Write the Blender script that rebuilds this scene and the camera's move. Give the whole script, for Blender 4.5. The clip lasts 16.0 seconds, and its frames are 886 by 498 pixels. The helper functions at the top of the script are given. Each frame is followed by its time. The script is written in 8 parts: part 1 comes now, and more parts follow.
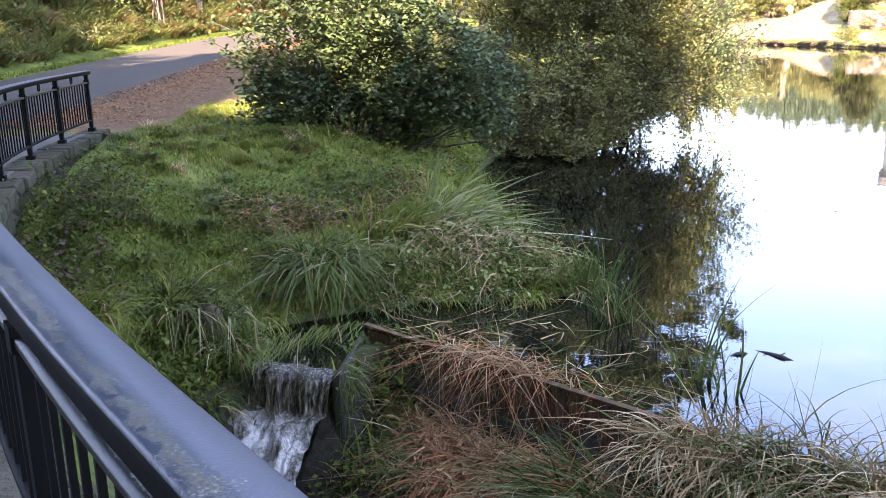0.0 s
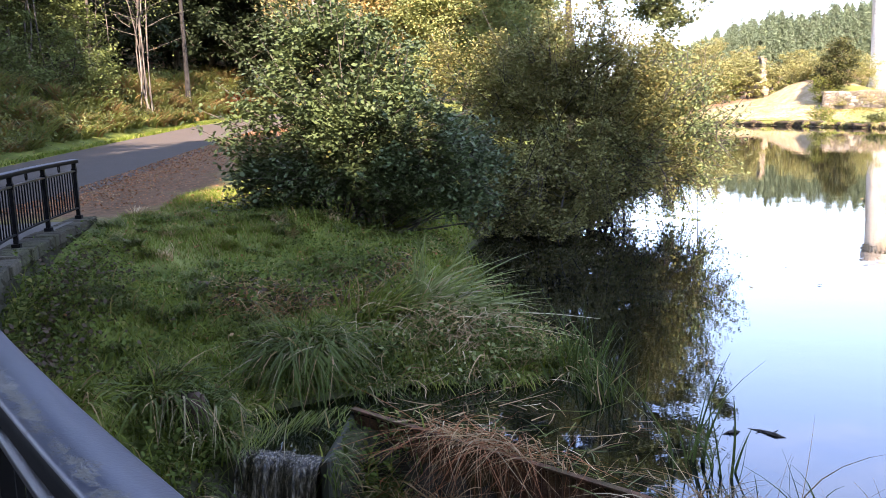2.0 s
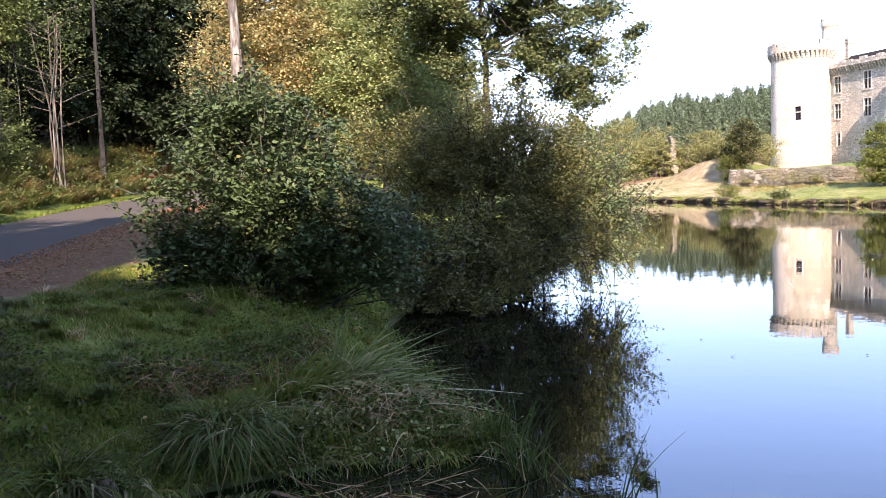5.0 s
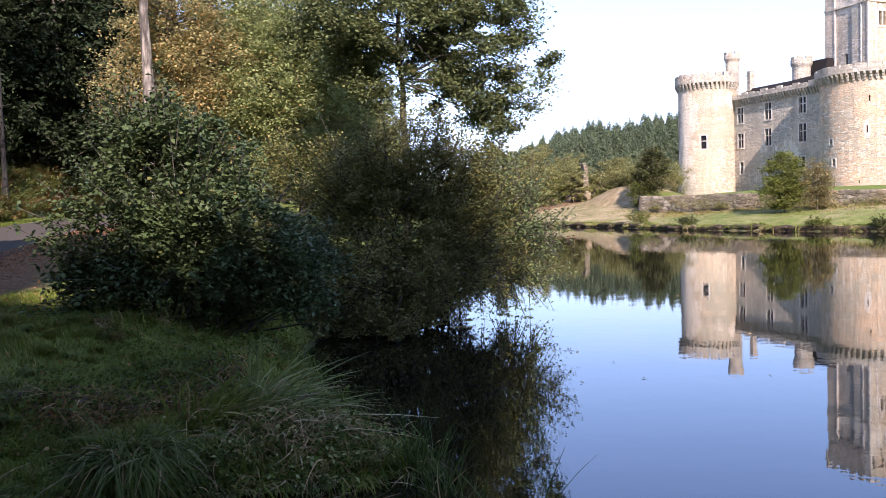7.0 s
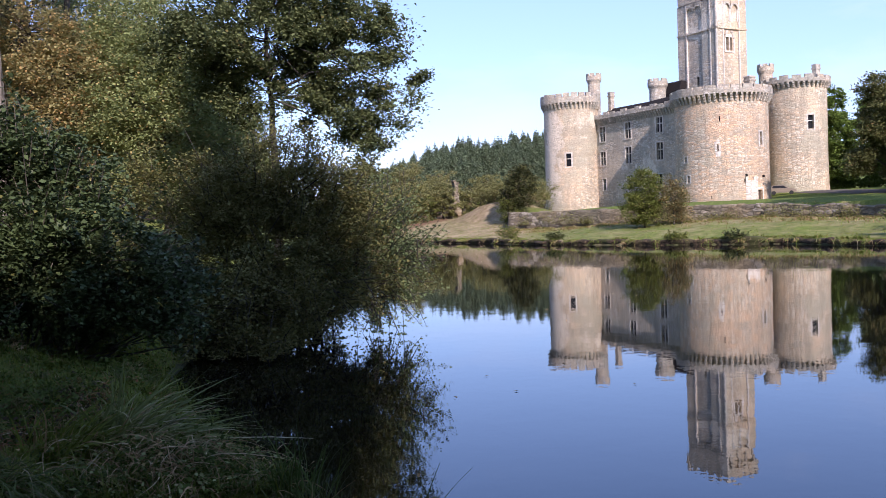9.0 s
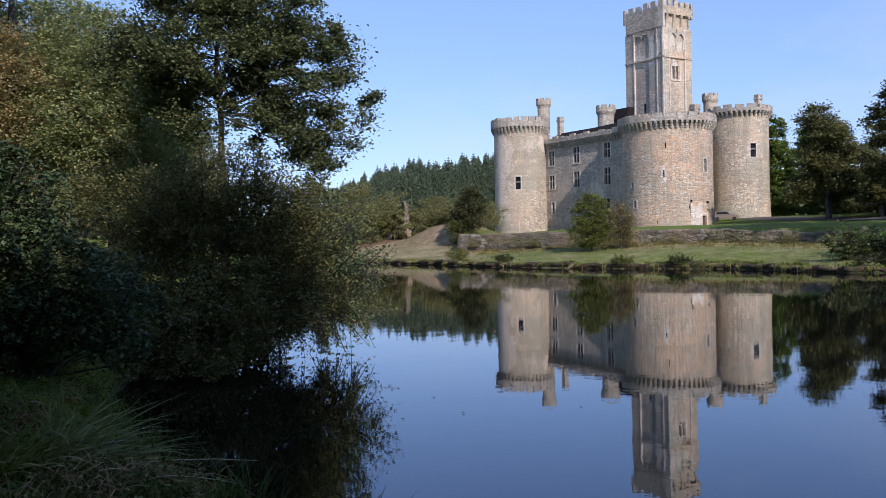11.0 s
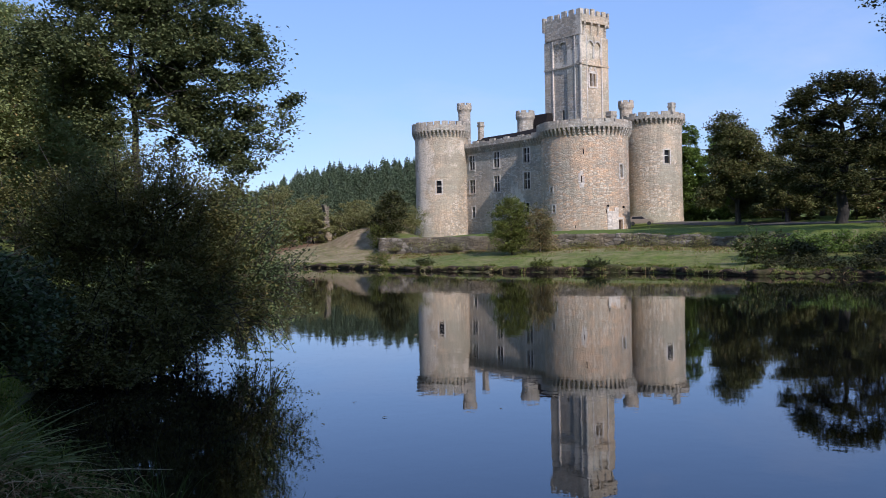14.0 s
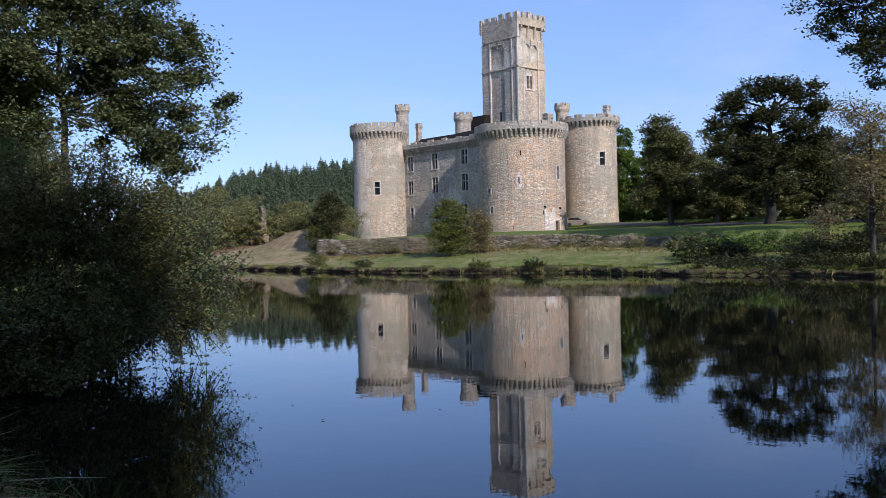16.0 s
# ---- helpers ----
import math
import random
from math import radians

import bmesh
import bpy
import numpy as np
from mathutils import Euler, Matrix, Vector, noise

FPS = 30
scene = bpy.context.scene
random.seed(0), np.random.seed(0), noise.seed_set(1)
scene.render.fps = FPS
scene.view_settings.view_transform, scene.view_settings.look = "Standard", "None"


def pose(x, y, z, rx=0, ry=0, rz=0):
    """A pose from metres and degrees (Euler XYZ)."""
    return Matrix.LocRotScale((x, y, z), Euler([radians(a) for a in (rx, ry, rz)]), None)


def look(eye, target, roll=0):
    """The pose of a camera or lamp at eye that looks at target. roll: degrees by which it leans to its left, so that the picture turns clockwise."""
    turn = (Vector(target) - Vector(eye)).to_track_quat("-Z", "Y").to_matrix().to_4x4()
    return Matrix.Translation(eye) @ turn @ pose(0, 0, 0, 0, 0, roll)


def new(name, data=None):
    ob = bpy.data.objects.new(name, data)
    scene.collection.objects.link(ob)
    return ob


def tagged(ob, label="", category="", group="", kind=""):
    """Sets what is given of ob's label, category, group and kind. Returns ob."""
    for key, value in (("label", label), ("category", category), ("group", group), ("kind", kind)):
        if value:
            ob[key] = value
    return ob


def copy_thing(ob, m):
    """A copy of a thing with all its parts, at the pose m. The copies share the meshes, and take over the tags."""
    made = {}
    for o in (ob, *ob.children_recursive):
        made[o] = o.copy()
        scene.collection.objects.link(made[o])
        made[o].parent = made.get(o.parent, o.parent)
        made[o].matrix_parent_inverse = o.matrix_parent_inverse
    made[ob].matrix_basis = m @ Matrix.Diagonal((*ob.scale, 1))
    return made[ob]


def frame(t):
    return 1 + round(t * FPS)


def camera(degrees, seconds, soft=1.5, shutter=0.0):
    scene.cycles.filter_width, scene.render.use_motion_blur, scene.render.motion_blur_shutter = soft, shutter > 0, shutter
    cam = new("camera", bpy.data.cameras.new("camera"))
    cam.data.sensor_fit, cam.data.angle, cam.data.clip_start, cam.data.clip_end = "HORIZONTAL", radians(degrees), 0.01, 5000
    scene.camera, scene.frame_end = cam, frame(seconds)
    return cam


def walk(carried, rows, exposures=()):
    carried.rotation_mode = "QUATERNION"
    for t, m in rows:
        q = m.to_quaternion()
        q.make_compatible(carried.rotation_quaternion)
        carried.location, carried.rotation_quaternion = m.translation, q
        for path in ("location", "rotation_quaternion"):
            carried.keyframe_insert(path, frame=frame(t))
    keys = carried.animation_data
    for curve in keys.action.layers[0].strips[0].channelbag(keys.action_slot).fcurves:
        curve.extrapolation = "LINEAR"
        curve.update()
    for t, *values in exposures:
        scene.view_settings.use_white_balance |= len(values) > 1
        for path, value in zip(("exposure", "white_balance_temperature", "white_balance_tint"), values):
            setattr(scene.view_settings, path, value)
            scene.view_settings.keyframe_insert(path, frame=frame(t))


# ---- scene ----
cam = camera(53.09, 16.0, soft=0.9)
EYE = 3.2  # camera height over the pond's surface
# seconds, yaw, pitch, roll
PATH = [
    (0.0, 0.00, -14.11, 1.37),
    (0.5, -0.10, -12.86, 1.54),
    (1.0, -0.26, -11.63, 1.74),
    (1.5, -0.62, -10.03, 1.96),
    (2.0, -0.99, -8.87, 2.11),
    (2.5, -1.19, -7.37, 2.26),
    (3.0, -1.38, -6.20, 2.41),
    (3.5, -2.45, -5.07, 2.55),
    (4.0, -3.43, -4.85, 2.50),
    (6.5, -10.25, -2.84, 1.47),
    (7.0, -11.43, -2.76, 1.59),
    (7.5, -13.99, -2.75, 1.73),
    (8.0, -16.93, -2.70, 1.81),
    (8.5, -18.53, -2.55, 1.84),
    (9.0, -19.67, -1.92, 2.01),
    (11.5, -23.85, -0.52, 0.99),
    (12.0, -24.89, -0.54, 0.96),
    (12.5, -25.64, -0.51, 1.04),
    (13.0, -26.42, -0.52, 1.07),
    (13.5, -27.20, -0.50, 1.12),
    (14.0, -28.03, -0.50, 1.12),
    (14.5, -29.08, -0.49, 1.14),
    (15.0, -30.29, -0.51, 1.21),
    (15.5, -31.18, -0.50, 1.25),
    (16.0, -32.00, -0.50, 1.31),
]
# seconds, stops, kelvin, tint
EXPOSURES = [(0.0, 3.67, 7250, 30), (0.8, 3.37, 7150, 30), (1.6, 3.14, 7100, 30), (2.5, 3.02, 7000, 31), (3.5, 2.86, 6950, 31), (5.0, 2.3, 6600, 29), (7.0, 1.58, 6300, 30), (9.0, 1.0, 5980, 31), (11.5, 0.34, 5700, 23), (16.0, 0.31, 5650, 22)]
walk(cam, [(t, pose(0, 0, EYE, 90 + p, r, y)) for t, y, p, r in PATH], EXPOSURES)

# ---- world and sun ----
SUN_AZ, SUN_EL = radians(181), radians(33)  # clockwise from +y
world = bpy.data.worlds.new("sky")
scene.world = world
world.use_nodes = True
wn, wl = world.node_tree.nodes, world.node_tree.links
sky = wn.new("ShaderNodeTexSky")
sky.sky_type = "NISHITA"
sky.sun_disc = False
sky.sun_elevation, sky.sun_rotation = SUN_EL, SUN_AZ
sky.air_density, sky.dust_density, sky.ozone_density = 1.0, 0.15, 3.0
wn["Background"].inputs["Strength"].default_value = 0.108
# faint high cloud
wc, wm, wnz = wn.new("ShaderNodeTexCoord"), wn.new("ShaderNodeMapping"), wn.new("ShaderNodeTexNoise")
wm.inputs["Scale"].default_value = (1.2, 3.4, 7.0)
wm.inputs["Rotation"].default_value = (0.25, 0.1, 0.7)
wnz.inputs["Scale"].default_value, wnz.inputs["Detail"].default_value, wnz.inputs["Roughness"].default_value = 1.6, 6.0, 0.6
wr, wx = wn.new("ShaderNodeValToRGB"), wn.new("ShaderNodeMix")
wr.color_ramp.elements[0].position, wr.color_ramp.elements[1].position = 0.5, 0.78
wr.color_ramp.elements[1].color = (0.3, 0.3, 0.3, 1)
wx.data_type = "RGBA"
wx.inputs[7].default_value = (5.2, 5.6, 6.2, 1)
wl.new(wc.outputs["Generated"], wm.inputs["Vector"])
wl.new(wm.outputs["Vector"], wnz.inputs["Vector"])
wl.new(wnz.outputs["Fac"], wr.inputs["Fac"])
wl.new(wr.outputs["Color"], wx.inputs[0])
veil = wn.new("ShaderNodeMix")
veil.data_type = "RGBA"
veil.inputs[0].default_value = 0.42
veil.inputs[7].default_value = (2.75, 4.25, 6.8, 1)
wl.new(sky.outputs["Color"], veil.inputs[6])
wl.new(veil.outputs[2], wx.inputs[6])
wl.new(wx.outputs[2], wn["Background"].inputs["Color"])
sun = new("sun", bpy.data.lights.new("sun", "SUN"))
sun.data.energy, sun.data.angle, sun.data.color = 4.0, radians(0.53), (1.0, 0.92, 0.785)
SUN_FROM = Vector((math.sin(SUN_AZ) * math.cos(SUN_EL), math.cos(SUN_AZ) * math.cos(SUN_EL), math.sin(SUN_EL)))
sun.matrix_world = look(SUN_FROM * 50, (0, 0, 0))

# ---- materials ----


class Nodes:
    """A short way to write a node material."""

    def __init__(self, name):
        self.mat = bpy.data.materials.new(name)
        self.mat.use_nodes = True
        self.tree = self.mat.node_tree
        self.bsdf = self.tree.nodes["Principled BSDF"]
        self.out = self.tree.nodes["Material Output"]

    def add(self, kind, inputs=None, operation="", data_type="", blend_type=""):
        n = self.tree.nodes.new(kind)
        if operation:
            n.operation = operation
        if data_type:
            n.data_type = data_type
        if blend_type:
            n.blend_type = blend_type
        for key, value in (inputs or {}).items():
            self.put(n.inputs[key], value)
        return n

    def put(self, socket, value):
        if isinstance(value, bpy.types.NodeSocket):
            self.tree.links.new(value, socket)
        elif isinstance(value, tuple) and len(value) == 3 and socket.type == "RGBA":
            socket.default_value = (*value, 1)
        else:
            socket.default_value = value

    def noise(self, scale, detail=4.0, rough=0.55, vector=None):
        n = self.add("ShaderNodeTexNoise", {"Scale": scale, "Detail": detail, "Roughness": rough})
        self.put(n.inputs["Vector"], vector if vector else self.coords())
        return n.outputs["Fac"]

    def coords(self):
        return self.add("ShaderNodeTexCoord").outputs["Object"]

    def ramp(self, fac, stops):
        n = self.add("ShaderNodeValToRGB")
        el = n.color_ramp.elements
        while len(el) < len(stops):
            el.new(0.5)
        for e, (p, c) in zip(el, stops):
            e.position, e.color = p, (*c, 1)
        self.put(n.inputs["Fac"], fac)
        return n.outputs["Color"]

    def mix(self, fac, a, b, blend="MIX"):
        n = self.add("ShaderNodeMix", data_type="RGBA", blend_type=blend)
        self.put(n.inputs[0], fac)
        self.put(n.inputs[6], a)
        self.put(n.inputs[7], b)
        return n.outputs[2]

    def math(self, op, a, b=0.5):
        n = self.add("ShaderNodeMath", operation=op)
        self.put(n.inputs[0], a)
        self.put(n.inputs[1], b)
        return n.outputs[0]

    def done(self, color=None, rough=None, bump=None, strength=0.4, dist=0.02, metal=0.0, spec=0.5):
        b = self.bsdf
        if color is not None:
            self.put(b.inputs["Base Color"], color)
        if rough is not None:
            self.put(b.inputs["Roughness"], rough)
        b.inputs["Metallic"].default_value = metal
        b.inputs["Specular IOR Level"].default_value = spec
        if bump is not None:
            n = self.add("ShaderNodeBump", {"Strength": strength, "Distance": dist, "Height": bump})
            self.put(b.inputs["Normal"], n.outputs["Normal"])
        return self.mat


def leaf_material(name, dark, light, autumn=None, share=0.0, gloss=0.45, through_light=0.35, shine=0.08):
    """Leaves: colour by leaf, some light shining through."""
    m = Nodes(name)
    isl = m.add("ShaderNodeNewGeometry").outputs["Random Per Island"]
    col = m.mix(m.math("ADD", m.math("MULTIPLY", isl, 0.75), 0.12), dark, light)
    patch = m.noise(0.8, 3.0)
    col = m.mix(m.ramp(patch, [(0.42, (0, 0, 0)), (0.62, (0.7, 0.7, 0.7))]), col, light)
    if autumn:
        pick = m.math("LESS_THAN", m.math("FRACT", m.math("MULTIPLY", isl, 37.0), 0), share)
        col = m.mix(pick, col, autumn)
    m.done(col, gloss, spec=shine)
    tr = m.add("ShaderNodeBsdfTranslucent", {"Color": m.mix(0.5, col, light)})
    mix = m.add("ShaderNodeMixShader", {0: through_light})
    m.tree.links.new(m.bsdf.outputs[0], mix.inputs[1])
    m.tree.links.new(tr.outputs[0], mix.inputs[2])
    m.tree.links.new(mix.outputs[0], m.out.inputs["Surface"])
    return m.mat


def bark_material(name, dark, light, scale=6.0):
    m = Nodes(name)
    mp = m.add("ShaderNodeMapping", {"Vector": m.coords(), "Scale": (1, 1, 0.2)})
    n = m.noise(scale, 6.0, 0.65, mp.outputs["Vector"])
    big = m.noise(0.9, 3.0)
    col = m.ramp(n, [(0.38, dark), (0.5, tuple((p + q) / 2 for p, q in zip(dark, light))), (0.6, light)])
    col = m.mix(m.ramp(big, [(0.45, (0, 0, 0)), (0.6, (0.7, 0.7, 0.7))]), col, tuple(0.6 * v for v in dark))
    return m.done(col, 0.9, n, 0.8, 0.03)


def stone_material(name, dark, light, warm, course=0.32, render=0.0, ochre=0.5, low_warm=0.0):
    """Rubble masonry in rough courses, each stone of its own tone, with weathered patches.
    render: share of old lime render; ochre: share of iron-stained stone; low_warm: redder stone below this height."""
    m = Nodes(name)
    geo = m.add("ShaderNodeNewGeometry").outputs["Position"]

    def shifted(x, y, z):
        return m.add("ShaderNodeMapping", {"Vector": geo, "Location": (x, y, z)}).outputs["Vector"]

    def shade(k, c=dark):
        return tuple(v * k for v in c)

    def mask(scale, vec, lo, hi, top):
        return m.ramp(m.noise(scale, 6.0, 0.66, vec), [(lo, (0, 0, 0)), (hi, (top, top, top))])
    wob = m.add("ShaderNodeTexNoise", {"Vector": geo, "Scale": 1.1, "Detail": 2.0})
    bent = m.add("ShaderNodeVectorMath", {0: geo, 1: m.add("ShaderNodeVectorMath", {0: wob.outputs["Color"], 1: (0.12, 0.12, 0.12)}, operation="MULTIPLY").outputs[0]}, operation="ADD").outputs[0]
    mp = m.add("ShaderNodeMapping", {"Vector": bent, "Scale": (0.42 / course, 0.42 / course, 1.0 / course)}).outputs["Vector"]
    vo = m.add("ShaderNodeTexVoronoi", {"Vector": mp, "Scale": 1.0, "Randomness": 0.7})
    ed = m.add("ShaderNodeTexVoronoi", {"Vector": mp, "Scale": 1.0, "Randomness": 0.7})
    ed.feature = "DISTANCE_TO_EDGE"
    tone = m.add("ShaderNodeSeparateColor", {0: vo.outputs["Color"]})
    fine = m.noise(4.0, 5.0, 0.75, geo)
    streak = m.noise(0.5, 5.0, 0.65, m.add("ShaderNodeMapping", {"Vector": geo, "Scale": (1, 1, 0.2)}).outputs["Vector"])
    bands = m.noise(0.7, 4.0, 0.6, m.add("ShaderNodeMapping", {"Vector": geo, "Scale": (0.12, 0.12, 1.4)}).outputs["Vector"])
    col = m.mix(tone.outputs[0], shade(0.7), shade(0.94, light))
    col = m.mix(m.math("MULTIPLY", m.math("GREATER_THAN", tone.outputs[1], 0.66), 0.75), col, warm)
    col = m.mix(m.math("MULTIPLY", m.math("GREATER_THAN", tone.outputs[2], 0.86), 0.6), col, shade(0.45))
    joint = m.ramp(ed.outputs["Distance"], [(0.03, (0.6, 0.6, 0.6)), (0.13, (0, 0, 0))])
    col = m.mix(joint, col, shade(0.4))
    # iron-stained, lichen-grey and pale courses
    low = 0.6 - 0.2 * ochre
    col = m.mix(mask(0.13, geo, low - 0.07, low + 0.06, 0.62), col, warm)
    if low_warm:
        z = m.add("ShaderNodeSeparateXYZ", {0: geo}).outputs[2]
        down = m.add("ShaderNodeMapRange", {0: m.math("ADD", z, m.math("MULTIPLY", m.noise(0.2, 4.0, 0.6, shifted(5, 9, 2)), 9.0)), 1: low_warm + 9.0, 2: low_warm - 1.0, 3: 0.0, 4: 0.5}).outputs[0]
        col = m.mix(down, col, m.mix(tone.outputs[1], shade(0.85, warm), warm))
    col = m.mix(mask(0.17, shifted(13, 41, 8), 0.48, 0.6, 0.7), col, (dark[0] * 0.7, dark[1] * 0.77, dark[2] * 0.78))
    col = m.mix(m.ramp(bands, [(0.5, (0, 0, 0)), (0.62, (0.35, 0.35, 0.35))]), col, shade(0.6))
    if render:
        col = m.mix(mask(0.11, shifted(31, 7, 3), 0.62 - 0.25 * render, 0.66 - 0.25 * render, 0.8), col, m.mix(fine, shade(0.8, light), light))
    col = m.mix(m.ramp(streak, [(0.5, (0, 0, 0)), (0.66, (0.5, 0.5, 0.5))]), col, shade(0.5))
    col = m.mix(m.ramp(fine, [(0.38, (0.45, 0.45, 0.45)), (0.52, (0, 0, 0))]), col, shade(0.48))
    bump = m.math("ADD", m.math("MULTIPLY", m.math("MINIMUM", ed.outputs["Distance"], 0.15), 4.0), fine)
    return m.done(col, 0.92, bump, 0.9, 0.1, spec=0.2)


def plain_material(name, color, rough=0.6, var=0.25, scale=8.0, metal=0.0, bump=0.2):
    m = Nodes(name)
    n = m.noise(scale, 5.0, 0.6)
    col = m.mix(n, tuple(c * (1 - var) for c in color), tuple(min(1, c * (1 + var)) for c in color))
    return m.done(col, rough, n, bump, 0.01, metal)


CASTLE = stone_material("castle_stone", (0.55, 0.468, 0.34), (0.805, 0.708, 0.55), (0.665, 0.49, 0.32), 0.22, 0.1, 0.3)
PALE_TOWER = stone_material("rendered_tower_stone", (0.535, 0.453, 0.335), (0.79, 0.675, 0.525), (0.66, 0.482, 0.31), 0.22, 0.45, 0.4)
GREAT_TOWER = stone_material("great_tower_stone", (0.55, 0.458, 0.34), (0.80, 0.69, 0.53), (0.69, 0.445, 0.265), 0.23, 0.0, 0.3, 5.5)
CASTLE_GREY = stone_material("keep_stone", (0.485, 0.432, 0.353), (0.745, 0.675, 0.562), (0.565, 0.452, 0.325), 0.23, 0.15, 0.25)
PLASTER = stone_material("pale_stone", (0.68, 0.62, 0.54), (0.82, 0.76, 0.67), (0.70, 0.60, 0.49), 0.5)
RUBBLE = stone_material("terrace_stone", (0.17, 0.14, 0.10), (0.52, 0.45, 0.345), (0.25, 0.19, 0.11), 0.42)
COPING = stone_material("coping_stone", (0.045, 0.037, 0.025), (0.115, 0.098, 0.072), (0.045, 0.05, 0.016), 0.3)
SLATE = plain_material("slate", (0.02, 0.017, 0.016), 0.95, 0.5, 3.0)
SLATE.node_tree.nodes["Principled BSDF"].inputs["Specular IOR Level"].default_value = 0.1
PANE = plain_material("window_dark_glass", (0.01, 0.01, 0.011), 0.35, 0.2)
PANE.node_tree.nodes["Principled BSDF"].inputs["Specular IOR Level"].default_value = 0.2
DOOR_WOOD = plain_material("old_door_wood", (0.06, 0.04, 0.028), 0.7)

# ---- the lie of the land ----
POND = [(-0.95, 9.25), (-1.1, 7.98), (-1.9, 8.36), (-2.1, 9.25), (-1.2, 9.75), (-0.3, 10.15), (0.9, 10.1), (1.9, 10.4), (1.45, 12.5),
        (0.95, 16), (0.8, 20), (2.6, 27), (8, 38), (12, 55), (15, 90), (20, 135), (32, 132), (38.6, 118), (42, 103), (42.8, 87.5),
        (47.8, 73), (54.2, 63), (54.3, 50), (58.2, 43), (58.6, 36), (62, 10), (40, -14), (14, -4), (5.5, 2.9), (3.2, 5.0), (1.53, 6.89)]
# heights of the dry land
HEIGHTS = [(-6.5, 16, 1.48), (-5.2, 14.6, 1.3), (-4.7, 11, 1.1), (-4.1, 8.2, 0.75), (-3.0, 6.2, 0.0), (-2.9, 9.4, 0.5), (-2.7, 8.2, -0.2),
           (-1.7, 7.2, -1.35), (-1.2, 5.5, -1.35), (-0.2, 3.2, -1.35), (-3, 12, 0.95), (-1.6, 11.5, 0.55), (-0.5, 11.2, 0.25), (0.3, 12.5, 0.25),
           (-1, 15, 0.8), (0, 18, 0.6), (-3, 17, 1.3), (-6, 21, 1.45), (-1, 22, 1.0), (0, 7.3, -0.75), (1.1, 6.0, -0.55), (2.2, 4.6, -0.4),
           (0.3, 5, -1.0), (-8, 25, 1.6)]
WALL_LINE = [(72.0, 161.0), (52.0, 117.0), (61.0, 93.9), (71.5, 70.0), (76, 58)]  # foot of the terrace wall


def seg_dist(x, y, a, b):
    ax, ay, bx, by = *a, *b
    k = np.clip(((x - ax) * (bx - ax) + (y - ay) * (by - ay)) / ((bx - ax) ** 2 + (by - ay) ** 2), 0, 1)
    return np.hypot(x - ax - k * (bx - ax), y - ay - k * (by - ay))


def pond_dist(x, y):
    """Distance to the shore, negative over the water."""
    d, inside = np.full(x.shape, 1e9), np.zeros(x.shape, bool)
    for a, b in zip(POND, POND[1:] + POND[:1]):
        d = np.minimum(d, seg_dist(x, y, a, b))
        inside ^= ((a[1] > y) != (b[1] > y)) & (x < (b[0] - a[0]) * (y - a[1]) / (b[1] - a[1] + 1e-12) + a[0])
    return np.where(inside, -d, d)


def side_of(x, y, line):
    """Signed distance to a line of points: positive on its right-hand side seen along it."""
    best, sign = np.full(x.shape, 1e9), np.zeros(x.shape)
    for a, b in zip(line, line[1:]):
        d = seg_dist(x, y, a, b)
        s = -np.sign((b[0] - a[0]) * (y - a[1]) - (b[1] - a[1]) * (x - a[0]))
        sign, best = np.where(d < best, s, sign), np.minimum(d, best)
    return best * sign


def smooth(k):
    k = np.clip(k, 0, 1)
    return k * k * (3 - 2 * k)


def road_mid(y):
    return -11.2 + 0.006 * np.maximum(y - 40, 0) ** 2


def road_z(y):
    return 1.5 + np.clip(y - 20, 0, 26) * 0.04 + np.clip(y - 46, 0, 60) * 0.05


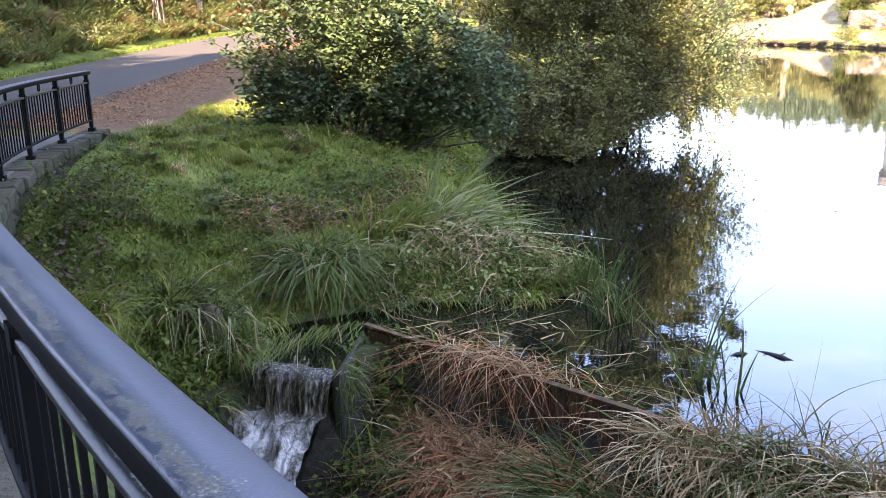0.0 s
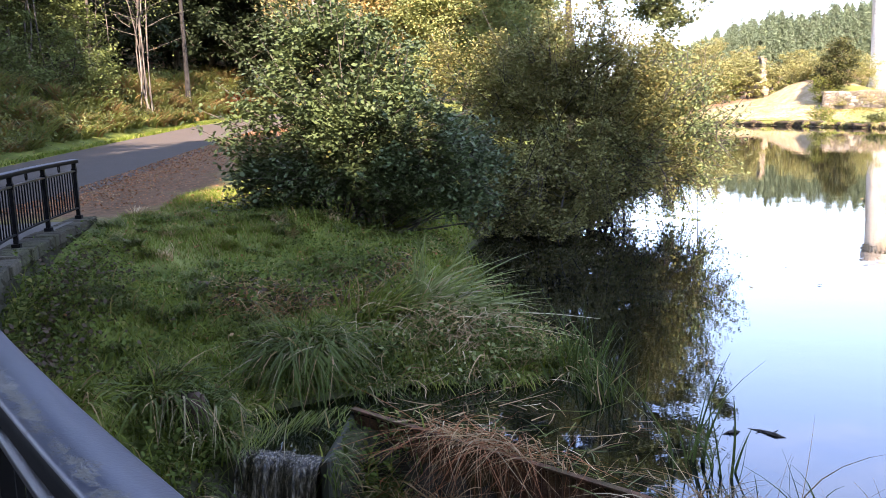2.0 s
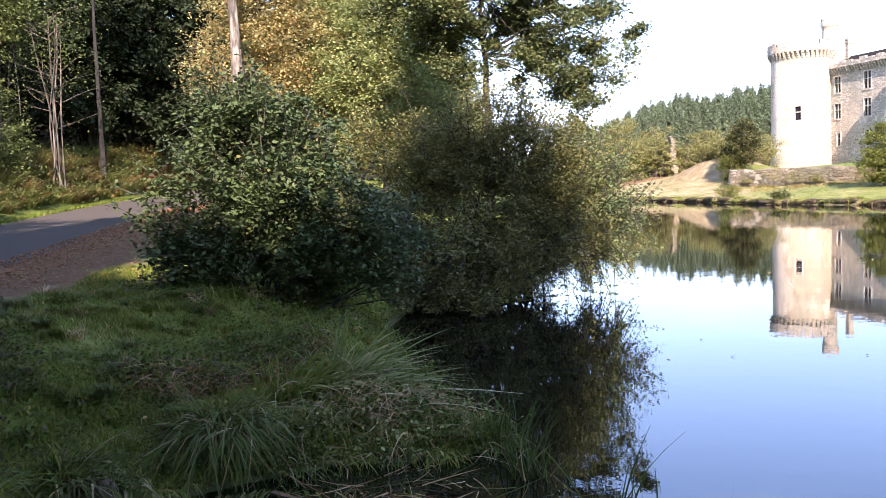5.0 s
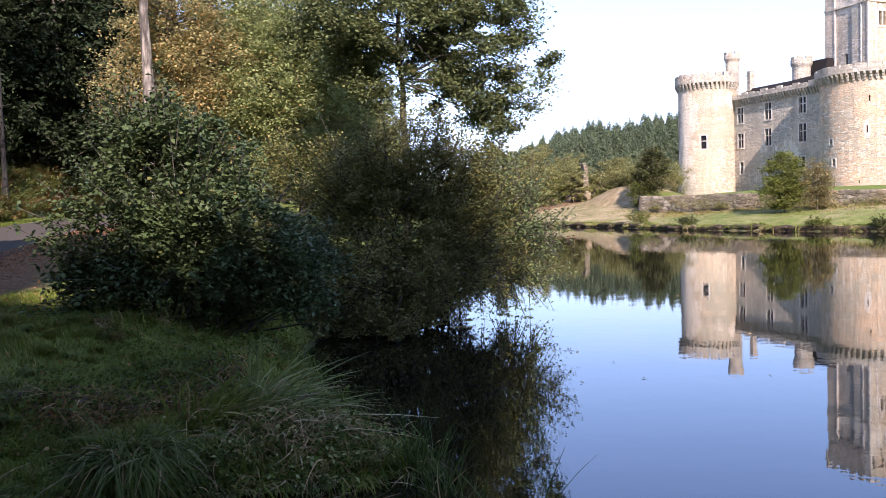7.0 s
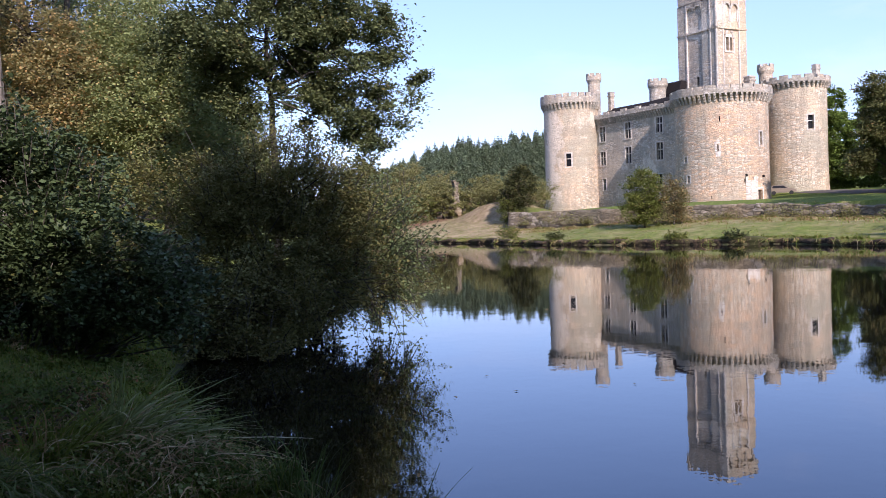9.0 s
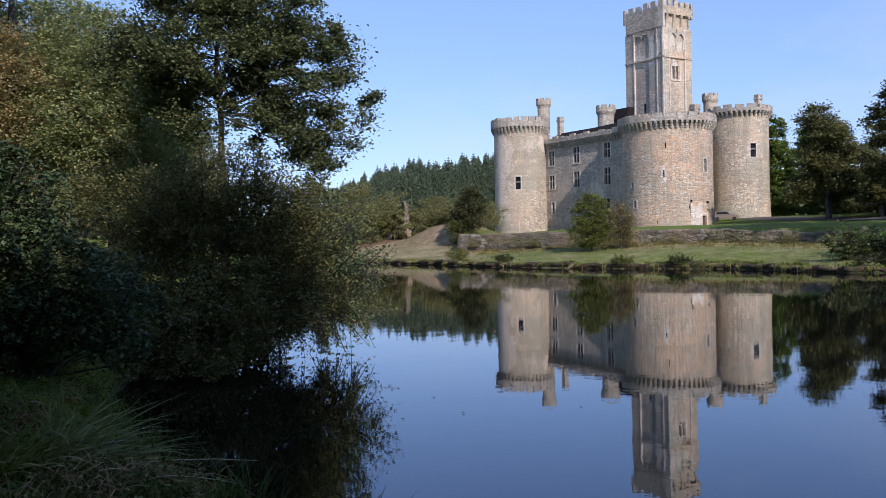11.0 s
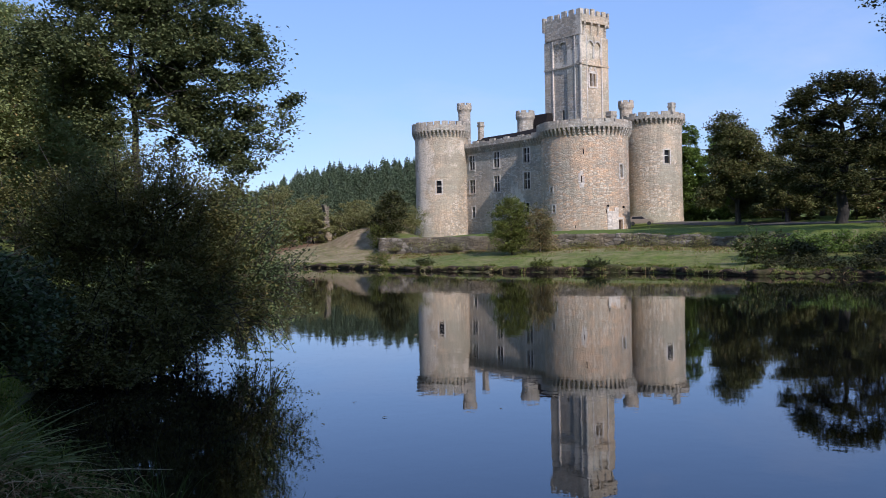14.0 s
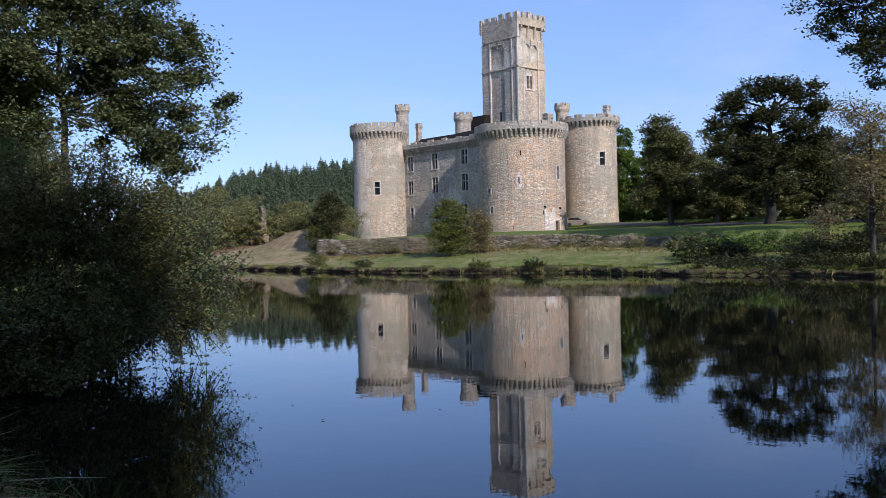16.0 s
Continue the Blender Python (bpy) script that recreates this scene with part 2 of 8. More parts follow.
def land(x, y):
    x, y = np.asarray(x, float), np.asarray(y, float)
    s = pond_dist(x, y)
    num, den = np.zeros(x.shape), np.zeros(x.shape)
    for px, py, pz in HEIGHTS:
        w = 1 / ((x - px) ** 2 + (y - py) ** 2 + 0.15) ** 1.6
        num, den = num + w * pz, den + w
    near = num / den
    # the wooded bank beyond the road, and the plateau behind
    rx = x - road_mid(y)
    bank = road_z(y) + 0.02 + 2.3 * smooth((-rx - 3.3) / 5.0) + 0.12 * np.clip(-rx - 8, 0, 60)
    left = np.where(rx < 0, bank, road_z(y) - np.clip(rx - 3, 0, 20) * 0.04)
    z = near + (left - near) * smooth((np.hypot(x + 1, y - 11) - 11) / 7)
    flat = smooth((4.4 - np.abs(rx)) / 1.0) * smooth((y - 11) / 5) * (y < 90)
    z = z + (road_z(y) - z) * flat
    # the castle's side
    far_w = smooth((x - 16) / 10) * smooth((y - 20) / 10)
    grass = 0.5 + 1.6 * smooth(s / 22.0) + 0.25 * noise_xy(x, y, 0.12)
    t = side_of(x, y, WALL_LINE)
    lawn = 3.62 + 0.8 * smooth((-t - 1.5) / 20) + 1.5 * smooth((x - 92) / 22)
    far = np.hypot(x, y)
    turn = np.degrees(np.arctan2(x, y))
    meadow = 0.5 + 2.9 * smooth(s / 36.0) + 0.12 * noise_xy(x, y, 0.2)
    side = np.where(t < -0.9, lawn, grass + (meadow - grass) * smooth((26 - turn) / 3))
    # the bare spur left of the castle
    side = side + 2.6 * smooth((8.6 - np.hypot((x - 60.8) * 1.0, (y - 140.0) * 0.6)) / 7.5)
    z = z + (side - z) * far_w
    # hills round the place
    z = z + 11 * smooth((far - 185) / 105) * smooth((turn - 6) / 14) * smooth((70 - turn) / 25) + 3 * smooth((far - 160) / 200)
    edge = np.where(z < 0, 0.12, np.where(y > 30, 0.35, 1.3))
    return np.where(s > 0, z * smooth(s / edge + 0.12), -0.12 - 0.9 * smooth(-s / 2.5))


def noise_xy(x, y, f):
    return (np.sin(x * f * 2.1 + 1.3) * np.cos(y * f * 1.7 + 0.4) + 0.5 * np.sin(x * f * 4.3 + y * f * 3.1) + 0.3 * np.cos(y * f * 7.7 - x * f * 6.1)) / 1.8


def floor_at(x, y):
    return float(land(np.array([x]), np.array([y]))[0])


# ---- building helpers ----


def mesh_np(name, verts, faces, mats, smooth_shade=False, index=None):
    """A mesh from arrays; faces all have the same number of corners."""
    verts, faces = np.asarray(verts, np.float32), np.asarray(faces, np.int32)
    me = bpy.data.meshes.new(name)
    n, k = faces.shape
    me.vertices.add(len(verts))
    me.vertices.foreach_set("co", verts.ravel())
    me.loops.add(n * k)
    me.loops.foreach_set("vertex_index", faces.ravel())
    me.polygons.add(n)
    me.polygons.foreach_set("loop_start", np.arange(0, n * k, k, dtype=np.int32))
    if index is not None:
        me.polygons.foreach_set("material_index", np.asarray(index, np.int32))
    if smooth_shade:
        me.polygons.foreach_set("use_smooth", np.ones(n, bool))
    for mt in (mats if isinstance(mats, (list, tuple)) else [mats]):
        me.materials.append(mt)
    me.update(calc_edges=True)
    me.validate()
    return me


def part(name, data, material=None, parent=None, label=""):
    """One mesh object under a thing or a part; data is a bmesh or a mesh."""
    if isinstance(data, bmesh.types.BMesh):
        me = bpy.data.meshes.new(name)
        bmesh.ops.recalc_face_normals(data, faces=data.faces[:])
        data.to_mesh(me)
        data.free()
        me.materials.append(material)
        data = me
    ob = new(name, data)
    if parent:
        ob.parent = parent
    if label:
        tagged(ob, label)
    return ob


def thing(name, m, label, category, group="", kind=""):
    ob = new(name)
    ob.empty_display_size = 0.2
    ob.matrix_world = m
    return tagged(ob, label, category, group, kind)


def add_box(bm, x0, x1, y0, y1, z0, z1, m=None, bevel=0.0):
    vs = [bm.verts.new((x, y, z)) for x in (x0, x1) for y in (y0, y1) for z in (z0, z1)]
    fs = [bm.faces.new([vs[i] for i in q]) for q in ((0, 1, 3, 2), (4, 6, 7, 5), (0, 4, 5, 1), (2, 3, 7, 6), (0, 2, 6, 4), (1, 5, 7, 3))]
    if bevel:
        es = list({e for f in fs for e in f.edges})
        out = bmesh.ops.bevel(bm, geom=es, offset=bevel, segments=1, affect="EDGES")
        vs = list({v for f in out["faces"] for v in f.verts} | {v for v in vs if v.is_valid})
    if m is not None:
        bmesh.ops.transform(bm, matrix=m, verts=vs)
    return vs


def tube_arrays(paths, sides=7):
    """Tubes along lists of (point, radius)."""
    V, Q, base = [], [], 0
    ang = np.linspace(0, 2 * math.pi, sides, endpoint=False)
    for pts in paths:
        P = np.array([p for p, _ in pts], float)
        R = np.array([r for _, r in pts], float)
        T = np.gradient(P, axis=0)
        T /= np.linalg.norm(T, axis=1)[:, None] + 1e-9
        ref = np.array([0.0, 0.0, 1.0]) if abs(T[0][2]) < 0.8 else np.array([1.0, 0.0, 0.0])
        A = np.cross(T, ref)
        A /= np.linalg.norm(A, axis=1)[:, None] + 1e-9
        B = np.cross(T, A)
        ring = P[:, None] + R[:, None, None] * (A[:, None] * np.cos(ang)[None, :, None] + B[:, None] * np.sin(ang)[None, :, None])
        n = len(P)
        V.append(ring.reshape(-1, 3))
        i, j = np.meshgrid(np.arange(n - 1), np.arange(sides), indexing="ij")
        a, b = i * sides + j, i * sides + (j + 1) % sides
        Q.append(np.stack([a, b, b + sides, a + sides], -1).reshape(-1, 4) + base)
        base += n * sides
    return np.concatenate(V), np.concatenate(Q)


def leaf_arrays(c, size, rng, up=0.5, aspect=0.62):
    """A folded four-cornered leaf at each centre."""
    n = len(c)
    nrm = rng.normal(size=(n, 3))
    nrm[:, 2] = np.abs(nrm[:, 2]) + up
    nrm /= np.linalg.norm(nrm, axis=1)[:, None]
    t = np.cross(nrm, rng.normal(size=(n, 3)))
    t /= np.linalg.norm(t, axis=1)[:, None] + 1e-9
    b = np.cross(nrm, t)
    s = (size * rng.uniform(0.65, 1.3, n))[:, None]
    v = np.stack([c - t * s * 0.5, c + b * s * aspect * 0.5 - t * s * 0.08 + nrm * s * 0.08, c + t * s * 0.5, c - b * s * aspect * 0.5 - t * s * 0.08 + nrm * s * 0.08], 1)
    return v.reshape(-1, 3), np.arange(4 * n).reshape(-1, 4)


def clumps(blobs, n, rng, low=0.5):
    """n points in and on the ellipsoids (cx, cy, cz, rx, ry, rz), most of them near the outside."""
    vol = np.array([b[3] * b[4] * b[5] for b in blobs]) ** 0.75
    pick = rng.choice(len(blobs), n, p=vol / vol.sum())
    B = np.array(blobs, float)[pick]
    d = rng.normal(size=(n, 3))
    d /= np.linalg.norm(d, axis=1)[:, None]
    r = low + (1.05 - low) * rng.random(n) ** 0.6
    seat = rng.uniform(0, 50, 3)
    r *= np.array([1 + 0.42 * noise.noise(Vector(B[i, :3] * 0.7 + d[i] * 1.9 + seat)) for i in range(n)])
    return B[:, :3] + d * r[:, None] * B[:, 3:6], pick


def limb(a, b, r0, r1, rng, bend=0.12, n=6):
    """A bent branch from a to b."""
    a, b = np.array(a, float), np.array(b, float)
    ln = np.linalg.norm(b - a)
    side = rng.normal(size=3) * ln * bend
    side[2] = abs(side[2]) * 0.6
    ks = np.linspace(0, 1, n)
    return [(a + (b - a) * k + side * math.sin(math.pi * k) + rng.normal(size=3) * ln * 0.012 * (0 < k < 1), r0 + (r1 - r0) * k ** 0.8) for k in ks]


def tree(name, base, label, category, trunk, blobs, leaf_mat, bark, leaves, leaf_size, n_clumps, spread, seed, group="", trunk_r=0.2, low=0.5, droop=0.6, stems=1, up=0.9, shoots=0, shoot_len=0.7, hang=0, bough=0.25):
    """A tree or bush: trunk and limbs in one mesh, leaves in another. trunk: points from the ground up, in the tree's own space."""
    rng = np.random.default_rng(seed)
    ob = thing(name, Matrix.Translation(base), label, category, group)
    paths = []
    tr = [np.array(p, float) for p in trunk]
    h = tr[-1][2]
    if stems == 1:
        fine = []
        for a, b in zip(tr, tr[1:]):
            fine += [a + (b - a) * k for k in (0, 0.25, 0.5, 0.75)]
        fine.append(tr[-1])
        fine = [p + rng.normal(size=3) * trunk_r * 0.2 * np.array([1, 1, 0]) * (i > 0) for i, p in enumerate(fine)]
        paths.append([(p, max(0.02, trunk_r * (1.25 if i == 0 else 1) * (1 - 0.8 * p[2] / (h + 0.01)))) for i, p in enumerate(fine)])
    cs, pick = clumps(blobs, n_clumps, rng, low)
    # main limbs to the blobs, lesser ones to some clumps
    for i, bl in enumerate(blobs):
        c = np.array(bl[:3], float)
        if stems == 1:
            k = np.clip((c[2] - bl[5] * 0.8) / h, bough, 0.96)
            start = np.array([np.interp(k * h, [p[2] for p in tr], [p[j] for p in tr]) for j in range(3)])
            if bl[3] >= 1.0 or i == 0:
                paths.append(limb(start, c, trunk_r * 0.45 * (1.1 - 0.6 * k) * min(1.0, (bl[3] / 1.6) ** 2), trunk_r * 0.12, rng, 0.2, 8))
        else:
            for _ in range(stems):
                foot = np.array([rng.normal() * 0.35 + c[0] * 0.35, rng.normal() * 0.35 + c[1] * 0.35, -0.1])
                paths.append(limb(foot, c + rng.normal(size=3) * np.array(bl[3:6]) * 0.4, trunk_r, trunk_r * 0.25, rng))
        own = np.where(pick == i)[0]
        for j in rng.permutation(own)[: max(3, min(26, len(own) // 3))]:
            paths.append(limb(c + (cs[j] - c) * 0.15, cs[j], trunk_r * 0.16, 0.012, rng, 0.1, 4))
    tips = []
    mid = np.mean([bl[:3] for bl in blobs], axis=0)
    low_ones = np.where(cs[:, 2] < mid[2])[0]
    for j, rise in [(j, 0.7) for j in rng.integers(0, n_clumps, shoots)] + [(low_ones[k], -0.55) for k in rng.integers(0, len(low_ones), hang)]:
        go = (cs[j] - mid) / (np.linalg.norm(cs[j] - mid) + 1e-6) + np.array([0, 0, rise]) + rng.normal(size=3) * 0.35
        go /= np.linalg.norm(go)
        ln = shoot_len * rng.uniform(0.5, 1.3)
        end = cs[j] + go * ln
        paths.append([(cs[j], 0.012), (cs[j] + go * ln * 0.5, 0.009), (end, 0.004)])
        ks = rng.random(22) ** 0.8
        tips.append(cs[j] + go * ln * ks[:, None] * 1.05 + rng.normal(size=(22, 3)) * 0.07 * ln)
    v, q = tube_arrays(paths)
    wood = part("trunk" if stems == 1 else "brushwood", mesh_np("trunk", v, q, bark, True), parent=ob)
    if stems > 1:
        tagged(wood, "thin brown stems", kind="stuff")
    per = rng.dirichlet(np.ones(n_clumps) * 2.5) * leaves
    idx = np.repeat(np.arange(n_clumps), np.maximum(1, per.astype(int)))
    wide = rng.uniform(0.45, 1.25, n_clumps)[idx][:, None]
    c = cs[idx] + rng.normal(size=(len(idx), 3)) * np.array([spread, spread, spread * droop]) * wide
    if tips:
        c = np.concatenate([c] + tips)
    c[:, 2] = np.maximum(c[:, 2], 0.02)
    v, q = leaf_arrays(c, leaf_size, rng, up)
    part("crown", mesh_np("crown", v, q, leaf_mat), parent=ob)
    return ob


def blade_arrays(feet, height, out, width, rng, bend=0.5, segs=4, sag=0.0):
    """Grass blades: strips that bend over. out: unit-ish directions in plan, one for each foot."""
    n = len(feet)
    ks = np.linspace(0, 1, segs + 1)
    h = np.broadcast_to(np.asarray(height, float), (n,))
    rise = h[:, None] * (ks - sag * ks ** 2.2)[None]
    go = h[:, None] * bend * (ks ** 1.7)[None]
    P = np.zeros((n, segs + 1, 3))
    P[:, :, :2] = feet[:, None, :2] + out[:, None, :] * go[:, :, None]
    P[:, :, 2] = feet[:, None, 2] + rise
    sidev = np.stack([-out[:, 1], out[:, 0]], 1)
    sidev = sidev / (np.linalg.norm(sidev, axis=1)[:, None] + 1e-6)
    w = np.asarray(width, float) * np.ones(n)
    W = w[:, None] * (1 - ks ** 1.5 * 0.93)[None]
    Lf, Rt = P.copy(), P.copy()
    Lf[:, :, :2] -= sidev[:, None] * W[:, :, None] * 0.5
    Rt[:, :, :2] += sidev[:, None] * W[:, :, None] * 0.5
    V = np.stack([Lf, Rt], 2).reshape(-1, 3)
    i, j = np.meshgrid(np.arange(n), np.arange(segs), indexing="ij")
    a = i * 2 * (segs + 1) + 2 * j
    return V, np.stack([a, a + 1, a + 3, a + 2], -1).reshape(-1, 4)


def strand_arrays(feet, way, length, width, rng, sag=0.6, segs=5, curly=0.22):
    """Thin strands that start along way and sink under their weight."""
    n = len(feet)
    ks = np.linspace(0, 1, segs + 1)
    way = way / (np.linalg.norm(way, axis=1)[:, None] + 1e-9)
    ln = np.broadcast_to(np.asarray(length, float), (n,))
    P = feet[:, None] + way[:, None] * (ln[:, None] * ks[None])[..., None]
    curl = rng.normal(size=(n, 3)) * np.array([curly, curly, curly * 0.45])
    P += curl[:, None] * (ln[:, None] * (ks ** 2)[None])[..., None]
    P[:, :, 2] -= sag * ln[:, None] * (ks ** 2)[None]
    side = np.cross(way, rng.normal(size=(n, 3)) * 0.5 + np.array([0, 0, 1.0]))
    side /= np.linalg.norm(side, axis=1)[:, None] + 1e-9
    W = (np.asarray(width, float) * np.ones(n))[:, None] * (1 - 0.85 * ks ** 1.6)[None]
    V = np.stack([P - side[:, None] * W[..., None] / 2, P + side[:, None] * W[..., None] / 2], 2).reshape(-1, 3)
    i, j = np.meshgrid(np.arange(n), np.arange(segs), indexing="ij")
    k = i * 2 * (segs + 1) + 2 * j
    return V, np.stack([k, k + 1, k + 3, k + 2], -1).reshape(-1, 4)

# ---- ground, road, water ----


def ground_material():
    m = Nodes("ground_cover")
    at = m.add("ShaderNodeVertexColor")
    at.layer_name = "cover"
    sep = m.add("ShaderNodeSeparateColor", {0: at.outputs["Color"]})
    pos = m.add("ShaderNodeNewGeometry").outputs["Position"]
    fine, mid, big = m.noise(9.0, 5.0, 0.7, pos), m.noise(1.1, 4.0, 0.6, pos), m.noise(0.12, 3.0, 0.5, pos)
    green = m.ramp(m.math("ADD", m.math("MULTIPLY", fine, 0.6), m.math("MULTIPLY", mid, 0.4)), [(0.3, (0.036, 0.05, 0.01)), (0.5, (0.09, 0.125, 0.018)), (0.72, (0.18, 0.225, 0.036))])
    dry = m.ramp(m.math("ADD", m.math("MULTIPLY", mid, 0.6), m.math("MULTIPLY", big, 0.4)), [(0.38, (0.13, 0.115, 0.045)), (0.5, (0.235, 0.185, 0.095)), (0.62, (0.34, 0.265, 0.16))])
    litter = m.ramp(fine, [(0.3, (0.045, 0.024, 0.015)), (0.5, (0.115, 0.056, 0.034)), (0.7, (0.22, 0.11, 0.066))])
    mud = m.ramp(fine, [(0.3, (0.015, 0.013, 0.01)), (0.7, (0.05, 0.042, 0.03))])
    col = m.mix(sep.outputs[0], green, dry)
    col = m.mix(sep.outputs[1], col, litter)
    col = m.mix(sep.outputs[2], col, mud)
    return m.done(col, 0.95, m.math("ADD", fine, mid), 0.6, 0.05, spec=0.15)


def grid_steps():
    def grow(a, sign, lim):
        out, st = [], 2.5
        while abs(a) < lim:
            a += sign * st
            st *= 1.25
            out.append(a)
        return out
    xs = list(np.arange(-60, -12, 2.0)) + list(np.arange(-12, 9, 0.25)) + list(np.arange(9, 36, 1.0)) + list(np.arange(36, 64, 0.5)) + list(np.arange(64, 142, 1.0))
    ys = list(np.arange(-30, 0, 2.0)) + list(np.arange(0, 24, 0.25)) + list(np.arange(24, 34, 1.0)) + list(np.arange(34, 122, 0.5)) + list(np.arange(122, 200, 1.0))
    return (np.array(sorted(grow(xs[0], -1, 2500)) + xs + grow(xs[-1], 1, 2500)), np.array(sorted(grow(ys[0], -1, 2500)) + ys + grow(ys[-1], 1, 2500)))


def build_ground():
    xs, ys = grid_steps()
    X, Y = np.meshgrid(xs, ys, indexing="ij")
    Z = land(X, Y)
    nx, ny = X.shape
    v = np.stack([X, Y, Z], -1).reshape(-1, 3)
    i, j = np.meshgrid(np.arange(nx - 1), np.arange(ny - 1), indexing="ij")
    a = i * ny + j
    q = np.stack([a, a + ny, a + ny + 1, a + 1], -1).reshape(-1, 4)
    me = mesh_np("ground", v, q, ground_material(), True)
    s = pond_dist(X, Y)
    rx = X - road_mid(Y)
    t = side_of(X, Y, WALL_LINE)
    far = (X > 22) & (Y > 30)
    turn = np.degrees(np.arctan2(X, Y))
    dry = np.where(far, np.clip(0.3 + 0.75 * smooth((26.5 - turn) / 2.5) + 0.35 * smooth((s - 11) / 6) + 0.3 * noise_xy(X, Y, 0.3) + 0.25 * noise_xy(Y, X, 0.9), 0, 1), 0.12 + 0.15 * noise_xy(X, Y, 0.8))
    dry = np.where(far & (t < -1) & (np.hypot(X - 60.8, Y - 140) > 9), 0.05, dry)
    road = (np.abs(rx) < 7.5) & (Y > 10) & (Y < 120)
    litter = np.where(road & (rx > 0), 0.9 * smooth((6.3 + 0.8 * noise_xy(X, Y, 0.9) - rx) / 1.2) * smooth((Y - 14.5) / 3), 0.0)
    litter = np.where((rx < -6) & (Y > 10), 0.75 + 0.2 * noise_xy(X, Y, 0.5), litter)
    litter = np.maximum(litter, 0.35 * smooth((10 - np.hypot(X - 60.8, (Y - 140) * 0.6)) / 5) * smooth((noise_xy(X, Y, 0.8) + 0.6) / 0.6))
    mud = np.where(s < 0, 1.0, smooth((0.5 - 0.15 * far - s) / 0.5) * (0.8 + 0.1 * far))
    mud = np.maximum(mud, smooth((0.15 - Z) / 0.5) * (Y < 10))
    cover = np.stack([np.clip(dry, 0, 1), np.clip(litter, 0, 1), np.clip(mud, 0, 1), np.ones_like(dry)], -1).reshape(-1, 4)
    ca = me.color_attributes.new("cover", "FLOAT_COLOR", "POINT")
    ca.data.foreach_set("color", cover.astype(np.float32).ravel())
    return tagged(new("ground", me), "grassy banks, dry meadow and leaf-strewn woodland ground", "ground", kind="structure")


build_ground()


def asphalt_material():
    m = Nodes("worn_asphalt")
    pos = m.add("ShaderNodeNewGeometry").outputs["Position"]
    f, g, b = m.noise(55.0, 3.0, 0.7, pos), m.noise(2.2, 4.0, 0.6, pos), m.noise(0.35, 3.0, 0.5, pos)
    col = m.mix(f, (0.04, 0.033, 0.026), (0.08, 0.067, 0.054))
    col = m.mix(m.ramp(g, [(0.5, (0, 0, 0)), (0.75, (0.7, 0.7, 0.7))]), col, (0.09, 0.065, 0.05))
    col = m.mix(m.math("MULTIPLY", b, 0.5), col, (0.075, 0.068, 0.063))
    return m.done(col, 0.95, f, 0.5, 0.008, spec=0.15)


def build_road():
    ys = np.concatenate([np.arange(-30, 60, 0.5), np.arange(60, 84, 1.0)])
    us = np.linspace(-2.9, 2.9, 13)
    V, n = [], len(us)
    for y in ys:
        edge = 0.12 * math.sin(y * 1.7) + 0.08 * math.sin(y * 4.1)
        for u in us:
            wide = u * (1 + (0.04 * edge if abs(u) > 2.5 else 0))
            V.append((float(road_mid(y)) + wide, y, float(road_z(y)) + 0.06 - 0.006 * u * u))
    i, j = np.meshgrid(np.arange(len(ys) - 1), np.arange(n - 1), indexing="ij")
    a = i * n + j
    q = np.stack([a, a + 1, a + n + 1, a + n], -1).reshape(-1, 4)
    return tagged(new("road", mesh_np("road", V, q, asphalt_material(), True)), "narrow worn grey asphalt lane with leaf-strewn edge", "road", kind="structure")


build_road()


def water_material(name, ripple, tint=(0.004, 0.004, 0.0035)):
    m = Nodes(name)
    pos = m.add("ShaderNodeNewGeometry").outputs["Position"]
    a = m.noise(0.55, 3.0, 0.5, pos)
    b = m.noise(2.6, 2.0, 0.5, pos)
    h = m.math("ADD", m.math("MULTIPLY", a, 1.0), m.math("ADD", m.math("MULTIPLY", b, 0.3), m.math("MULTIPLY", m.noise(9.0, 2.0, 0.5, pos), 0.11)))
    m.done(tint, 0.0, h, ripple, 0.05)
    m.bsdf.inputs["IOR"].default_value = 1.7
    m.bsdf.inputs["Specular Tint"].default_value = (0.52, 0.74, 1.0, 1)
    return m.mat


WATER = water_material("pond_water", 0.052)


def build_pond():
    bm = bmesh.new()
    vs = [bm.verts.new((x, y, 0)) for x, y in POND]
    f = bm.faces.new(vs)
    bmesh.ops.triangulate(bm, faces=[f])
    bm.normal_update()
    if sum(f.normal.z for f in bm.faces) < 0:
        bmesh.ops.reverse_faces(bm, faces=bm.faces[:])
    me = bpy.data.meshes.new("pond_water")
    bm.to_mesh(me)
    bm.free()
    me.materials.append(WATER)
    return tagged(new("water", me), "still dark pond reflecting sky, trees and castle", "pond", kind="structure")


build_pond()

# ---- castle ----


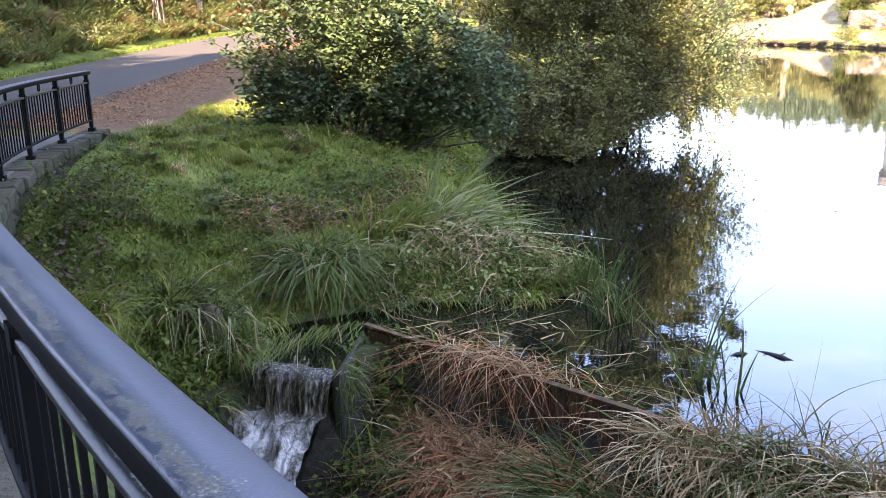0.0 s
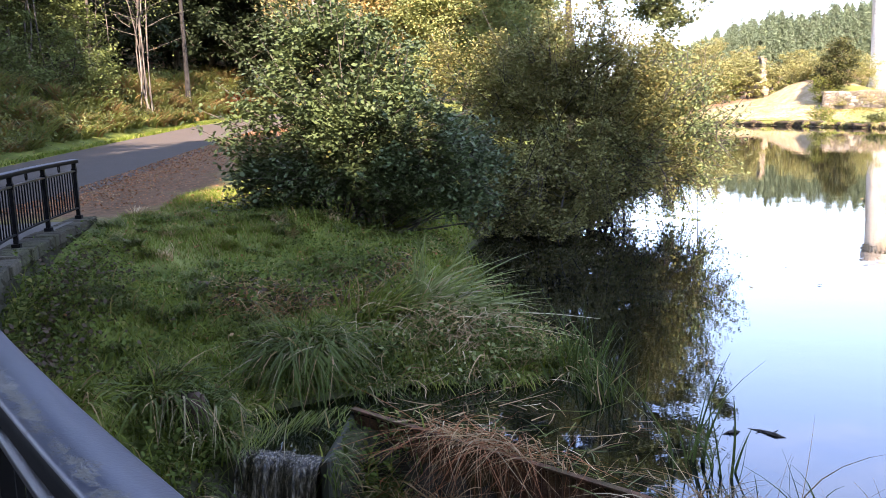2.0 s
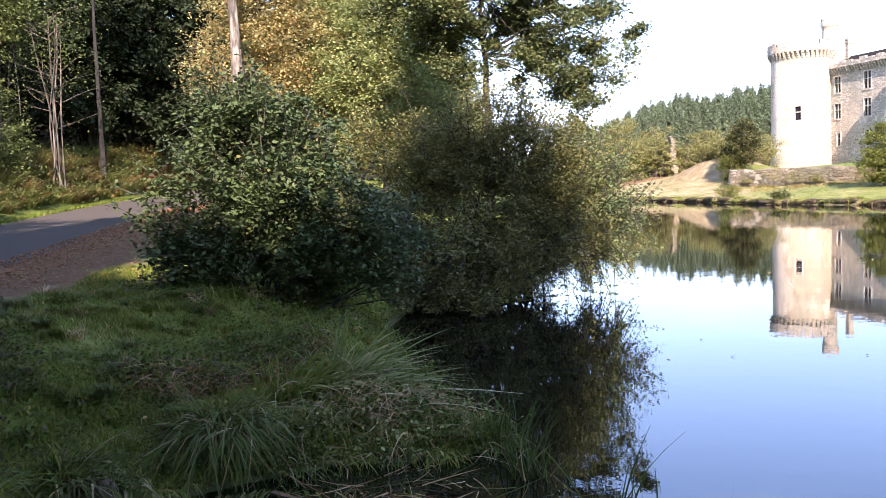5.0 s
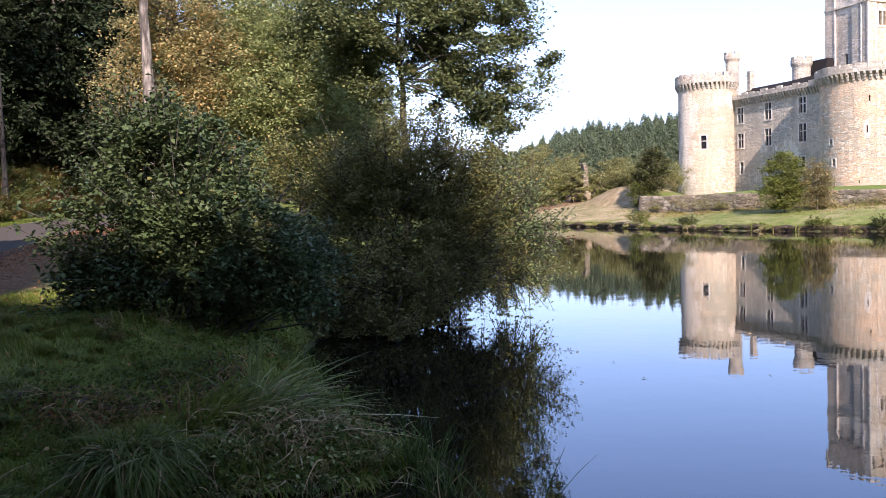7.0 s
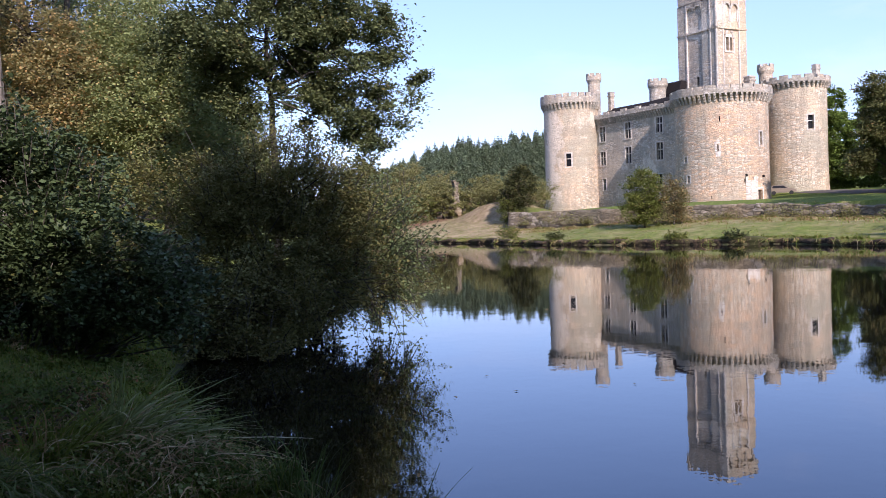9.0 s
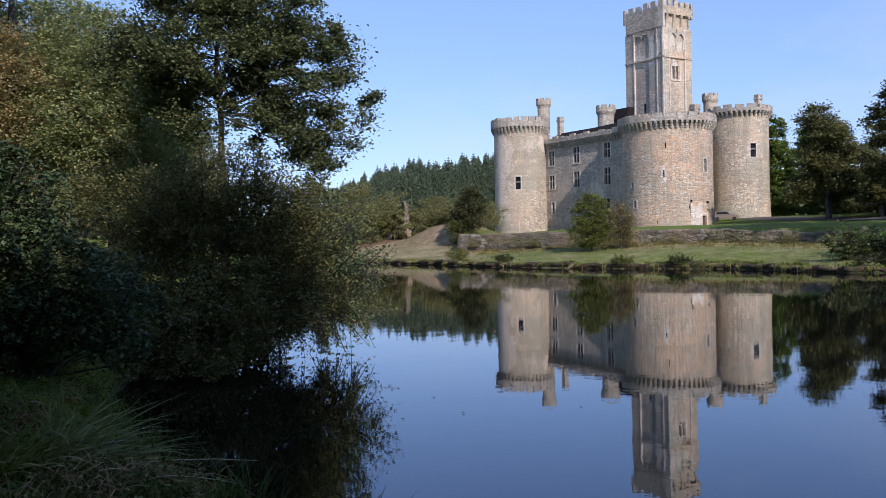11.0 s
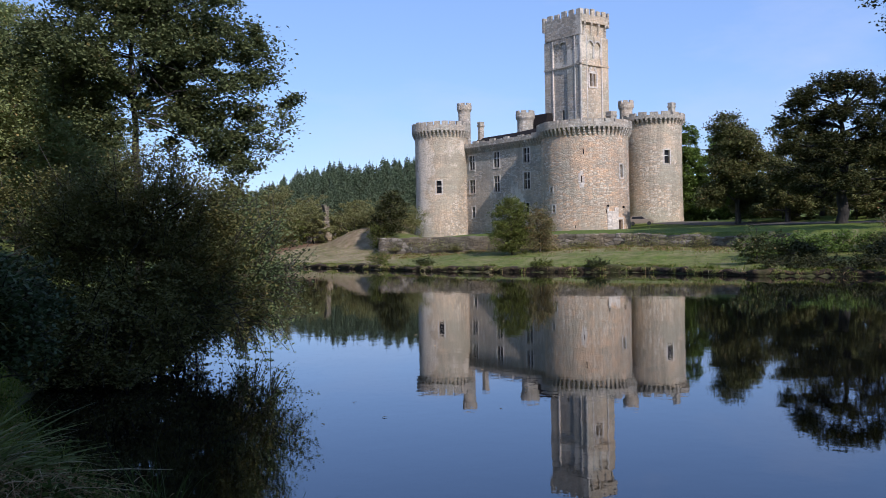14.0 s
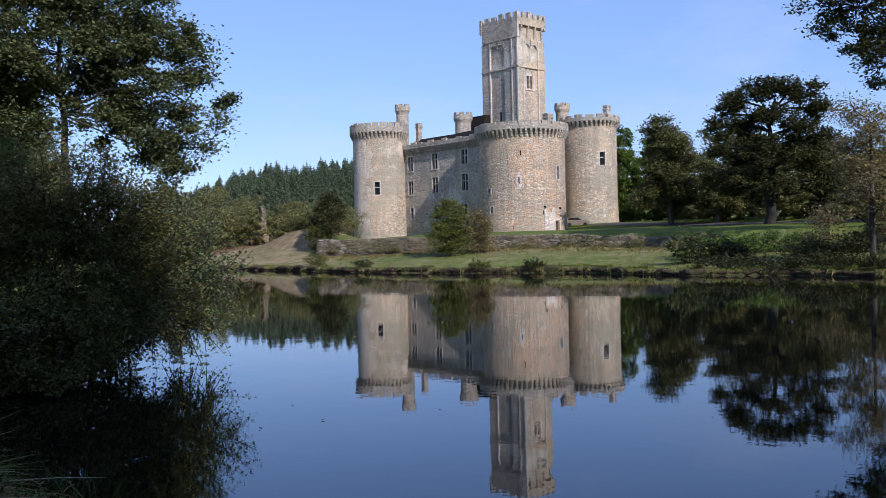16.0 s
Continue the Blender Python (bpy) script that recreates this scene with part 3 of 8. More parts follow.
def shell(us, vs, holes, where, depth, material, name, parent, label=""):
    """A wall with openings and their reveals. where(u, v, d) gives the place at depth d behind the face."""
    us = sorted(set([round(u, 5) for u in us] + [round(u, 5) for h in holes for u in h[:2]]))
    vs = sorted(set([round(v, 5) for v in vs] + [round(v, 5) for h in holes for v in h[2:4]]))
    bm = bmesh.new()
    grid = {}

    def at(u, v, d=0.0):
        key = (round(u, 4), round(v, 4), round(d, 3))
        if key not in grid:
            grid[key] = bm.verts.new(where(u, v, d))
        return grid[key]
    for u0, u1 in zip(us, us[1:]):
        for v0, v1 in zip(vs, vs[1:]):
            um, vm = (u0 + u1) / 2, (v0 + v1) / 2
            if any(h[0] < um < h[1] and h[2] < vm < h[3] for h in holes):
                continue
            bm.faces.new([at(u0, v0), at(u1, v0), at(u1, v1), at(u0, v1)])
    for a, b, c, d in [h[:4] for h in holes]:
        hu = [u for u in us if a - 1e-4 <= u <= b + 1e-4]
        hv = [v for v in vs if c - 1e-4 <= v <= d + 1e-4]
        for u0, u1 in zip(hu, hu[1:]):
            for v in (c, d):
                bm.faces.new([at(u0, v), at(u1, v), at(u1, v, depth), at(u0, v, depth)])
        for v0, v1 in zip(hv, hv[1:]):
            for u in (a, b):
                bm.faces.new([at(u, v0), at(u, v1), at(u, v1, depth), at(u, v0, depth)])
    return part(name, bm, material, parent, label)


def slab_mesh(where, u0, u1, v0, v1, d0, d1):
    bm = bmesh.new()
    p = [bm.verts.new(where(u, v, e)) for u in (u0, u1) for v in (v0, v1) for e in (d0, d1)]
    for q in ((0, 1, 3, 2), (4, 6, 7, 5), (0, 4, 5, 1), (2, 3, 7, 6), (0, 2, 6, 4), (1, 5, 7, 3)):
        bm.faces.new([p[i] for i in q])
    return bm


def window_in(where, hole, depth, castle, per_m=1.0, cross=True, surround=True):
    """A stone window: dark glass behind mullion and transom, with a dressed surround. per_m: u for a metre."""
    a, b, c, d = hole[:4]
    um, vm, g = (a + b) / 2, c + (d - c) * 0.58, 0.26 * per_m
    w = part("window", slab_mesh(where, a, b, c, d, depth - 0.05, depth), PANE, castle, "dark window opening" if not surround else "")
    if surround:
        part("jamb", slab_mesh(where, a - g, a, c - 0.15, d + 0.2, -0.05, 0.1), PLASTER, w)
        part("jamb", slab_mesh(where, b, b + g, c - 0.15, d + 0.2, -0.05, 0.1), PLASTER, w)
        part("lintel", slab_mesh(where, a, b, d, d + 0.2, -0.05, 0.1), PLASTER, w)
        part("sill", slab_mesh(where, a - g, b + g, c - 0.27, c - 0.15, -0.1, 0.1), PLASTER, w)
    if cross:
        part("mullion", slab_mesh(where, um - 0.075 * per_m, um + 0.075 * per_m, c, d, 0.04, 0.22), PLASTER, w)
        part("transom", slab_mesh(where, a, um - 0.075 * per_m, vm - 0.075, vm + 0.075, 0.06, 0.22), PLASTER, w)
        part("transom", slab_mesh(where, um + 0.075 * per_m, b, vm - 0.075, vm + 0.075, 0.06, 0.22), PLASTER, w)
    elif surround:
        part("transom", slab_mesh(where, a, b, vm - 0.06, vm + 0.06, 0.08, 0.22), PLASTER, w)
    return w


def round_place(cx, cy, radius, z0, batter=0.0, zb=0.0):
    def where(u, v, d=0.0):
        r = radius - d + batter * max(0.0, (zb - v)) ** 1.5
        a = radians(u)
        return (cx + r * math.sin(a), cy + r * math.cos(a), v)
    return where


def lathe(bm, cx, cy, profile, steps=48):
    """A body turned round a vertical axis. profile: (radius, z)."""
    rings = []
    for r, z in profile:
        rings.append([bm.verts.new((cx + r * math.sin(2 * math.pi * i / steps), cy + r * math.cos(2 * math.pi * i / steps), z)) for i in range(steps)])
    for a, b in zip(rings, rings[1:]):
        for i in range(steps):
            bm.faces.new([a[i], a[(i + 1) % steps], b[(i + 1) % steps], b[i]])
    return rings


def arc_block(bm, cx, cy, r0, r1, a0, a1, z0, z1, n=2):
    """A curved block between two radii and two angles in degrees."""
    vs = []
    for i in range(n + 1):
        a = radians(a0 + (a1 - a0) * i / n)
        vs.append([bm.verts.new((cx + r * math.sin(a), cy + r * math.cos(a), z)) for r, z in ((r0, z0), (r1, z0), (r1, z1), (r0, z1))])
    for p, q in zip(vs, vs[1:]):
        for k in range(4):
            bm.faces.new([p[k], p[(k + 1) % 4], q[(k + 1) % 4], q[k]])
    bm.faces.new(vs[0])
    bm.faces.new(vs[-1][::-1])


def crown_round(cx, cy, r, z_corbel, z_par, z_crenel, z_top, n_corbel, n_merlon, parent, mat, over=0.75, gap=0.35):
    """Machicolation: corbels, a parapet ring on them, merlons each a block of its own."""
    rng = random.Random(int(cx * 10))
    step = 360 / n_corbel
    bm = bmesh.new()
    hz = z_par - z_corbel
    for k in range(3):
        arc_block(bm, 0, 0, r - 0.05, r + over * (0.35 + 0.3 * k), 0, step * 0.42, z_corbel + hz * (0.1 + 0.3 * k), z_corbel + hz * (0.4 + 0.3 * k), 1)
    me = bpy.data.meshes.new("corbel")
    bmesh.ops.recalc_face_normals(bm, faces=bm.faces[:])
    bm.to_mesh(me)
    bm.free()
    me.materials.append(mat)
    for i in range(n_corbel):
        part("corbel", me, parent=parent).matrix_world = pose(cx, cy, 0, 0, 0, -i * step)
    bm = bmesh.new()
    rings = lathe(bm, cx, cy, [(r + over - 0.5, z_par), (r + over, z_par), (r + over, z_crenel), (r + over - 0.5, z_crenel), (r + over - 0.5, z_par - 0.3)], 72)
    bm.faces.new(rings[-1])
    part("parapet", bm, mat, parent)
    step = 360 / n_merlon
    for i in range(n_merlon):
        bm = bmesh.new()
        arc_block(bm, cx, cy, r + over - 0.48, r + over - 0.02, i * step, i * step + step * (1 - gap) * rng.uniform(0.93, 1.07), z_crenel - 0.05, z_top + rng.uniform(-0.12, 0.08), 3)
        part("merlon", bm, mat, parent)


def round_tower(castle, cx, cy, r, z0, z_corbel, z_par, z_crenel, z_top, n_corbel, n_merlon, windows, name="round_tower", mat=CASTLE, over=0.7, gap=0.26):
    """windows: (angle, width in metres, bottom, top, with a cross)."""
    where = round_place(cx, cy, r, z0, 0.012, z0 + 7)
    per_m = 180 / math.pi / r
    holes = [(a - w / 2 * per_m, a + w / 2 * per_m, b, t) for a, w, b, t, *_ in windows]
    us = [-180 + 5 * i for i in range(73)]
    vs = [z0 - 1.5, z0, z0 + 1, z0 + 2, z0 + 4, z0 + 7, z_corbel, z_par]
    tower = shell(us, vs, holes, where, 0.5, mat, name, castle)
    for hole, w in zip(holes, windows):
        window_in(where, hole, 0.5, castle, per_m, cross=False, surround=w[4])
    crown_round(cx, cy, r, z_corbel, z_par, z_crenel, z_top, n_corbel, n_merlon, tower, CASTLE_GREY, over, gap)
    return tower


def turret(castle, cx, cy, r, z0, z1, label=""):
    """A slim round stair turret with a small crenellated crown."""
    bm = bmesh.new()
    lathe(bm, cx, cy, [(r, z0), (r, z1 - 1.9), (r + 0.28, z1 - 1.3), (r + 0.28, z1 - 0.5), (r - 0.1, z1 - 0.5), (r - 0.1, z1 - 1.0), (0.01, z1 - 1.0)], 20)
    t = part("turret", bm, CASTLE_GREY, castle, label)
    for i in range(7):
        bm = bmesh.new()
        arc_block(bm, cx, cy, r - 0.08, r + 0.26, i * 360 / 7, i * 360 / 7 + 34, z1 - 0.52, z1, 1)
        part("merlon", bm, CASTLE_GREY, t)
    return t


def chimney(castle, cx, cy, w, z0, z1, turn):
    bm = bmesh.new()
    m = pose(cx, cy, 0, 0, 0, turn)
    add_box(bm, -w / 2, w / 2, -w * 0.4, w * 0.4, z0, z1 - 0.35, m)
    add_box(bm, -w / 2 - 0.12, w / 2 + 0.12, -w * 0.4 - 0.12, w * 0.4 + 0.12, z1 - 0.9, z1 - 0.6, m)
    add_box(bm, -w / 2 - 0.06, w / 2 + 0.06, -w * 0.4 - 0.06, w * 0.4 + 0.06, z1 - 0.35, z1, m)
    return part("chimney", bm, CASTLE_GREY, castle)


def build_castle():
    castle = thing("castle", Matrix(), "weathered ochre and grey stone castle with round towers and square keep", "castle")
    # the left corner tower, the great tower, the tower behind
    t1 = round_tower(castle, 82.3, 154.45, 5.2, 4.2, 23.15, 24.4, 25.5, 26.15, 44, 24, [(-145, 1.0, 12.4, 14.8, True)], mat=PALE_TOWER, over=0.6, gap=0.24)
    t2 = round_tower(castle, 93.1, 122.7, 7.4, 4.0, 20.1, 21.4, 22.2, 22.7, 60, 26,
                     [(-94.3, 0.6, 11.1, 11.8, True), (-99, 0.55, 7.7, 8.8, True), (-141.4, 0.2, 17.0, 17.9, False), (-138.6, 0.2, 12.4, 13.5, False),
                      (163.3, 0.7, 13.2, 15.3, True), (167.9, 1.0, 4.2, 6.1, False), (-130, 0.2, 4.9, 5.4, False), (-170, 0.3, 7.3, 7.9, False)], "great_tower", GREAT_TOWER, gap=0.16)
    t4 = round_tower(castle, 113.9, 128.85, 5.2, 5.2, 23.9, 24.9, 25.5, 26.05, 42, 17, [(-166, 1.05, 16.7, 19.1, True)], gap=0.3)
    # door in the great tower
    bm = bmesh.new()
    arc_block(bm, 93.1, 122.7, 7.1, 7.2, 164.1, 171.7, 4.2, 6.1, 3)
    part("door", bm, DOOR_WOOD, t2, "dark wooden door")
    bm = bmesh.new()
    for a0, a1, z0, z1 in ((172.2, 178.5, 4.0, 8.2), (178.5, 187.0, 4.0, 7.6), (187.0, 189.5, 4.0, 8.5), (162.0, 163.9, 4.0, 6.4), (162.0, 172.2, 6.25, 6.6)):
        arc_block(bm, 93.1, 122.7, 7.38, 7.6 + 0.01 * (a0 % 3), a0, a1, z0, z1, 3)
    part("repair_strip", bm, PLASTER, t2, "pale repaired masonry round the door")
    # pale blocks round the arrow slit, and two small lamps by the door
    for a0, a1, z0, z1 in ((-142.4, -139.5, 12.0, 13.3), (-137.7, -134.8, 12.3, 13.9), (-141.5, -136.0, 11.5, 12.35), (-141.0, -136.5, 13.55, 14.2)):
        bm = bmesh.new()
        arc_block(bm, 93.1, 122.7, 7.3, 7.46, a0, a1, z0, z1, 2)
        part("dressed_block", bm, PLASTER, t2, "pale dressed stone")
    for a0, z0 in ((187.6, 8.3), (161.0, 8.1)):
        bm = bmesh.new()
        arc_block(bm, 93.1, 122.7, 7.4, 7.75, a0, a0 + 1.8, z0, z0 + 0.35, 1)
        part("wall_lamp", bm, SLATE, t2, "small dark wall lamp")
    # curtain wall with three columns of windows
    A, d = np.array([85.6, 150.3]), np.array([0.1652, -0.9863])
    nrm = np.array([-0.9863, -0.1652])

    def on_wall(u, v, e=0.0):
        p = A + d * u - nrm * e
        return (p[0], p[1], v)
    holes = [(0.9, 2.4, 16.9, 19.6), (0.9, 2.4, 12.4, 14.9), (1.5, 2.3, 7.7, 9.75), (8.0, 9.6, 16.85, 19.7), (8.0, 9.6, 12.3, 15.2), (8.2, 9.2, 7.9, 9.9),
             (16.2, 17.8, 17.1, 19.7), (16.2, 17.8, 12.35, 15.3), (16.3, 17.5, 8.0, 9.8)]
    wall = shell([-1, 5, 11, 14, 21.5], [3.5, 6, 11, 16, 20.9], holes, on_wall, 0.5, CASTLE_GREY, "curtain_wall", castle)
    for i, h in enumerate(holes):
        window_in(on_wall, h, 0.5, castle, 1.0, cross=i % 3 < 2)
    u = -0.6
    while u < 21.5:
        bm = bmesh.new()
        for k in range(3):
            p = [bm.verts.new(on_wall(a, b, e)) for a in (u, u + 0.32) for b in (19.95 + 0.37 * k, 20.32 + 0.37 * k) for e in (0.1, -0.24 - 0.22 * k)]
            for q in ((0, 1, 3, 2), (4, 6, 7, 5), (0, 4, 5, 1), (2, 3, 7, 6), (0, 2, 6, 4), (1, 5, 7, 3)):
                bm.faces.new([p[i] for i in q])
        part("corbel", bm, CASTLE_GREY, wall)
        u += 0.68

    def wall_block(name, u0, u1, z0, z1, e0, e1, mat=CASTLE_GREY, parent=wall):
        b = bmesh.new()
        p = [b.verts.new(on_wall(a, z, e)) for a in (u0, u1) for z in (z0, z1) for e in (e0, e1)]
        for q in ((0, 1, 3, 2), (4, 6, 7, 5), (0, 4, 5, 1), (2, 3, 7, 6), (0, 2, 6, 4), (1, 5, 7, 3)):
            b.faces.new([p[i] for i in q])
        return part(name, b, mat, parent)
    wall_block("parapet", -1, 21.5, 21.06, 21.75, -0.75, -0.1)
    rng = random.Random(4)
    u = -0.3
    while u < 20.5:
        w = rng.uniform(0.9, 1.5)
        wall_block("merlon", u, u + w, 21.7, 22.1 + rng.uniform(-0.25, 0.2), -0.73, -0.3)
        u += w + rng.uniform(0.35, 0.7)
    # slate roof behind the parapet
    bm = bmesh.new()
    prof = [(0.6, 21.0), (3.6, 23.35), (6.6, 21.0)]
    rows = [[bm.verts.new(on_wall(uu, z + (0.3 if uu > 10 else 0), e)) for e, z in prof] for uu in (-0.5, 10, 18)]
    for p, q in zip(rows, rows[1:]):
        bm.faces.new([p[0], q[0], q[1], p[1]])
        bm.faces.new([p[1], q[1], q[2], p[2]])
    bm.faces.new(rows[0])
    bm.faces.new(rows[-1])
    part("roof", bm, SLATE, castle, "dark slate roof")
    bm = bmesh.new()
    rows = [[bm.verts.new(on_wall(uu, z, e)) for e, z in ((7.6, 20.0), (7.6, 24.9), (8.3, 26.9), (11.0, 26.9), (12.0, 24.6), (12.0, 20.0))] for uu in (10.3, 14.2)]
    p, q = rows
    for k in range(6):
        bm.faces.new([p[k], p[(k + 1) % 6], q[(k + 1) % 6], q[k]])
    bm.faces.new(p)
    bm.faces.new(q[::-1])
    part("roof", bm, SLATE, castle, "dark slate roof")
    # back walls that close the court
    wall_block("back_wall", 2, 3, 4, 20, 1, 30, CASTLE_GREY, castle)
    wall_block("side_wall", 20, 21, 4, 20.5, 6, 24, CASTLE_GREY, castle)
    turret(castle, 89.8, 158.3, 1.25, 20, 31.3)
    turret(castle, 93.9, 142.0, 1.55, 20, 27.7)
    turret(castle, 114.0, 136.7, 1.25, 20, 30.0)
    chimney(castle, 89.1, 150.6, 0.95, 20, 26.5, 10)
    chimney(castle, 119.2, 129.5, 1.1, 20, 28.9, 10)
    chimney(castle, 103.65, 128.4, 1.5, 18, 26.3, 10)
    build_keep(castle)


def build_keep(castle):
    """The square keep: pilasters, string courses, corbelled crown."""
    C, e1, e2 = np.array([98.8, 130.9]), np.array([-0.165, 0.986]), np.array([0.986, 0.165])
    L, W = 8.9, 7.0

    def west(u, v, d=0.0):
        p = C + e1 * u + e2 * d
        return (p[0], p[1], v)

    def south(u, v, d=0.0):
        p = C + e2 * u + e1 * d
        return (p[0], p[1], v)

    def north(u, v, d=0.0):
        p = C + e1 * (L - d) + e2 * u
        return (p[0], p[1], v)

    def east(u, v, d=0.0):
        p = C + e2 * (W - d) + e1 * u
        return (p[0], p[1], v)
    hw = [(4.3, 4.9, 25.4, 27.2)]
    hs = [(2.35, 3.0, 31.3, 33.6), (3.25, 3.9, 31.3, 33.6)]
    keep = shell([0, L], [4, 20, 34, 43.2], hw, west, 0.5, CASTLE_GREY, "keep_tower", castle, "tall square keep of grey-brown stone")
    shell([0, W], [4, 20, 34, 43.2], hs, south, 0.5, CASTLE, "keep_wall", keep)
    shell([0, W], [4, 20, 34, 43.2], [], north, 0.5, CASTLE_GREY, "keep_wall", keep)
    shell([0, L], [4, 20, 34, 43.2], [], east, 0.5, CASTLE_GREY, "keep_wall", keep)
    window_in(west, hw[0], 0.5, castle, 1.0, False, False)

    def slab(bm, where, u0, u1, v0, v1, d0, d1):
        p = [bm.verts.new(where(u, v, e)) for u in (u0, u1) for v in (v0, v1) for e in (d0, d1)]
        for q in ((0, 1, 3, 2), (4, 6, 7, 5), (0, 4, 5, 1), (2, 3, 7, 6), (0, 2, 6, 4), (1, 5, 7, 3)):
            bm.faces.new([p[i] for i in q])
    for h in hs:
        window_in(south, h, 0.5, castle, 1.0, False, False)
    # pointed hood over the twin lancets
    bm = bmesh.new()
    n = 8
    for s in (-1, 1):
        pts = [(3.12 + s * 1.1 * math.cos(k / n * 1.15), 33.2 + 1.35 * math.sin(k / n * 1.15) * 1.1) for k in range(n + 1)]
        for (a, b), (c, dd) in zip(pts, pts[1:]):
            slab(bm, south, min(a, c) - 0.13, max(a, c) + 0.13, min(b, dd), max(b, dd) + 0.2, -0.16, 0.05)
    slab(bm, south, 1.86, 2.22, 31.1, 33.2, -0.16, 0.05)
    slab(bm, south, 4.03, 4.39, 31.1, 33.2, -0.16, 0.05)
    slab(bm, south, 1.9, 4.35, 30.9, 31.1, -0.16, 0.05)
    slab(bm, south, 3.03, 3.22, 31.1, 33.7, -0.12, 0.1)
    slab(bm, south, 2.2, 4.05, 33.6, 34.1, -0.06, 0.1)
    part("window_hood", bm, PLASTER, keep, "pale pointed stone window surround")
    # flat buttresses
    for where, spots in ((west, [(-0.25, 3.2), (6.9, L + 0.25)]), (south, [(-0.25, 1.4), (5.4, W + 0.25)])):
        for u0, u1 in spots:
            bm = bmesh.new()
            slab(bm, where, u0, u1, 4, 40.4, -0.2, 0.1)
            part("buttress", bm, CASTLE_GREY if where is west else CASTLE, keep)
    # slim pale shafts along the buttresses
    for where, us in ((west, (-0.24, 1.1, 6.82)), (south, (-0.24, 1.3, 5.3))):
        for u0 in us:
            bm = bmesh.new()
            slab(bm, where, u0, u0 + 0.24, 20.5, 40.4, -0.29, 0.05)
            part("shaft", bm, PLASTER, keep, "slim pale stone shaft")
    # string course
    for where, ln, mat in ((west, L, CASTLE_GREY), (south, W, CASTLE)):
        bm = bmesh.new()
        slab(bm, where, -0.36, ln + 0.36, 34.98, 35.25, -0.36, 0.1)
        part("string_course", bm, mat, keep)
    # blind arches under the crown
    for where, mids, mat in ((west, (4.1, 5.95), CASTLE_GREY), (south, (2.45, 4.35), CASTLE)):
        for mid in mids:
            bm = bmesh.new()
            half = 0.85
            pts = [(mid + half * math.cos(math.pi * k / 10), 38.8 + 0.9 * math.sin(math.pi * k / 10)) for k in range(11)]
            for (a, b), (c, dd) in zip(pts, pts[1:]):
                slab(bm, where, min(a, c), max(a, c), max(b, dd), 40.45, -0.26, 0.05)
            part("blind_arch", bm, mat, keep)
            if where is south:
                bm = bmesh.new()
                for (a, b), (c, dd) in zip(pts, pts[1:]):
                    slab(bm, where, min(a, c) - 0.05, max(a, c) + 0.05, min(b, dd) - 0.2, max(b, dd), -0.31, -0.2)
                for e in (-half, half):
                    slab(bm, where, mid + e - 0.13, mid + e + 0.13, 36.4, 38.7, -0.12, 0.05)
                part("arch_moulding", bm, PLASTER, keep, "pale arch moulding")
    # corbelled crown
    over = 0.45
    for where, ln in ((south, W), (north, W), (east, L)):
        for i in range(4):
            u = 0.7 + i * (ln - 1.4) / 3
            bm = bmesh.new()
            for k in range(4):
                slab(bm, where, u, u + 0.38, 40.5 + 0.6 * k, 41.1 + 0.6 * k, -0.16 - 0.1 * k, 0.1)
            part("corbel", bm, CASTLE_GREY, keep)
    for where, ln, mat, z0, out in ((west, L, CASTLE_GREY, 40.5, 0.3), (south, W, CASTLE, 42.8, over), (north, W, CASTLE_GREY, 42.4, over), (east, L, CASTLE_GREY, 42.4, over)):
        bm = bmesh.new()
        slab(bm, where, -over if where is not south else -0.28, ln + over - 0.47, z0, 44.2, -out, -out + 0.45)
        part("parapet", bm, mat, keep)
        count = 5
        step = (ln + 2 * over - 0.5) / count
        for i in range(count):
            bm = bmesh.new()
            u0 = (-over if where is not south else -0.28) + i * step
            slab(bm, where, u0, u0 + step * 0.6, 44.15, 45.25 + 0.12 * ((i * 7) % 3 - 1), -out + 0.02, -out + 0.43)
            part("merlon", bm, mat, keep)
    bm = bmesh.new()
    p = [bm.verts.new(west(u, 42.5, d)) for u, d in ((-0.2, -0.2), (L + 0.2, -0.2), (L + 0.2, W + 0.2), (-0.2, W + 0.2))]
    bm.faces.new(p)
    part("platform", bm, CASTLE_GREY, keep)


build_castle()


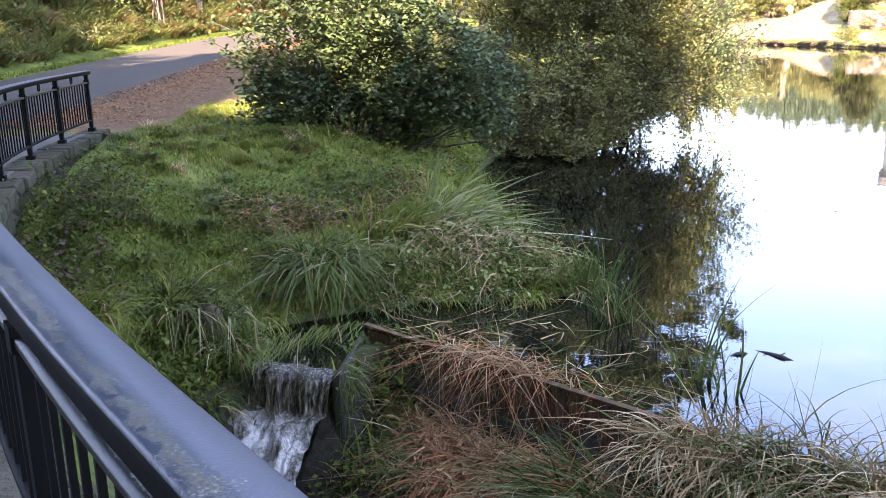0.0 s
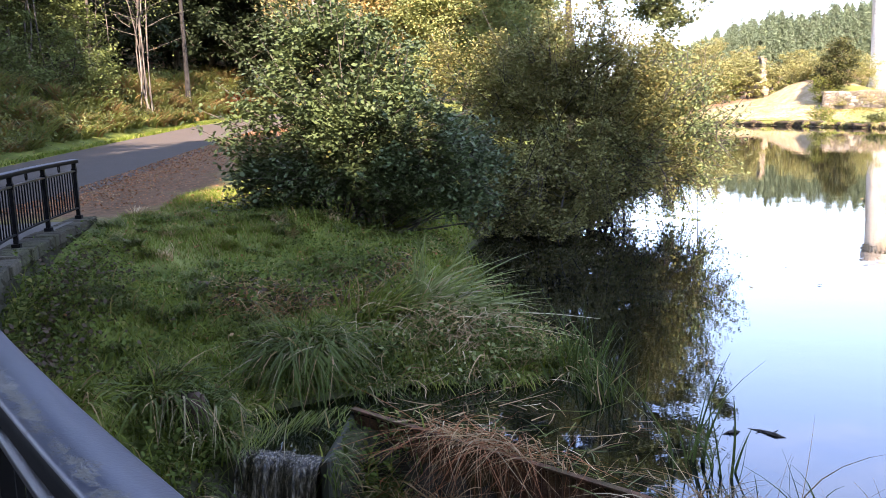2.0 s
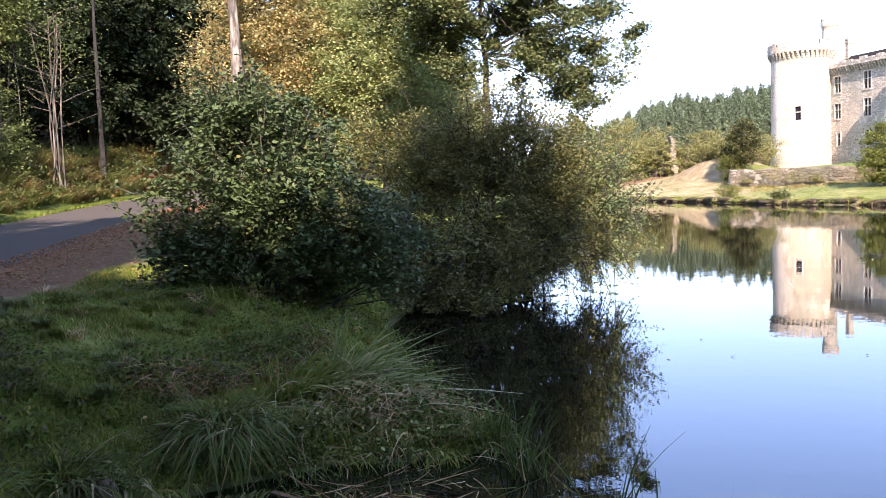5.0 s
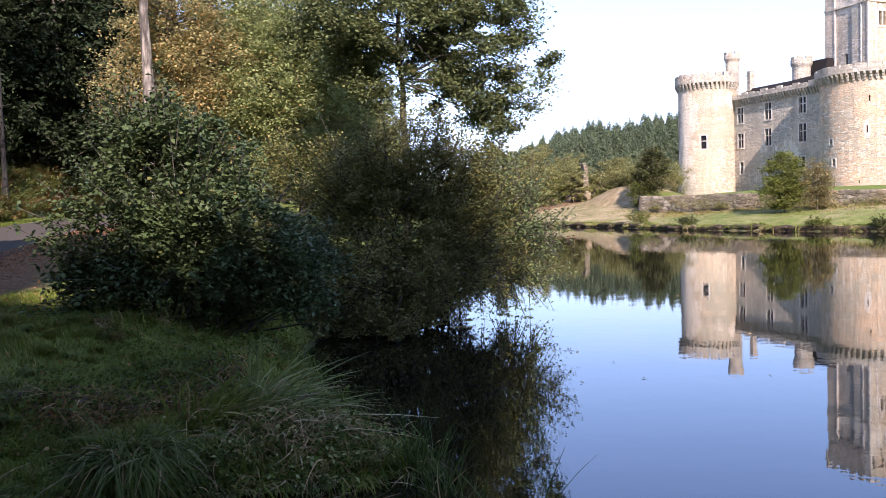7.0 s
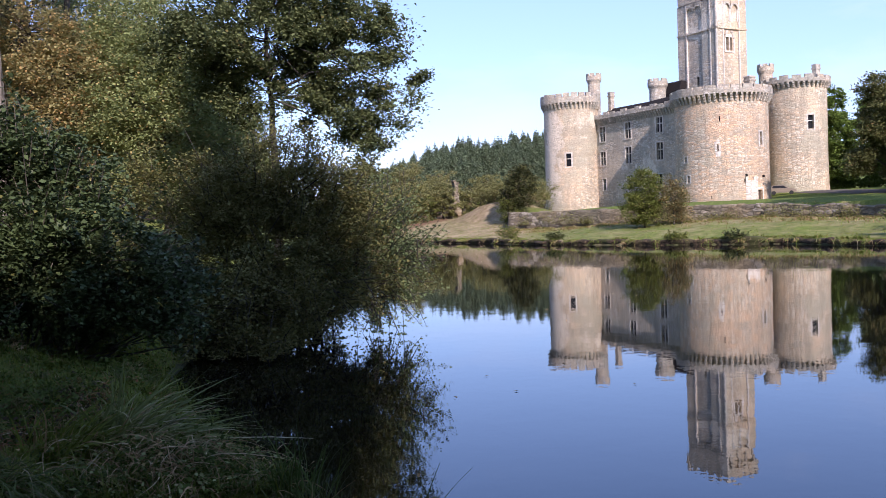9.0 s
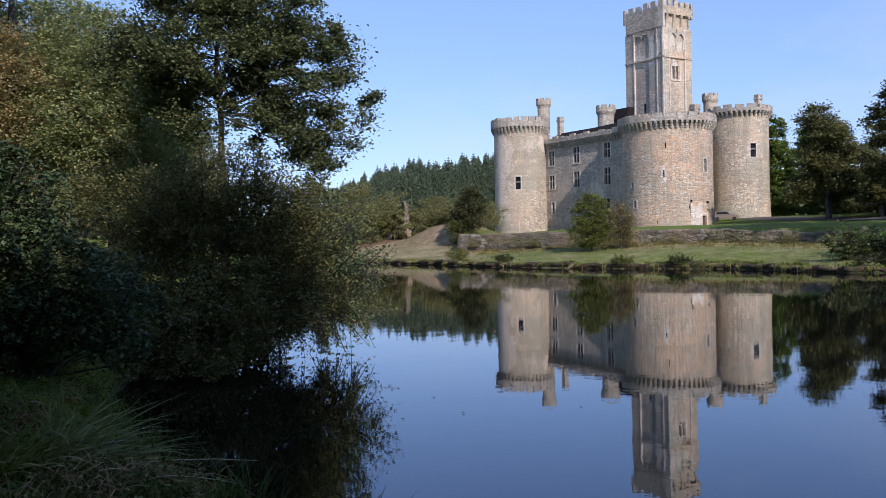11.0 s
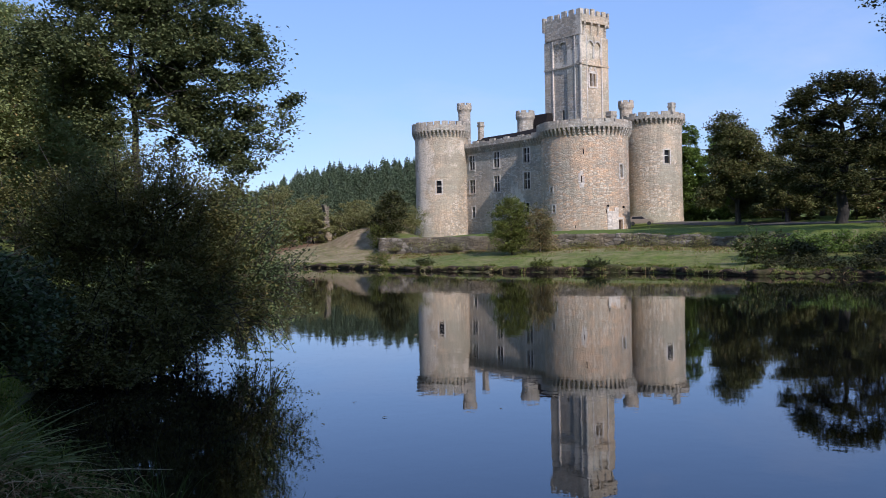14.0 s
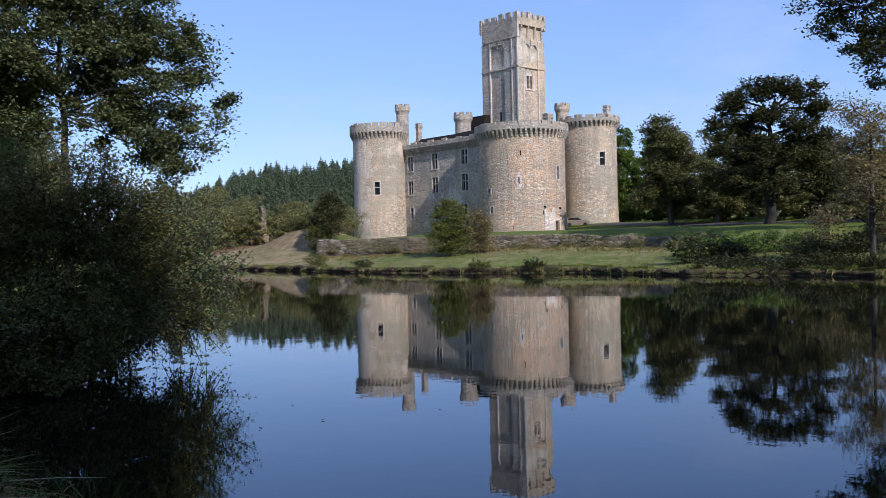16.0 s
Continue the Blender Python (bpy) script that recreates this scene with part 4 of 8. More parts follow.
def build_terrace_wall():
    """Rough rubble wall with an uneven top and bulging face; its end turns back into the slope."""
    line = [np.array((57.0, 128.0))] + [np.array(p, float) for p in WALL_LINE[1:]]
    pts = []
    for a, b in zip(line, line[1:]):
        n = int(np.linalg.norm(b - a) / 0.2)
        pts += [(a + (b - a) * i / n, (b - a) / np.linalg.norm(b - a)) for i in range(n)]
    hs = 15
    V = []
    for i, (p, u) in enumerate(pts):
        back = np.array([-u[1], u[0]])
        gone = 0.9 * smooth(np.array((i - 235) / 60.0)) * (0.5 + 0.5 * noise.noise(Vector((i * 0.05, 5.5, 0))))
        top = 3.72 + 0.2 * noise.noise(Vector((i * 0.07, 3.1, 0))) + 0.2 * noise.noise(Vector((i * 0.45, 8.1, 0))) - float(gone)
        for k in range(hs):
            z = 0.9 + (top - 0.9) * k / (hs - 1)
            out = 0.4 - 0.022 * k + 0.17 * noise.noise(Vector((i * 0.6, k * 1.1, 1.0))) + 0.12 * noise.noise(Vector((i * 0.16, k * 0.4, 6.0)))
            V.append((*(p - back * out), z))
        V.append((*(p + back * 1.5), top + 0.02))
    m = hs + 1
    i, j = np.meshgrid(np.arange(len(pts) - 1), np.arange(m - 1), indexing="ij")
    q = i * m + j
    me = mesh_np("terrace_wall", V, np.stack([q, q + m, q + m + 1, q + 1], -1).reshape(-1, 4), RUBBLE)
    tagged(new("terrace_wall", me), "low retaining wall of dark rough rubble stone before the castle", "retaining wall", kind="structure")


build_terrace_wall()

# ---- bridge: deck, coping, railing ----
RAIL = [(4.9, -9.0), (3.3, -5.2), (1.62, -1.9), (0.6, -0.1), (-0.27, 1.06), (-0.95, 1.99), (-1.7, 3.1), (-2.75, 4.8), (-3.8, 6.75), (-4.68, 8.75), (-5.35, 10.7), (-5.76, 12.5), (-6.02, 14.1), (-6.22, 15.75)]
DECK = 1.6


def along(line, step):
    """Points and directions at even steps along a smooth line through the given points."""
    P = np.array(line, float)
    fine = []
    for i in range(len(P) - 1):
        p0, p1, p2, p3 = P[max(i - 1, 0)], P[i], P[i + 1], P[min(i + 2, len(P) - 1)]
        for k in np.linspace(0, 1, 30, endpoint=False):
            fine.append(0.5 * (2 * p1 + (p2 - p0) * k + (2 * p0 - 5 * p1 + 4 * p2 - p3) * k * k + (3 * p1 - p0 - 3 * p2 + p3) * k ** 3))
    fine = np.array(fine + [P[-1]])
    s = np.concatenate([[0], np.cumsum(np.linalg.norm(np.diff(fine, axis=0), axis=1))])
    t = np.arange(0, s[-1], step)
    pts = np.stack([np.interp(t, s, fine[:, j]) for j in range(2)], 1)
    d = np.gradient(pts, axis=0)
    return pts, d / np.linalg.norm(d, axis=1)[:, None]


def paint_material(name, band, low=(0.022, 0.027, 0.043), high=(0.036, 0.043, 0.066), more=0.0):
    """Grey-blue paint, flaked along the inner half where it is touched."""
    m = Nodes(name)
    pos = m.add("ShaderNodeNewGeometry").outputs["Position"]
    uv = m.add("ShaderNodeSeparateXYZ", {0: m.add("ShaderNodeTexCoord").outputs["UV"]}).outputs[1]
    big, mid, fine = m.noise(2.2, 4.0, 0.6, pos), m.noise(24.0, 5.0, 0.7, pos), m.noise(120.0, 3.0, 0.7, pos)
    off = m.math("MULTIPLY", m.math("ABSOLUTE", m.math("SUBTRACT", uv, band), 0), 0.55)
    k = m.math("SUBTRACT", m.math("ADD", m.math("MULTIPLY", big, 0.34), m.math("ADD", m.math("MULTIPLY", mid, 0.44), m.math("MULTIPLY", fine, 0.36))), off)
    wear = m.ramp(k, [(0.505 - more, (0, 0, 0)), (0.535 - more, (1, 1, 1))])
    col = m.mix(m.noise(1.5, 3.0, 0.5, pos), low, high)
    worn = m.ramp(m.math("ADD", m.math("MULTIPLY", big, 0.5), m.math("MULTIPLY", fine, 0.5)), [(0.42, (0.05, 0.046, 0.034)), (0.55, (0.10, 0.095, 0.078)), (0.64, (0.24, 0.24, 0.24))])
    col = m.mix(wear, col, worn)
    return m.done(col, m.mix(wear, (0.38, 0.38, 0.38), (0.75, 0.75, 0.75)), m.math("SUBTRACT", m.math("MULTIPLY", fine, 0.4), wear), 0.5, 0.004)


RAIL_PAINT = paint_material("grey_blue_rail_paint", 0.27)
FLAKED = paint_material("flaked_iron_paint", 0.5, (0.003, 0.0034, 0.0045), (0.006, 0.007, 0.009), -0.03)
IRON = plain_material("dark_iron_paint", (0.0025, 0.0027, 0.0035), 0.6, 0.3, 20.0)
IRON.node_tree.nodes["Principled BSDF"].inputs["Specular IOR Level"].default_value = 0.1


def bar_along(line, width, z0, z1, step=0.12, round_top=0.0):
    pts, d = along(line, step)
    nrm = np.stack([d[:, 1], -d[:, 0]], 1)
    h = width / 2
    prof = [(-h, z0), (h, z0), (h, z1 - round_top), (h - round_top, z1), (-h + round_top, z1), (-h, z1 - round_top)] if round_top else [(-h, z0), (h, z0), (h, z1), (-h, z1)]
    k = len(prof)
    V = np.array([[(p[0] + n[0] * w, p[1] + n[1] * w, z) for w, z in prof] for p, n in zip(pts, nrm)]).reshape(-1, 3)
    i, j = np.meshgrid(np.arange(len(pts) - 1), np.arange(k), indexing="ij")
    a, b = i * k + j, i * k + (j + 1) % k
    return V, np.stack([a, b, b + k, a + k], -1).reshape(-1, 4)


def across_uv(me, width_of):
    """UV: distance along in u, place across in v."""
    uv = me.uv_layers.new(name="across")
    li = np.empty(len(me.loops), np.int32)
    me.loops.foreach_get("vertex_index", li)
    k = len(width_of)
    out = np.stack([(li // k) * 0.12, np.array(width_of)[li % k]], 1)
    uv.data.foreach_set("uv", out.astype(np.float32).ravel())
    return me


def build_railing():
    rail = thing("railing", Matrix(), "curved iron railing, grey-blue worn handrail, ring frieze, on coping stones", "railing")
    v, q = bar_along(RAIL, 0.135, 2.535, 2.6, round_top=0.009)
    # grey-blue on the top and its bevels, near-black on sides and underside
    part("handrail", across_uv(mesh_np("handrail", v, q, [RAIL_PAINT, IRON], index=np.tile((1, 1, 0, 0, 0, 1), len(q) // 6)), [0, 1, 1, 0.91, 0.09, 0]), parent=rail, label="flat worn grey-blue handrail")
    for name, w, z0, z1 in (("middle_bar", 0.062, 2.385, 2.41), ("bottom_bar", 0.05, 1.735, 1.76)):
        v, q = bar_along(RAIL, w, z0, z1)
        part(name, across_uv(mesh_np(name, v, q, FLAKED if name == "middle_bar" else IRON), [0, 1, 1, 0]), parent=rail)
    pts, d = along(RAIL, 0.15)
    n = len(pts)
    bal = bmesh.new()
    add_box(bal, -0.009, 0.009, -0.009, 0.009, 1.75, 2.4)
    bal_me = bpy.data.meshes.new("baluster")
    bal.to_mesh(bal_me)
    bal.free()
    bal_me.materials.append(IRON)
    pst = bmesh.new()
    add_box(pst, -0.03, 0.03, -0.03, 0.03, DECK - 0.06, 2.55)
    add_box(pst, -0.055, 0.055, -0.055, 0.055, DECK - 0.06, DECK + 0.02)
    add_box(pst, -0.04, 0.04, -0.04, 0.04, 2.36, 2.44)
    pst_me = bpy.data.meshes.new("post")
    pst.to_mesh(pst_me)
    pst.free()
    pst_me.materials.append(IRON)
    v, q = tube_arrays([[((0.05 * math.cos(a), 0, 0.055 * math.sin(a)), 0.011) for a in np.linspace(0, 2 * math.pi, 13)]], 6)
    ring_me = mesh_np("ring", v, q, IRON, True)
    back = list(range(n - 1, -1, -1))
    for c, i in enumerate(back):
        turn = math.degrees(math.atan2(d[i][1], d[i][0]))
        m = pose(pts[i][0], pts[i][1], 0, 0, 0, turn)
        if c % 12 == 0:
            o = part("post", pst_me, parent=rail)
            o.matrix_world = m
        else:
            o = part("baluster", bal_me, parent=rail)
            o.matrix_world = m
            if c % 12 == 6:
                o = part("ring", ring_me, parent=rail)
                o.matrix_world = m @ pose(0, 0, 2.48)


build_railing()


def build_bridge():
    # deck: a slab left of the railing, reaching the lane
    pts, d = along(RAIL, 0.5)
    bm = bmesh.new()
    inner = [bm.verts.new((x, y, DECK - 0.05)) for x, y in pts]
    outer = [bm.verts.new((min(x - 3, -9.5), y, DECK - 0.08)) for x, y in pts]
    for i in range(len(pts) - 1):
        bm.faces.new([inner[i], inner[i + 1], outer[i + 1], outer[i]])
    me = bpy.data.meshes.new("pavement")
    bm.normal_update()
    bm.to_mesh(me)
    bm.free()
    me.materials.append(GRAVEL)
    tagged(new("pavement", me), "gritty worn walkway of the bridge", "pavement", kind="structure")
    # side wall of rough masonry under the coping
    nrm = np.stack([d[:, 1], -d[:, 0]], 1)
    off = pts + nrm * 0.17
    bm = bmesh.new()
    for i in range(len(pts) - 1):
        a, b = off[i], off[i + 1]
        c, e = pts[i] - nrm[i] * 0.2, pts[i + 1] - nrm[i + 1] * 0.2
        vs = [bm.verts.new((p[0], p[1], z)) for p in (a, b, e, c) for z in (-2.0, DECK - 0.2)]
        bm.faces.new([vs[0], vs[2], vs[3], vs[1]])
        bm.faces.new([vs[6], vs[4], vs[5], vs[7]])
        bm.faces.new([vs[1], vs[3], vs[5], vs[7]])
    w = part("bridge_wall", bm, COPING)
    tagged(w, "mossy rough stone side wall of the bridge", "wall", kind="structure")
    # coping stones, one by one
    rng = random.Random(3)
    cpts, cd = along(RAIL, 0.7)
    for i in range(len(cpts)):
        bm = bmesh.new()
        ln = 0.68
        add_box(bm, -ln / 2, ln / 2, -0.24 + rng.uniform(-0.03, 0.03), 0.22, DECK - 0.22, DECK - 0.04 + rng.uniform(-0.012, 0.012), None, 0.02)
        o = part("coping_stone", bm, COPING, w)
        o.matrix_world = pose(cpts[i][0], cpts[i][1], 0, 0, 0, math.degrees(math.atan2(cd[i][1], cd[i][0])))


GRAVEL = plain_material("gritty_path", (0.07, 0.062, 0.052), 0.95, 0.45, 40.0)
build_bridge()

# ---- weir and waterfall ----


def rust_material():
    m = Nodes("rusted_sheet_pile")
    pos = m.add("ShaderNodeNewGeometry").outputs["Position"]
    streak = m.noise(7.0, 5.0, 0.7, m.add("ShaderNodeMapping", {"Vector": pos, "Scale": (1, 1, 0.25)}).outputs["Vector"])
    fine, big = m.noise(45.0, 4.0, 0.7, pos), m.noise(1.7, 3.0, 0.6, pos)
    col = m.ramp(m.math("ADD", m.math("MULTIPLY", streak, 0.65), m.math("MULTIPLY", fine, 0.35)), [(0.36, (0.032, 0.018, 0.012)), (0.5, (0.105, 0.052, 0.03)), (0.66, (0.22, 0.11, 0.06))])
    col = m.mix(m.ramp(big, [(0.5, (0, 0, 0)), (0.64, (0.75, 0.75, 0.75))]), col, (0.05, 0.045, 0.016))
    return m.done(col, 0.9, fine, 0.6, 0.01, spec=0.2)


RUST = rust_material()
MOSS = plain_material("mossy_wet_wall", (0.02, 0.02, 0.009), 0.8, 0.6, 9.0, 0.0, 0.8)
DARK_BARK = bark_material("dark_bark", (0.018, 0.015, 0.012), (0.055, 0.046, 0.036))
WEIR = [(-0.93, 9.27), (1.53, 6.89), (3.3, 4.95)]


def build_weir():
    weir = thing("weir", Matrix(), "rusty brown sheet-pile weir holding back the pond", "weir")
    (ax, ay), (bx, by) = WEIR[0], WEIR[2]
    V, F = [], []
    path = []
    for (ax, ay), (bx, by) in zip(WEIR, WEIR[1:]):
        ln = math.hypot(bx - ax, by - ay)
        n = int(ln / 0.019)
        ux, uy = (bx - ax) / ln, (by - ay) / ln
        for i in range(n):
            o = (0, 0, 0.016, 0.016)[i % 4]
            path.append((ax + ux * ln * i / n + uy * o, ay + uy * ln * i / n - ux * o))
    bm = bmesh.new()
    rows = [[bm.verts.new((x, y, z)) for x, y in path] for z in (-1.4, 0.03)]
    for i in range(len(path) - 1):
        bm.faces.new([rows[0][i], rows[0][i + 1], rows[1][i + 1], rows[1][i]])
    part("corrugated_sheet", bm, RUST, weir)
    for (ax, ay), (bx, by) in zip(WEIR, WEIR[1:]):
        ln = math.hypot(bx - ax, by - ay)
        bm = bmesh.new()
        add_box(bm, 0, ln, -0.04, 0.03, 0.03, 0.05, pose(ax, ay, 0, 0, 0, math.degrees(math.atan2(by - ay, bx - ax))))
        part("cap", bm, RUST, weir, "flat rusted cap rail")
    # short return to the spillway
    bm = bmesh.new()
    add_box(bm, 0, 1.3, -0.05, 0.05, -1.4, -0.02, pose(-0.97, 9.27, 0, 0, 0, -96), 0.02)
    part("return_wall", bm, MOSS, weir, "dark mossy return of the weir")


build_weir()


def foam_material():
    m = Nodes("falling_water")
    pos = m.add("ShaderNodeNewGeometry").outputs["Position"]
    st = m.noise(14.0, 4.0, 0.6, m.add("ShaderNodeMapping", {"Vector": pos, "Scale": (2.2, 2.2, 0.12)}).outputs["Vector"])
    fo = m.noise(5.0, 6.0, 0.7, pos)
    sep = m.add("ShaderNodeSeparateXYZ", {0: pos})
    low = m.add("ShaderNodeMapRange", {0: sep.outputs[2], 1: -0.36, 2: -0.5, 3: 0.0, 4: 1.0}).outputs[0]
    streaks = m.ramp(st, [(0.52, (0, 0, 0)), (0.75, (0.55, 0.55, 0.55))])
    froth = m.ramp(fo, [(0.42, (0.12, 0.12, 0.12)), (0.62, (1, 1, 1))])
    f = m.mix(low, streaks, froth)
    col = m.mix(f, m.ramp(st, [(0.4, (0.012, 0.01, 0.006)), (0.6, (0.07, 0.055, 0.03))]), m.mix(low, (0.34, 0.30, 0.23), (0.55, 0.51, 0.465)))
    return m.done(col, m.mix(f, (0.12, 0.12, 0.12), (0.6, 0.6, 0.6)), m.math("ADD", st, fo), 0.6, 0.05)


def build_waterfall():
    us = np.linspace(0, 1, 70)
    prof = [(0.0, 0.0), (0.06, -0.005), (0.12, -0.03), (0.17, -0.08), (0.2, -0.15), (0.225, -0.23), (0.245, -0.31), (0.26, -0.38), (0.28, -0.44), (0.33, -0.49), (0.4, -0.53), (0.48, -0.59), (0.56, -0.67), (0.65, -0.76), (0.74, -0.86), (0.84, -0.95), (0.95, -1.03), (1.1, -1.1), (1.35, -1.16), (1.7, -1.2), (2.2, -1.23)]
    a, b = np.array([-1.92, 8.36]), np.array([-1.1, 7.98])
    out = np.array([-0.35, -0.9])
    V = []
    for k, (go, z) in enumerate(prof):
        foam = min(1.0, max(0.0, (k - 7) / 3)) * (1 if k < 18 else 0.35)
        for u in us:
            lip = 0.05 * noise.noise(Vector((u * 5, 0.3, 9.1))) + 0.025 * noise.noise(Vector((u * 23, 0.3, 2.2)))
            heap = 0.16 * noise.noise(Vector((u * 4.5 + 3, k * 0.42, 5.1))) + 0.09 * noise.noise(Vector((u * 11, k * 0.9, 2.1))) + 0.04 * noise.noise(Vector((u * 27, k * 2.0, 4.1)))
            fan = 1 + 0.3 * max(0, k - 8) / 12
            p = a + (b - a) * (0.5 + (u - 0.5) * fan) + out * (go + lip + 0.4 * foam * heap)
            V.append((p[0] - 0.12 * foam, p[1], z + 0.012 + foam * (heap + 0.05)))
    n = len(us)
    i, j = np.meshgrid(np.arange(len(prof) - 1), np.arange(n - 1), indexing="ij")
    q = i * n + j
    faces = np.stack([q, q + 1, q + n + 1, q + n], -1)
    mat = foam_material()
    fall = thing("waterfall", Matrix(), "small white waterfall spilling over the weir's lip", "waterfall")
    part("curtain", mesh_np("curtain", V[:9 * n], faces[:8].reshape(-1, 4), mat, True), parent=fall, label="thin streaked brown curtain of water")
    part("foam", mesh_np("foam", V[8 * n:], faces[8:].reshape(-1, 4) - 8 * n, mat, True), parent=fall, label="white foam heap")
    bm = bmesh.new()
    for x, y in ((-3.2, 8.4), (-3.4, 4.5), (-1.6, 1.5), (1.2, 0.6), (1.6, 2.2), (0.2, 5.2), (-0.7, 8.2)):
        bm.verts.new((x, y, -1.22))
    bm.faces.new(bm.verts[:])
    me = bpy.data.meshes.new("stream")
    bm.normal_update()
    if bm.faces[:][0].normal.z < 0:
        bmesh.ops.reverse_faces(bm, faces=bm.faces[:])
    bm.to_mesh(me)
    bm.free()
    me.materials.append(water_material("stream_water", 0.4))
    tagged(new("water_stream", me), "dark stream below the waterfall", "stream", kind="structure")


build_waterfall()

# ---- vegetation ----
YGREEN = leaf_material("yellow_green_leaves", (0.08, 0.105, 0.036), (0.33, 0.37, 0.15), (0.40, 0.30, 0.12), 0.1, 0.5, 0.42)
HAZEL = leaf_material("glossy_bush_leaves", (0.019, 0.029, 0.012), (0.08, 0.112, 0.042), (0.13, 0.125, 0.035), 0.012, 0.45, 0.22, 0.2)
WOODLEAF = leaf_material("woodland_leaves", (0.03, 0.045, 0.015), (0.15, 0.185, 0.062), None, 0, 0.55, 0.35)
DEADFERN = leaf_material("red_dead_fern", (0.07, 0.02, 0.011), (0.26, 0.075, 0.036), None, 0, 0.7, 0.3)
NETTLE = leaf_material("nettle_leaves", (0.02, 0.033, 0.007), (0.08, 0.11, 0.022), (0.16, 0.15, 0.04), 0.05, 0.6, 0.3, 0.06)
# lighter copy of the willow leaves for the part in the sun
FRINGE = leaf_material("sunlit_willow_leaves", (0.05, 0.07, 0.027), (0.165, 0.21, 0.088), (0.2, 0.17, 0.07), 0.06, 0.5, 0.32)
WILLOW = leaf_material("willow_leaves", (0.05, 0.06, 0.02), (0.18, 0.185, 0.055), (0.26, 0.19, 0.05), 0.1, 0.5)
DARK_WILLOW = leaf_material("grey_willow_leaves", (0.046, 0.05, 0.018), (0.19, 0.185, 0.062), (0.16, 0.12, 0.038), 0.12, 0.5, 0.3, 0.1)
# spruce needles made paler and greyer: distance haze put into the colour
HILL = leaf_material("hazed_conifer_needles", (0.075, 0.105, 0.066), (0.15, 0.19, 0.105), None, 0, 0.7, 0.1)
ALDER = leaf_material("alder_leaves", (0.03, 0.04, 0.016), (0.16, 0.185, 0.075), (0.19, 0.16, 0.06), 0.03, 0.42)
YELLOW = leaf_material("autumn_leaves", (0.12, 0.115, 0.044), (0.42, 0.37, 0.165), (0.46, 0.29, 0.12), 0.2, 0.55, 0.45)
OAK = leaf_material("oak_leaves", (0.016, 0.021, 0.008), (0.078, 0.082, 0.029), (0.10, 0.07, 0.028), 0.05, 0.55, 0.2)
OLIVE = leaf_material("olive_leaves", (0.11, 0.115, 0.04), (0.27, 0.265, 0.10), (0.25, 0.19, 0.08), 0.12, 0.6)
CASTLE_BUSH = leaf_material("bush_leaves", (0.045, 0.062, 0.015), (0.19, 0.21, 0.05), (0.16, 0.13, 0.05), 0.1, 0.55)
GREY_BUSH = leaf_material("thin_bush_leaves", (0.085, 0.08, 0.036), (0.27, 0.24, 0.11), (0.32, 0.19, 0.08), 0.2, 0.6)
SPRUCE = leaf_material("spruce_needles", (0.009, 0.015, 0.008), (0.032, 0.046, 0.02), None, 0, 0.55, 0.15)
FERN = leaf_material("fern_fronds", (0.045, 0.065, 0.015), (0.22, 0.25, 0.07), (0.24, 0.15, 0.06), 0.15, 0.6, 0.4)
MIDOAK = leaf_material("dull_oak_leaves", (0.03, 0.036, 0.014), (0.175, 0.178, 0.062), (0.17, 0.12, 0.05), 0.08, 0.55, 0.25)
SHORE_SHRUB = leaf_material("shore_shrub_leaves", (0.03, 0.04, 0.014), (0.12, 0.14, 0.05), (0.18, 0.14, 0.06), 0.1, 0.55, 0.25)
IVY = leaf_material("hedge_leaves", (0.05, 0.085, 0.018), (0.18, 0.25, 0.055), None, 0, 0.4)
OAK_BARK = bark_material("oak_bark", (0.008, 0.007, 0.006), (0.03, 0.026, 0.02))
BARK = bark_material("brown_bark", (0.035, 0.028, 0.02), (0.12, 0.10, 0.075))
GREY_BARK = bark_material("grey_bark", (0.022, 0.018, 0.014), (0.09, 0.076, 0.06), 4.0)
STEM_BARK = bark_material("stem_bark", (0.042, 0.035, 0.028), (0.165, 0.14, 0.11), 5.0)
PALE_BARK = bark_material("pale_bark", (0.045, 0.036, 0.028), (0.30, 0.255, 0.205), 5.0)
BLADE = leaf_material("grass_blades", (0.022, 0.034, 0.006), (0.165, 0.20, 0.033), (0.27, 0.19, 0.085), 0.08, 0.5, 0.3)
SWARD = leaf_material("yellow_sward_blades", (0.036, 0.056, 0.008), (0.18, 0.23, 0.036), (0.28, 0.22, 0.10), 0.1, 0.5, 0.3)
CLOVER = leaf_material("clover_leaves", (0.03, 0.055, 0.011), (0.10, 0.15, 0.028), None, 0, 0.5, 0.3)
SEDGE = leaf_material("sedge_blades", (0.02, 0.032, 0.007), (0.086, 0.114, 0.026), (0.22, 0.18, 0.10), 0.12, 0.42, 0.25)
DARK_REED = leaf_material("dark_reed_blades", (0.022, 0.036, 0.009), (0.09, 0.13, 0.032), None, 0, 0.42, 0.25)
PALE_SEDGE = leaf_material("pale_sedge_blades", (0.045, 0.06, 0.018), (0.185, 0.21, 0.07), (0.30, 0.26, 0.15), 0.14, 0.4, 0.25)
STRAW = leaf_material("dead_grass", (0.10, 0.062, 0.028), (0.42, 0.28, 0.145), (0.50, 0.40, 0.25), 0.15, 0.6, 0.2)
BRACKEN = leaf_material("dead_bracken", (0.085, 0.034, 0.016), (0.34, 0.145, 0.065), (0.30, 0.20, 0.10), 0.2, 0.7, 0.15)

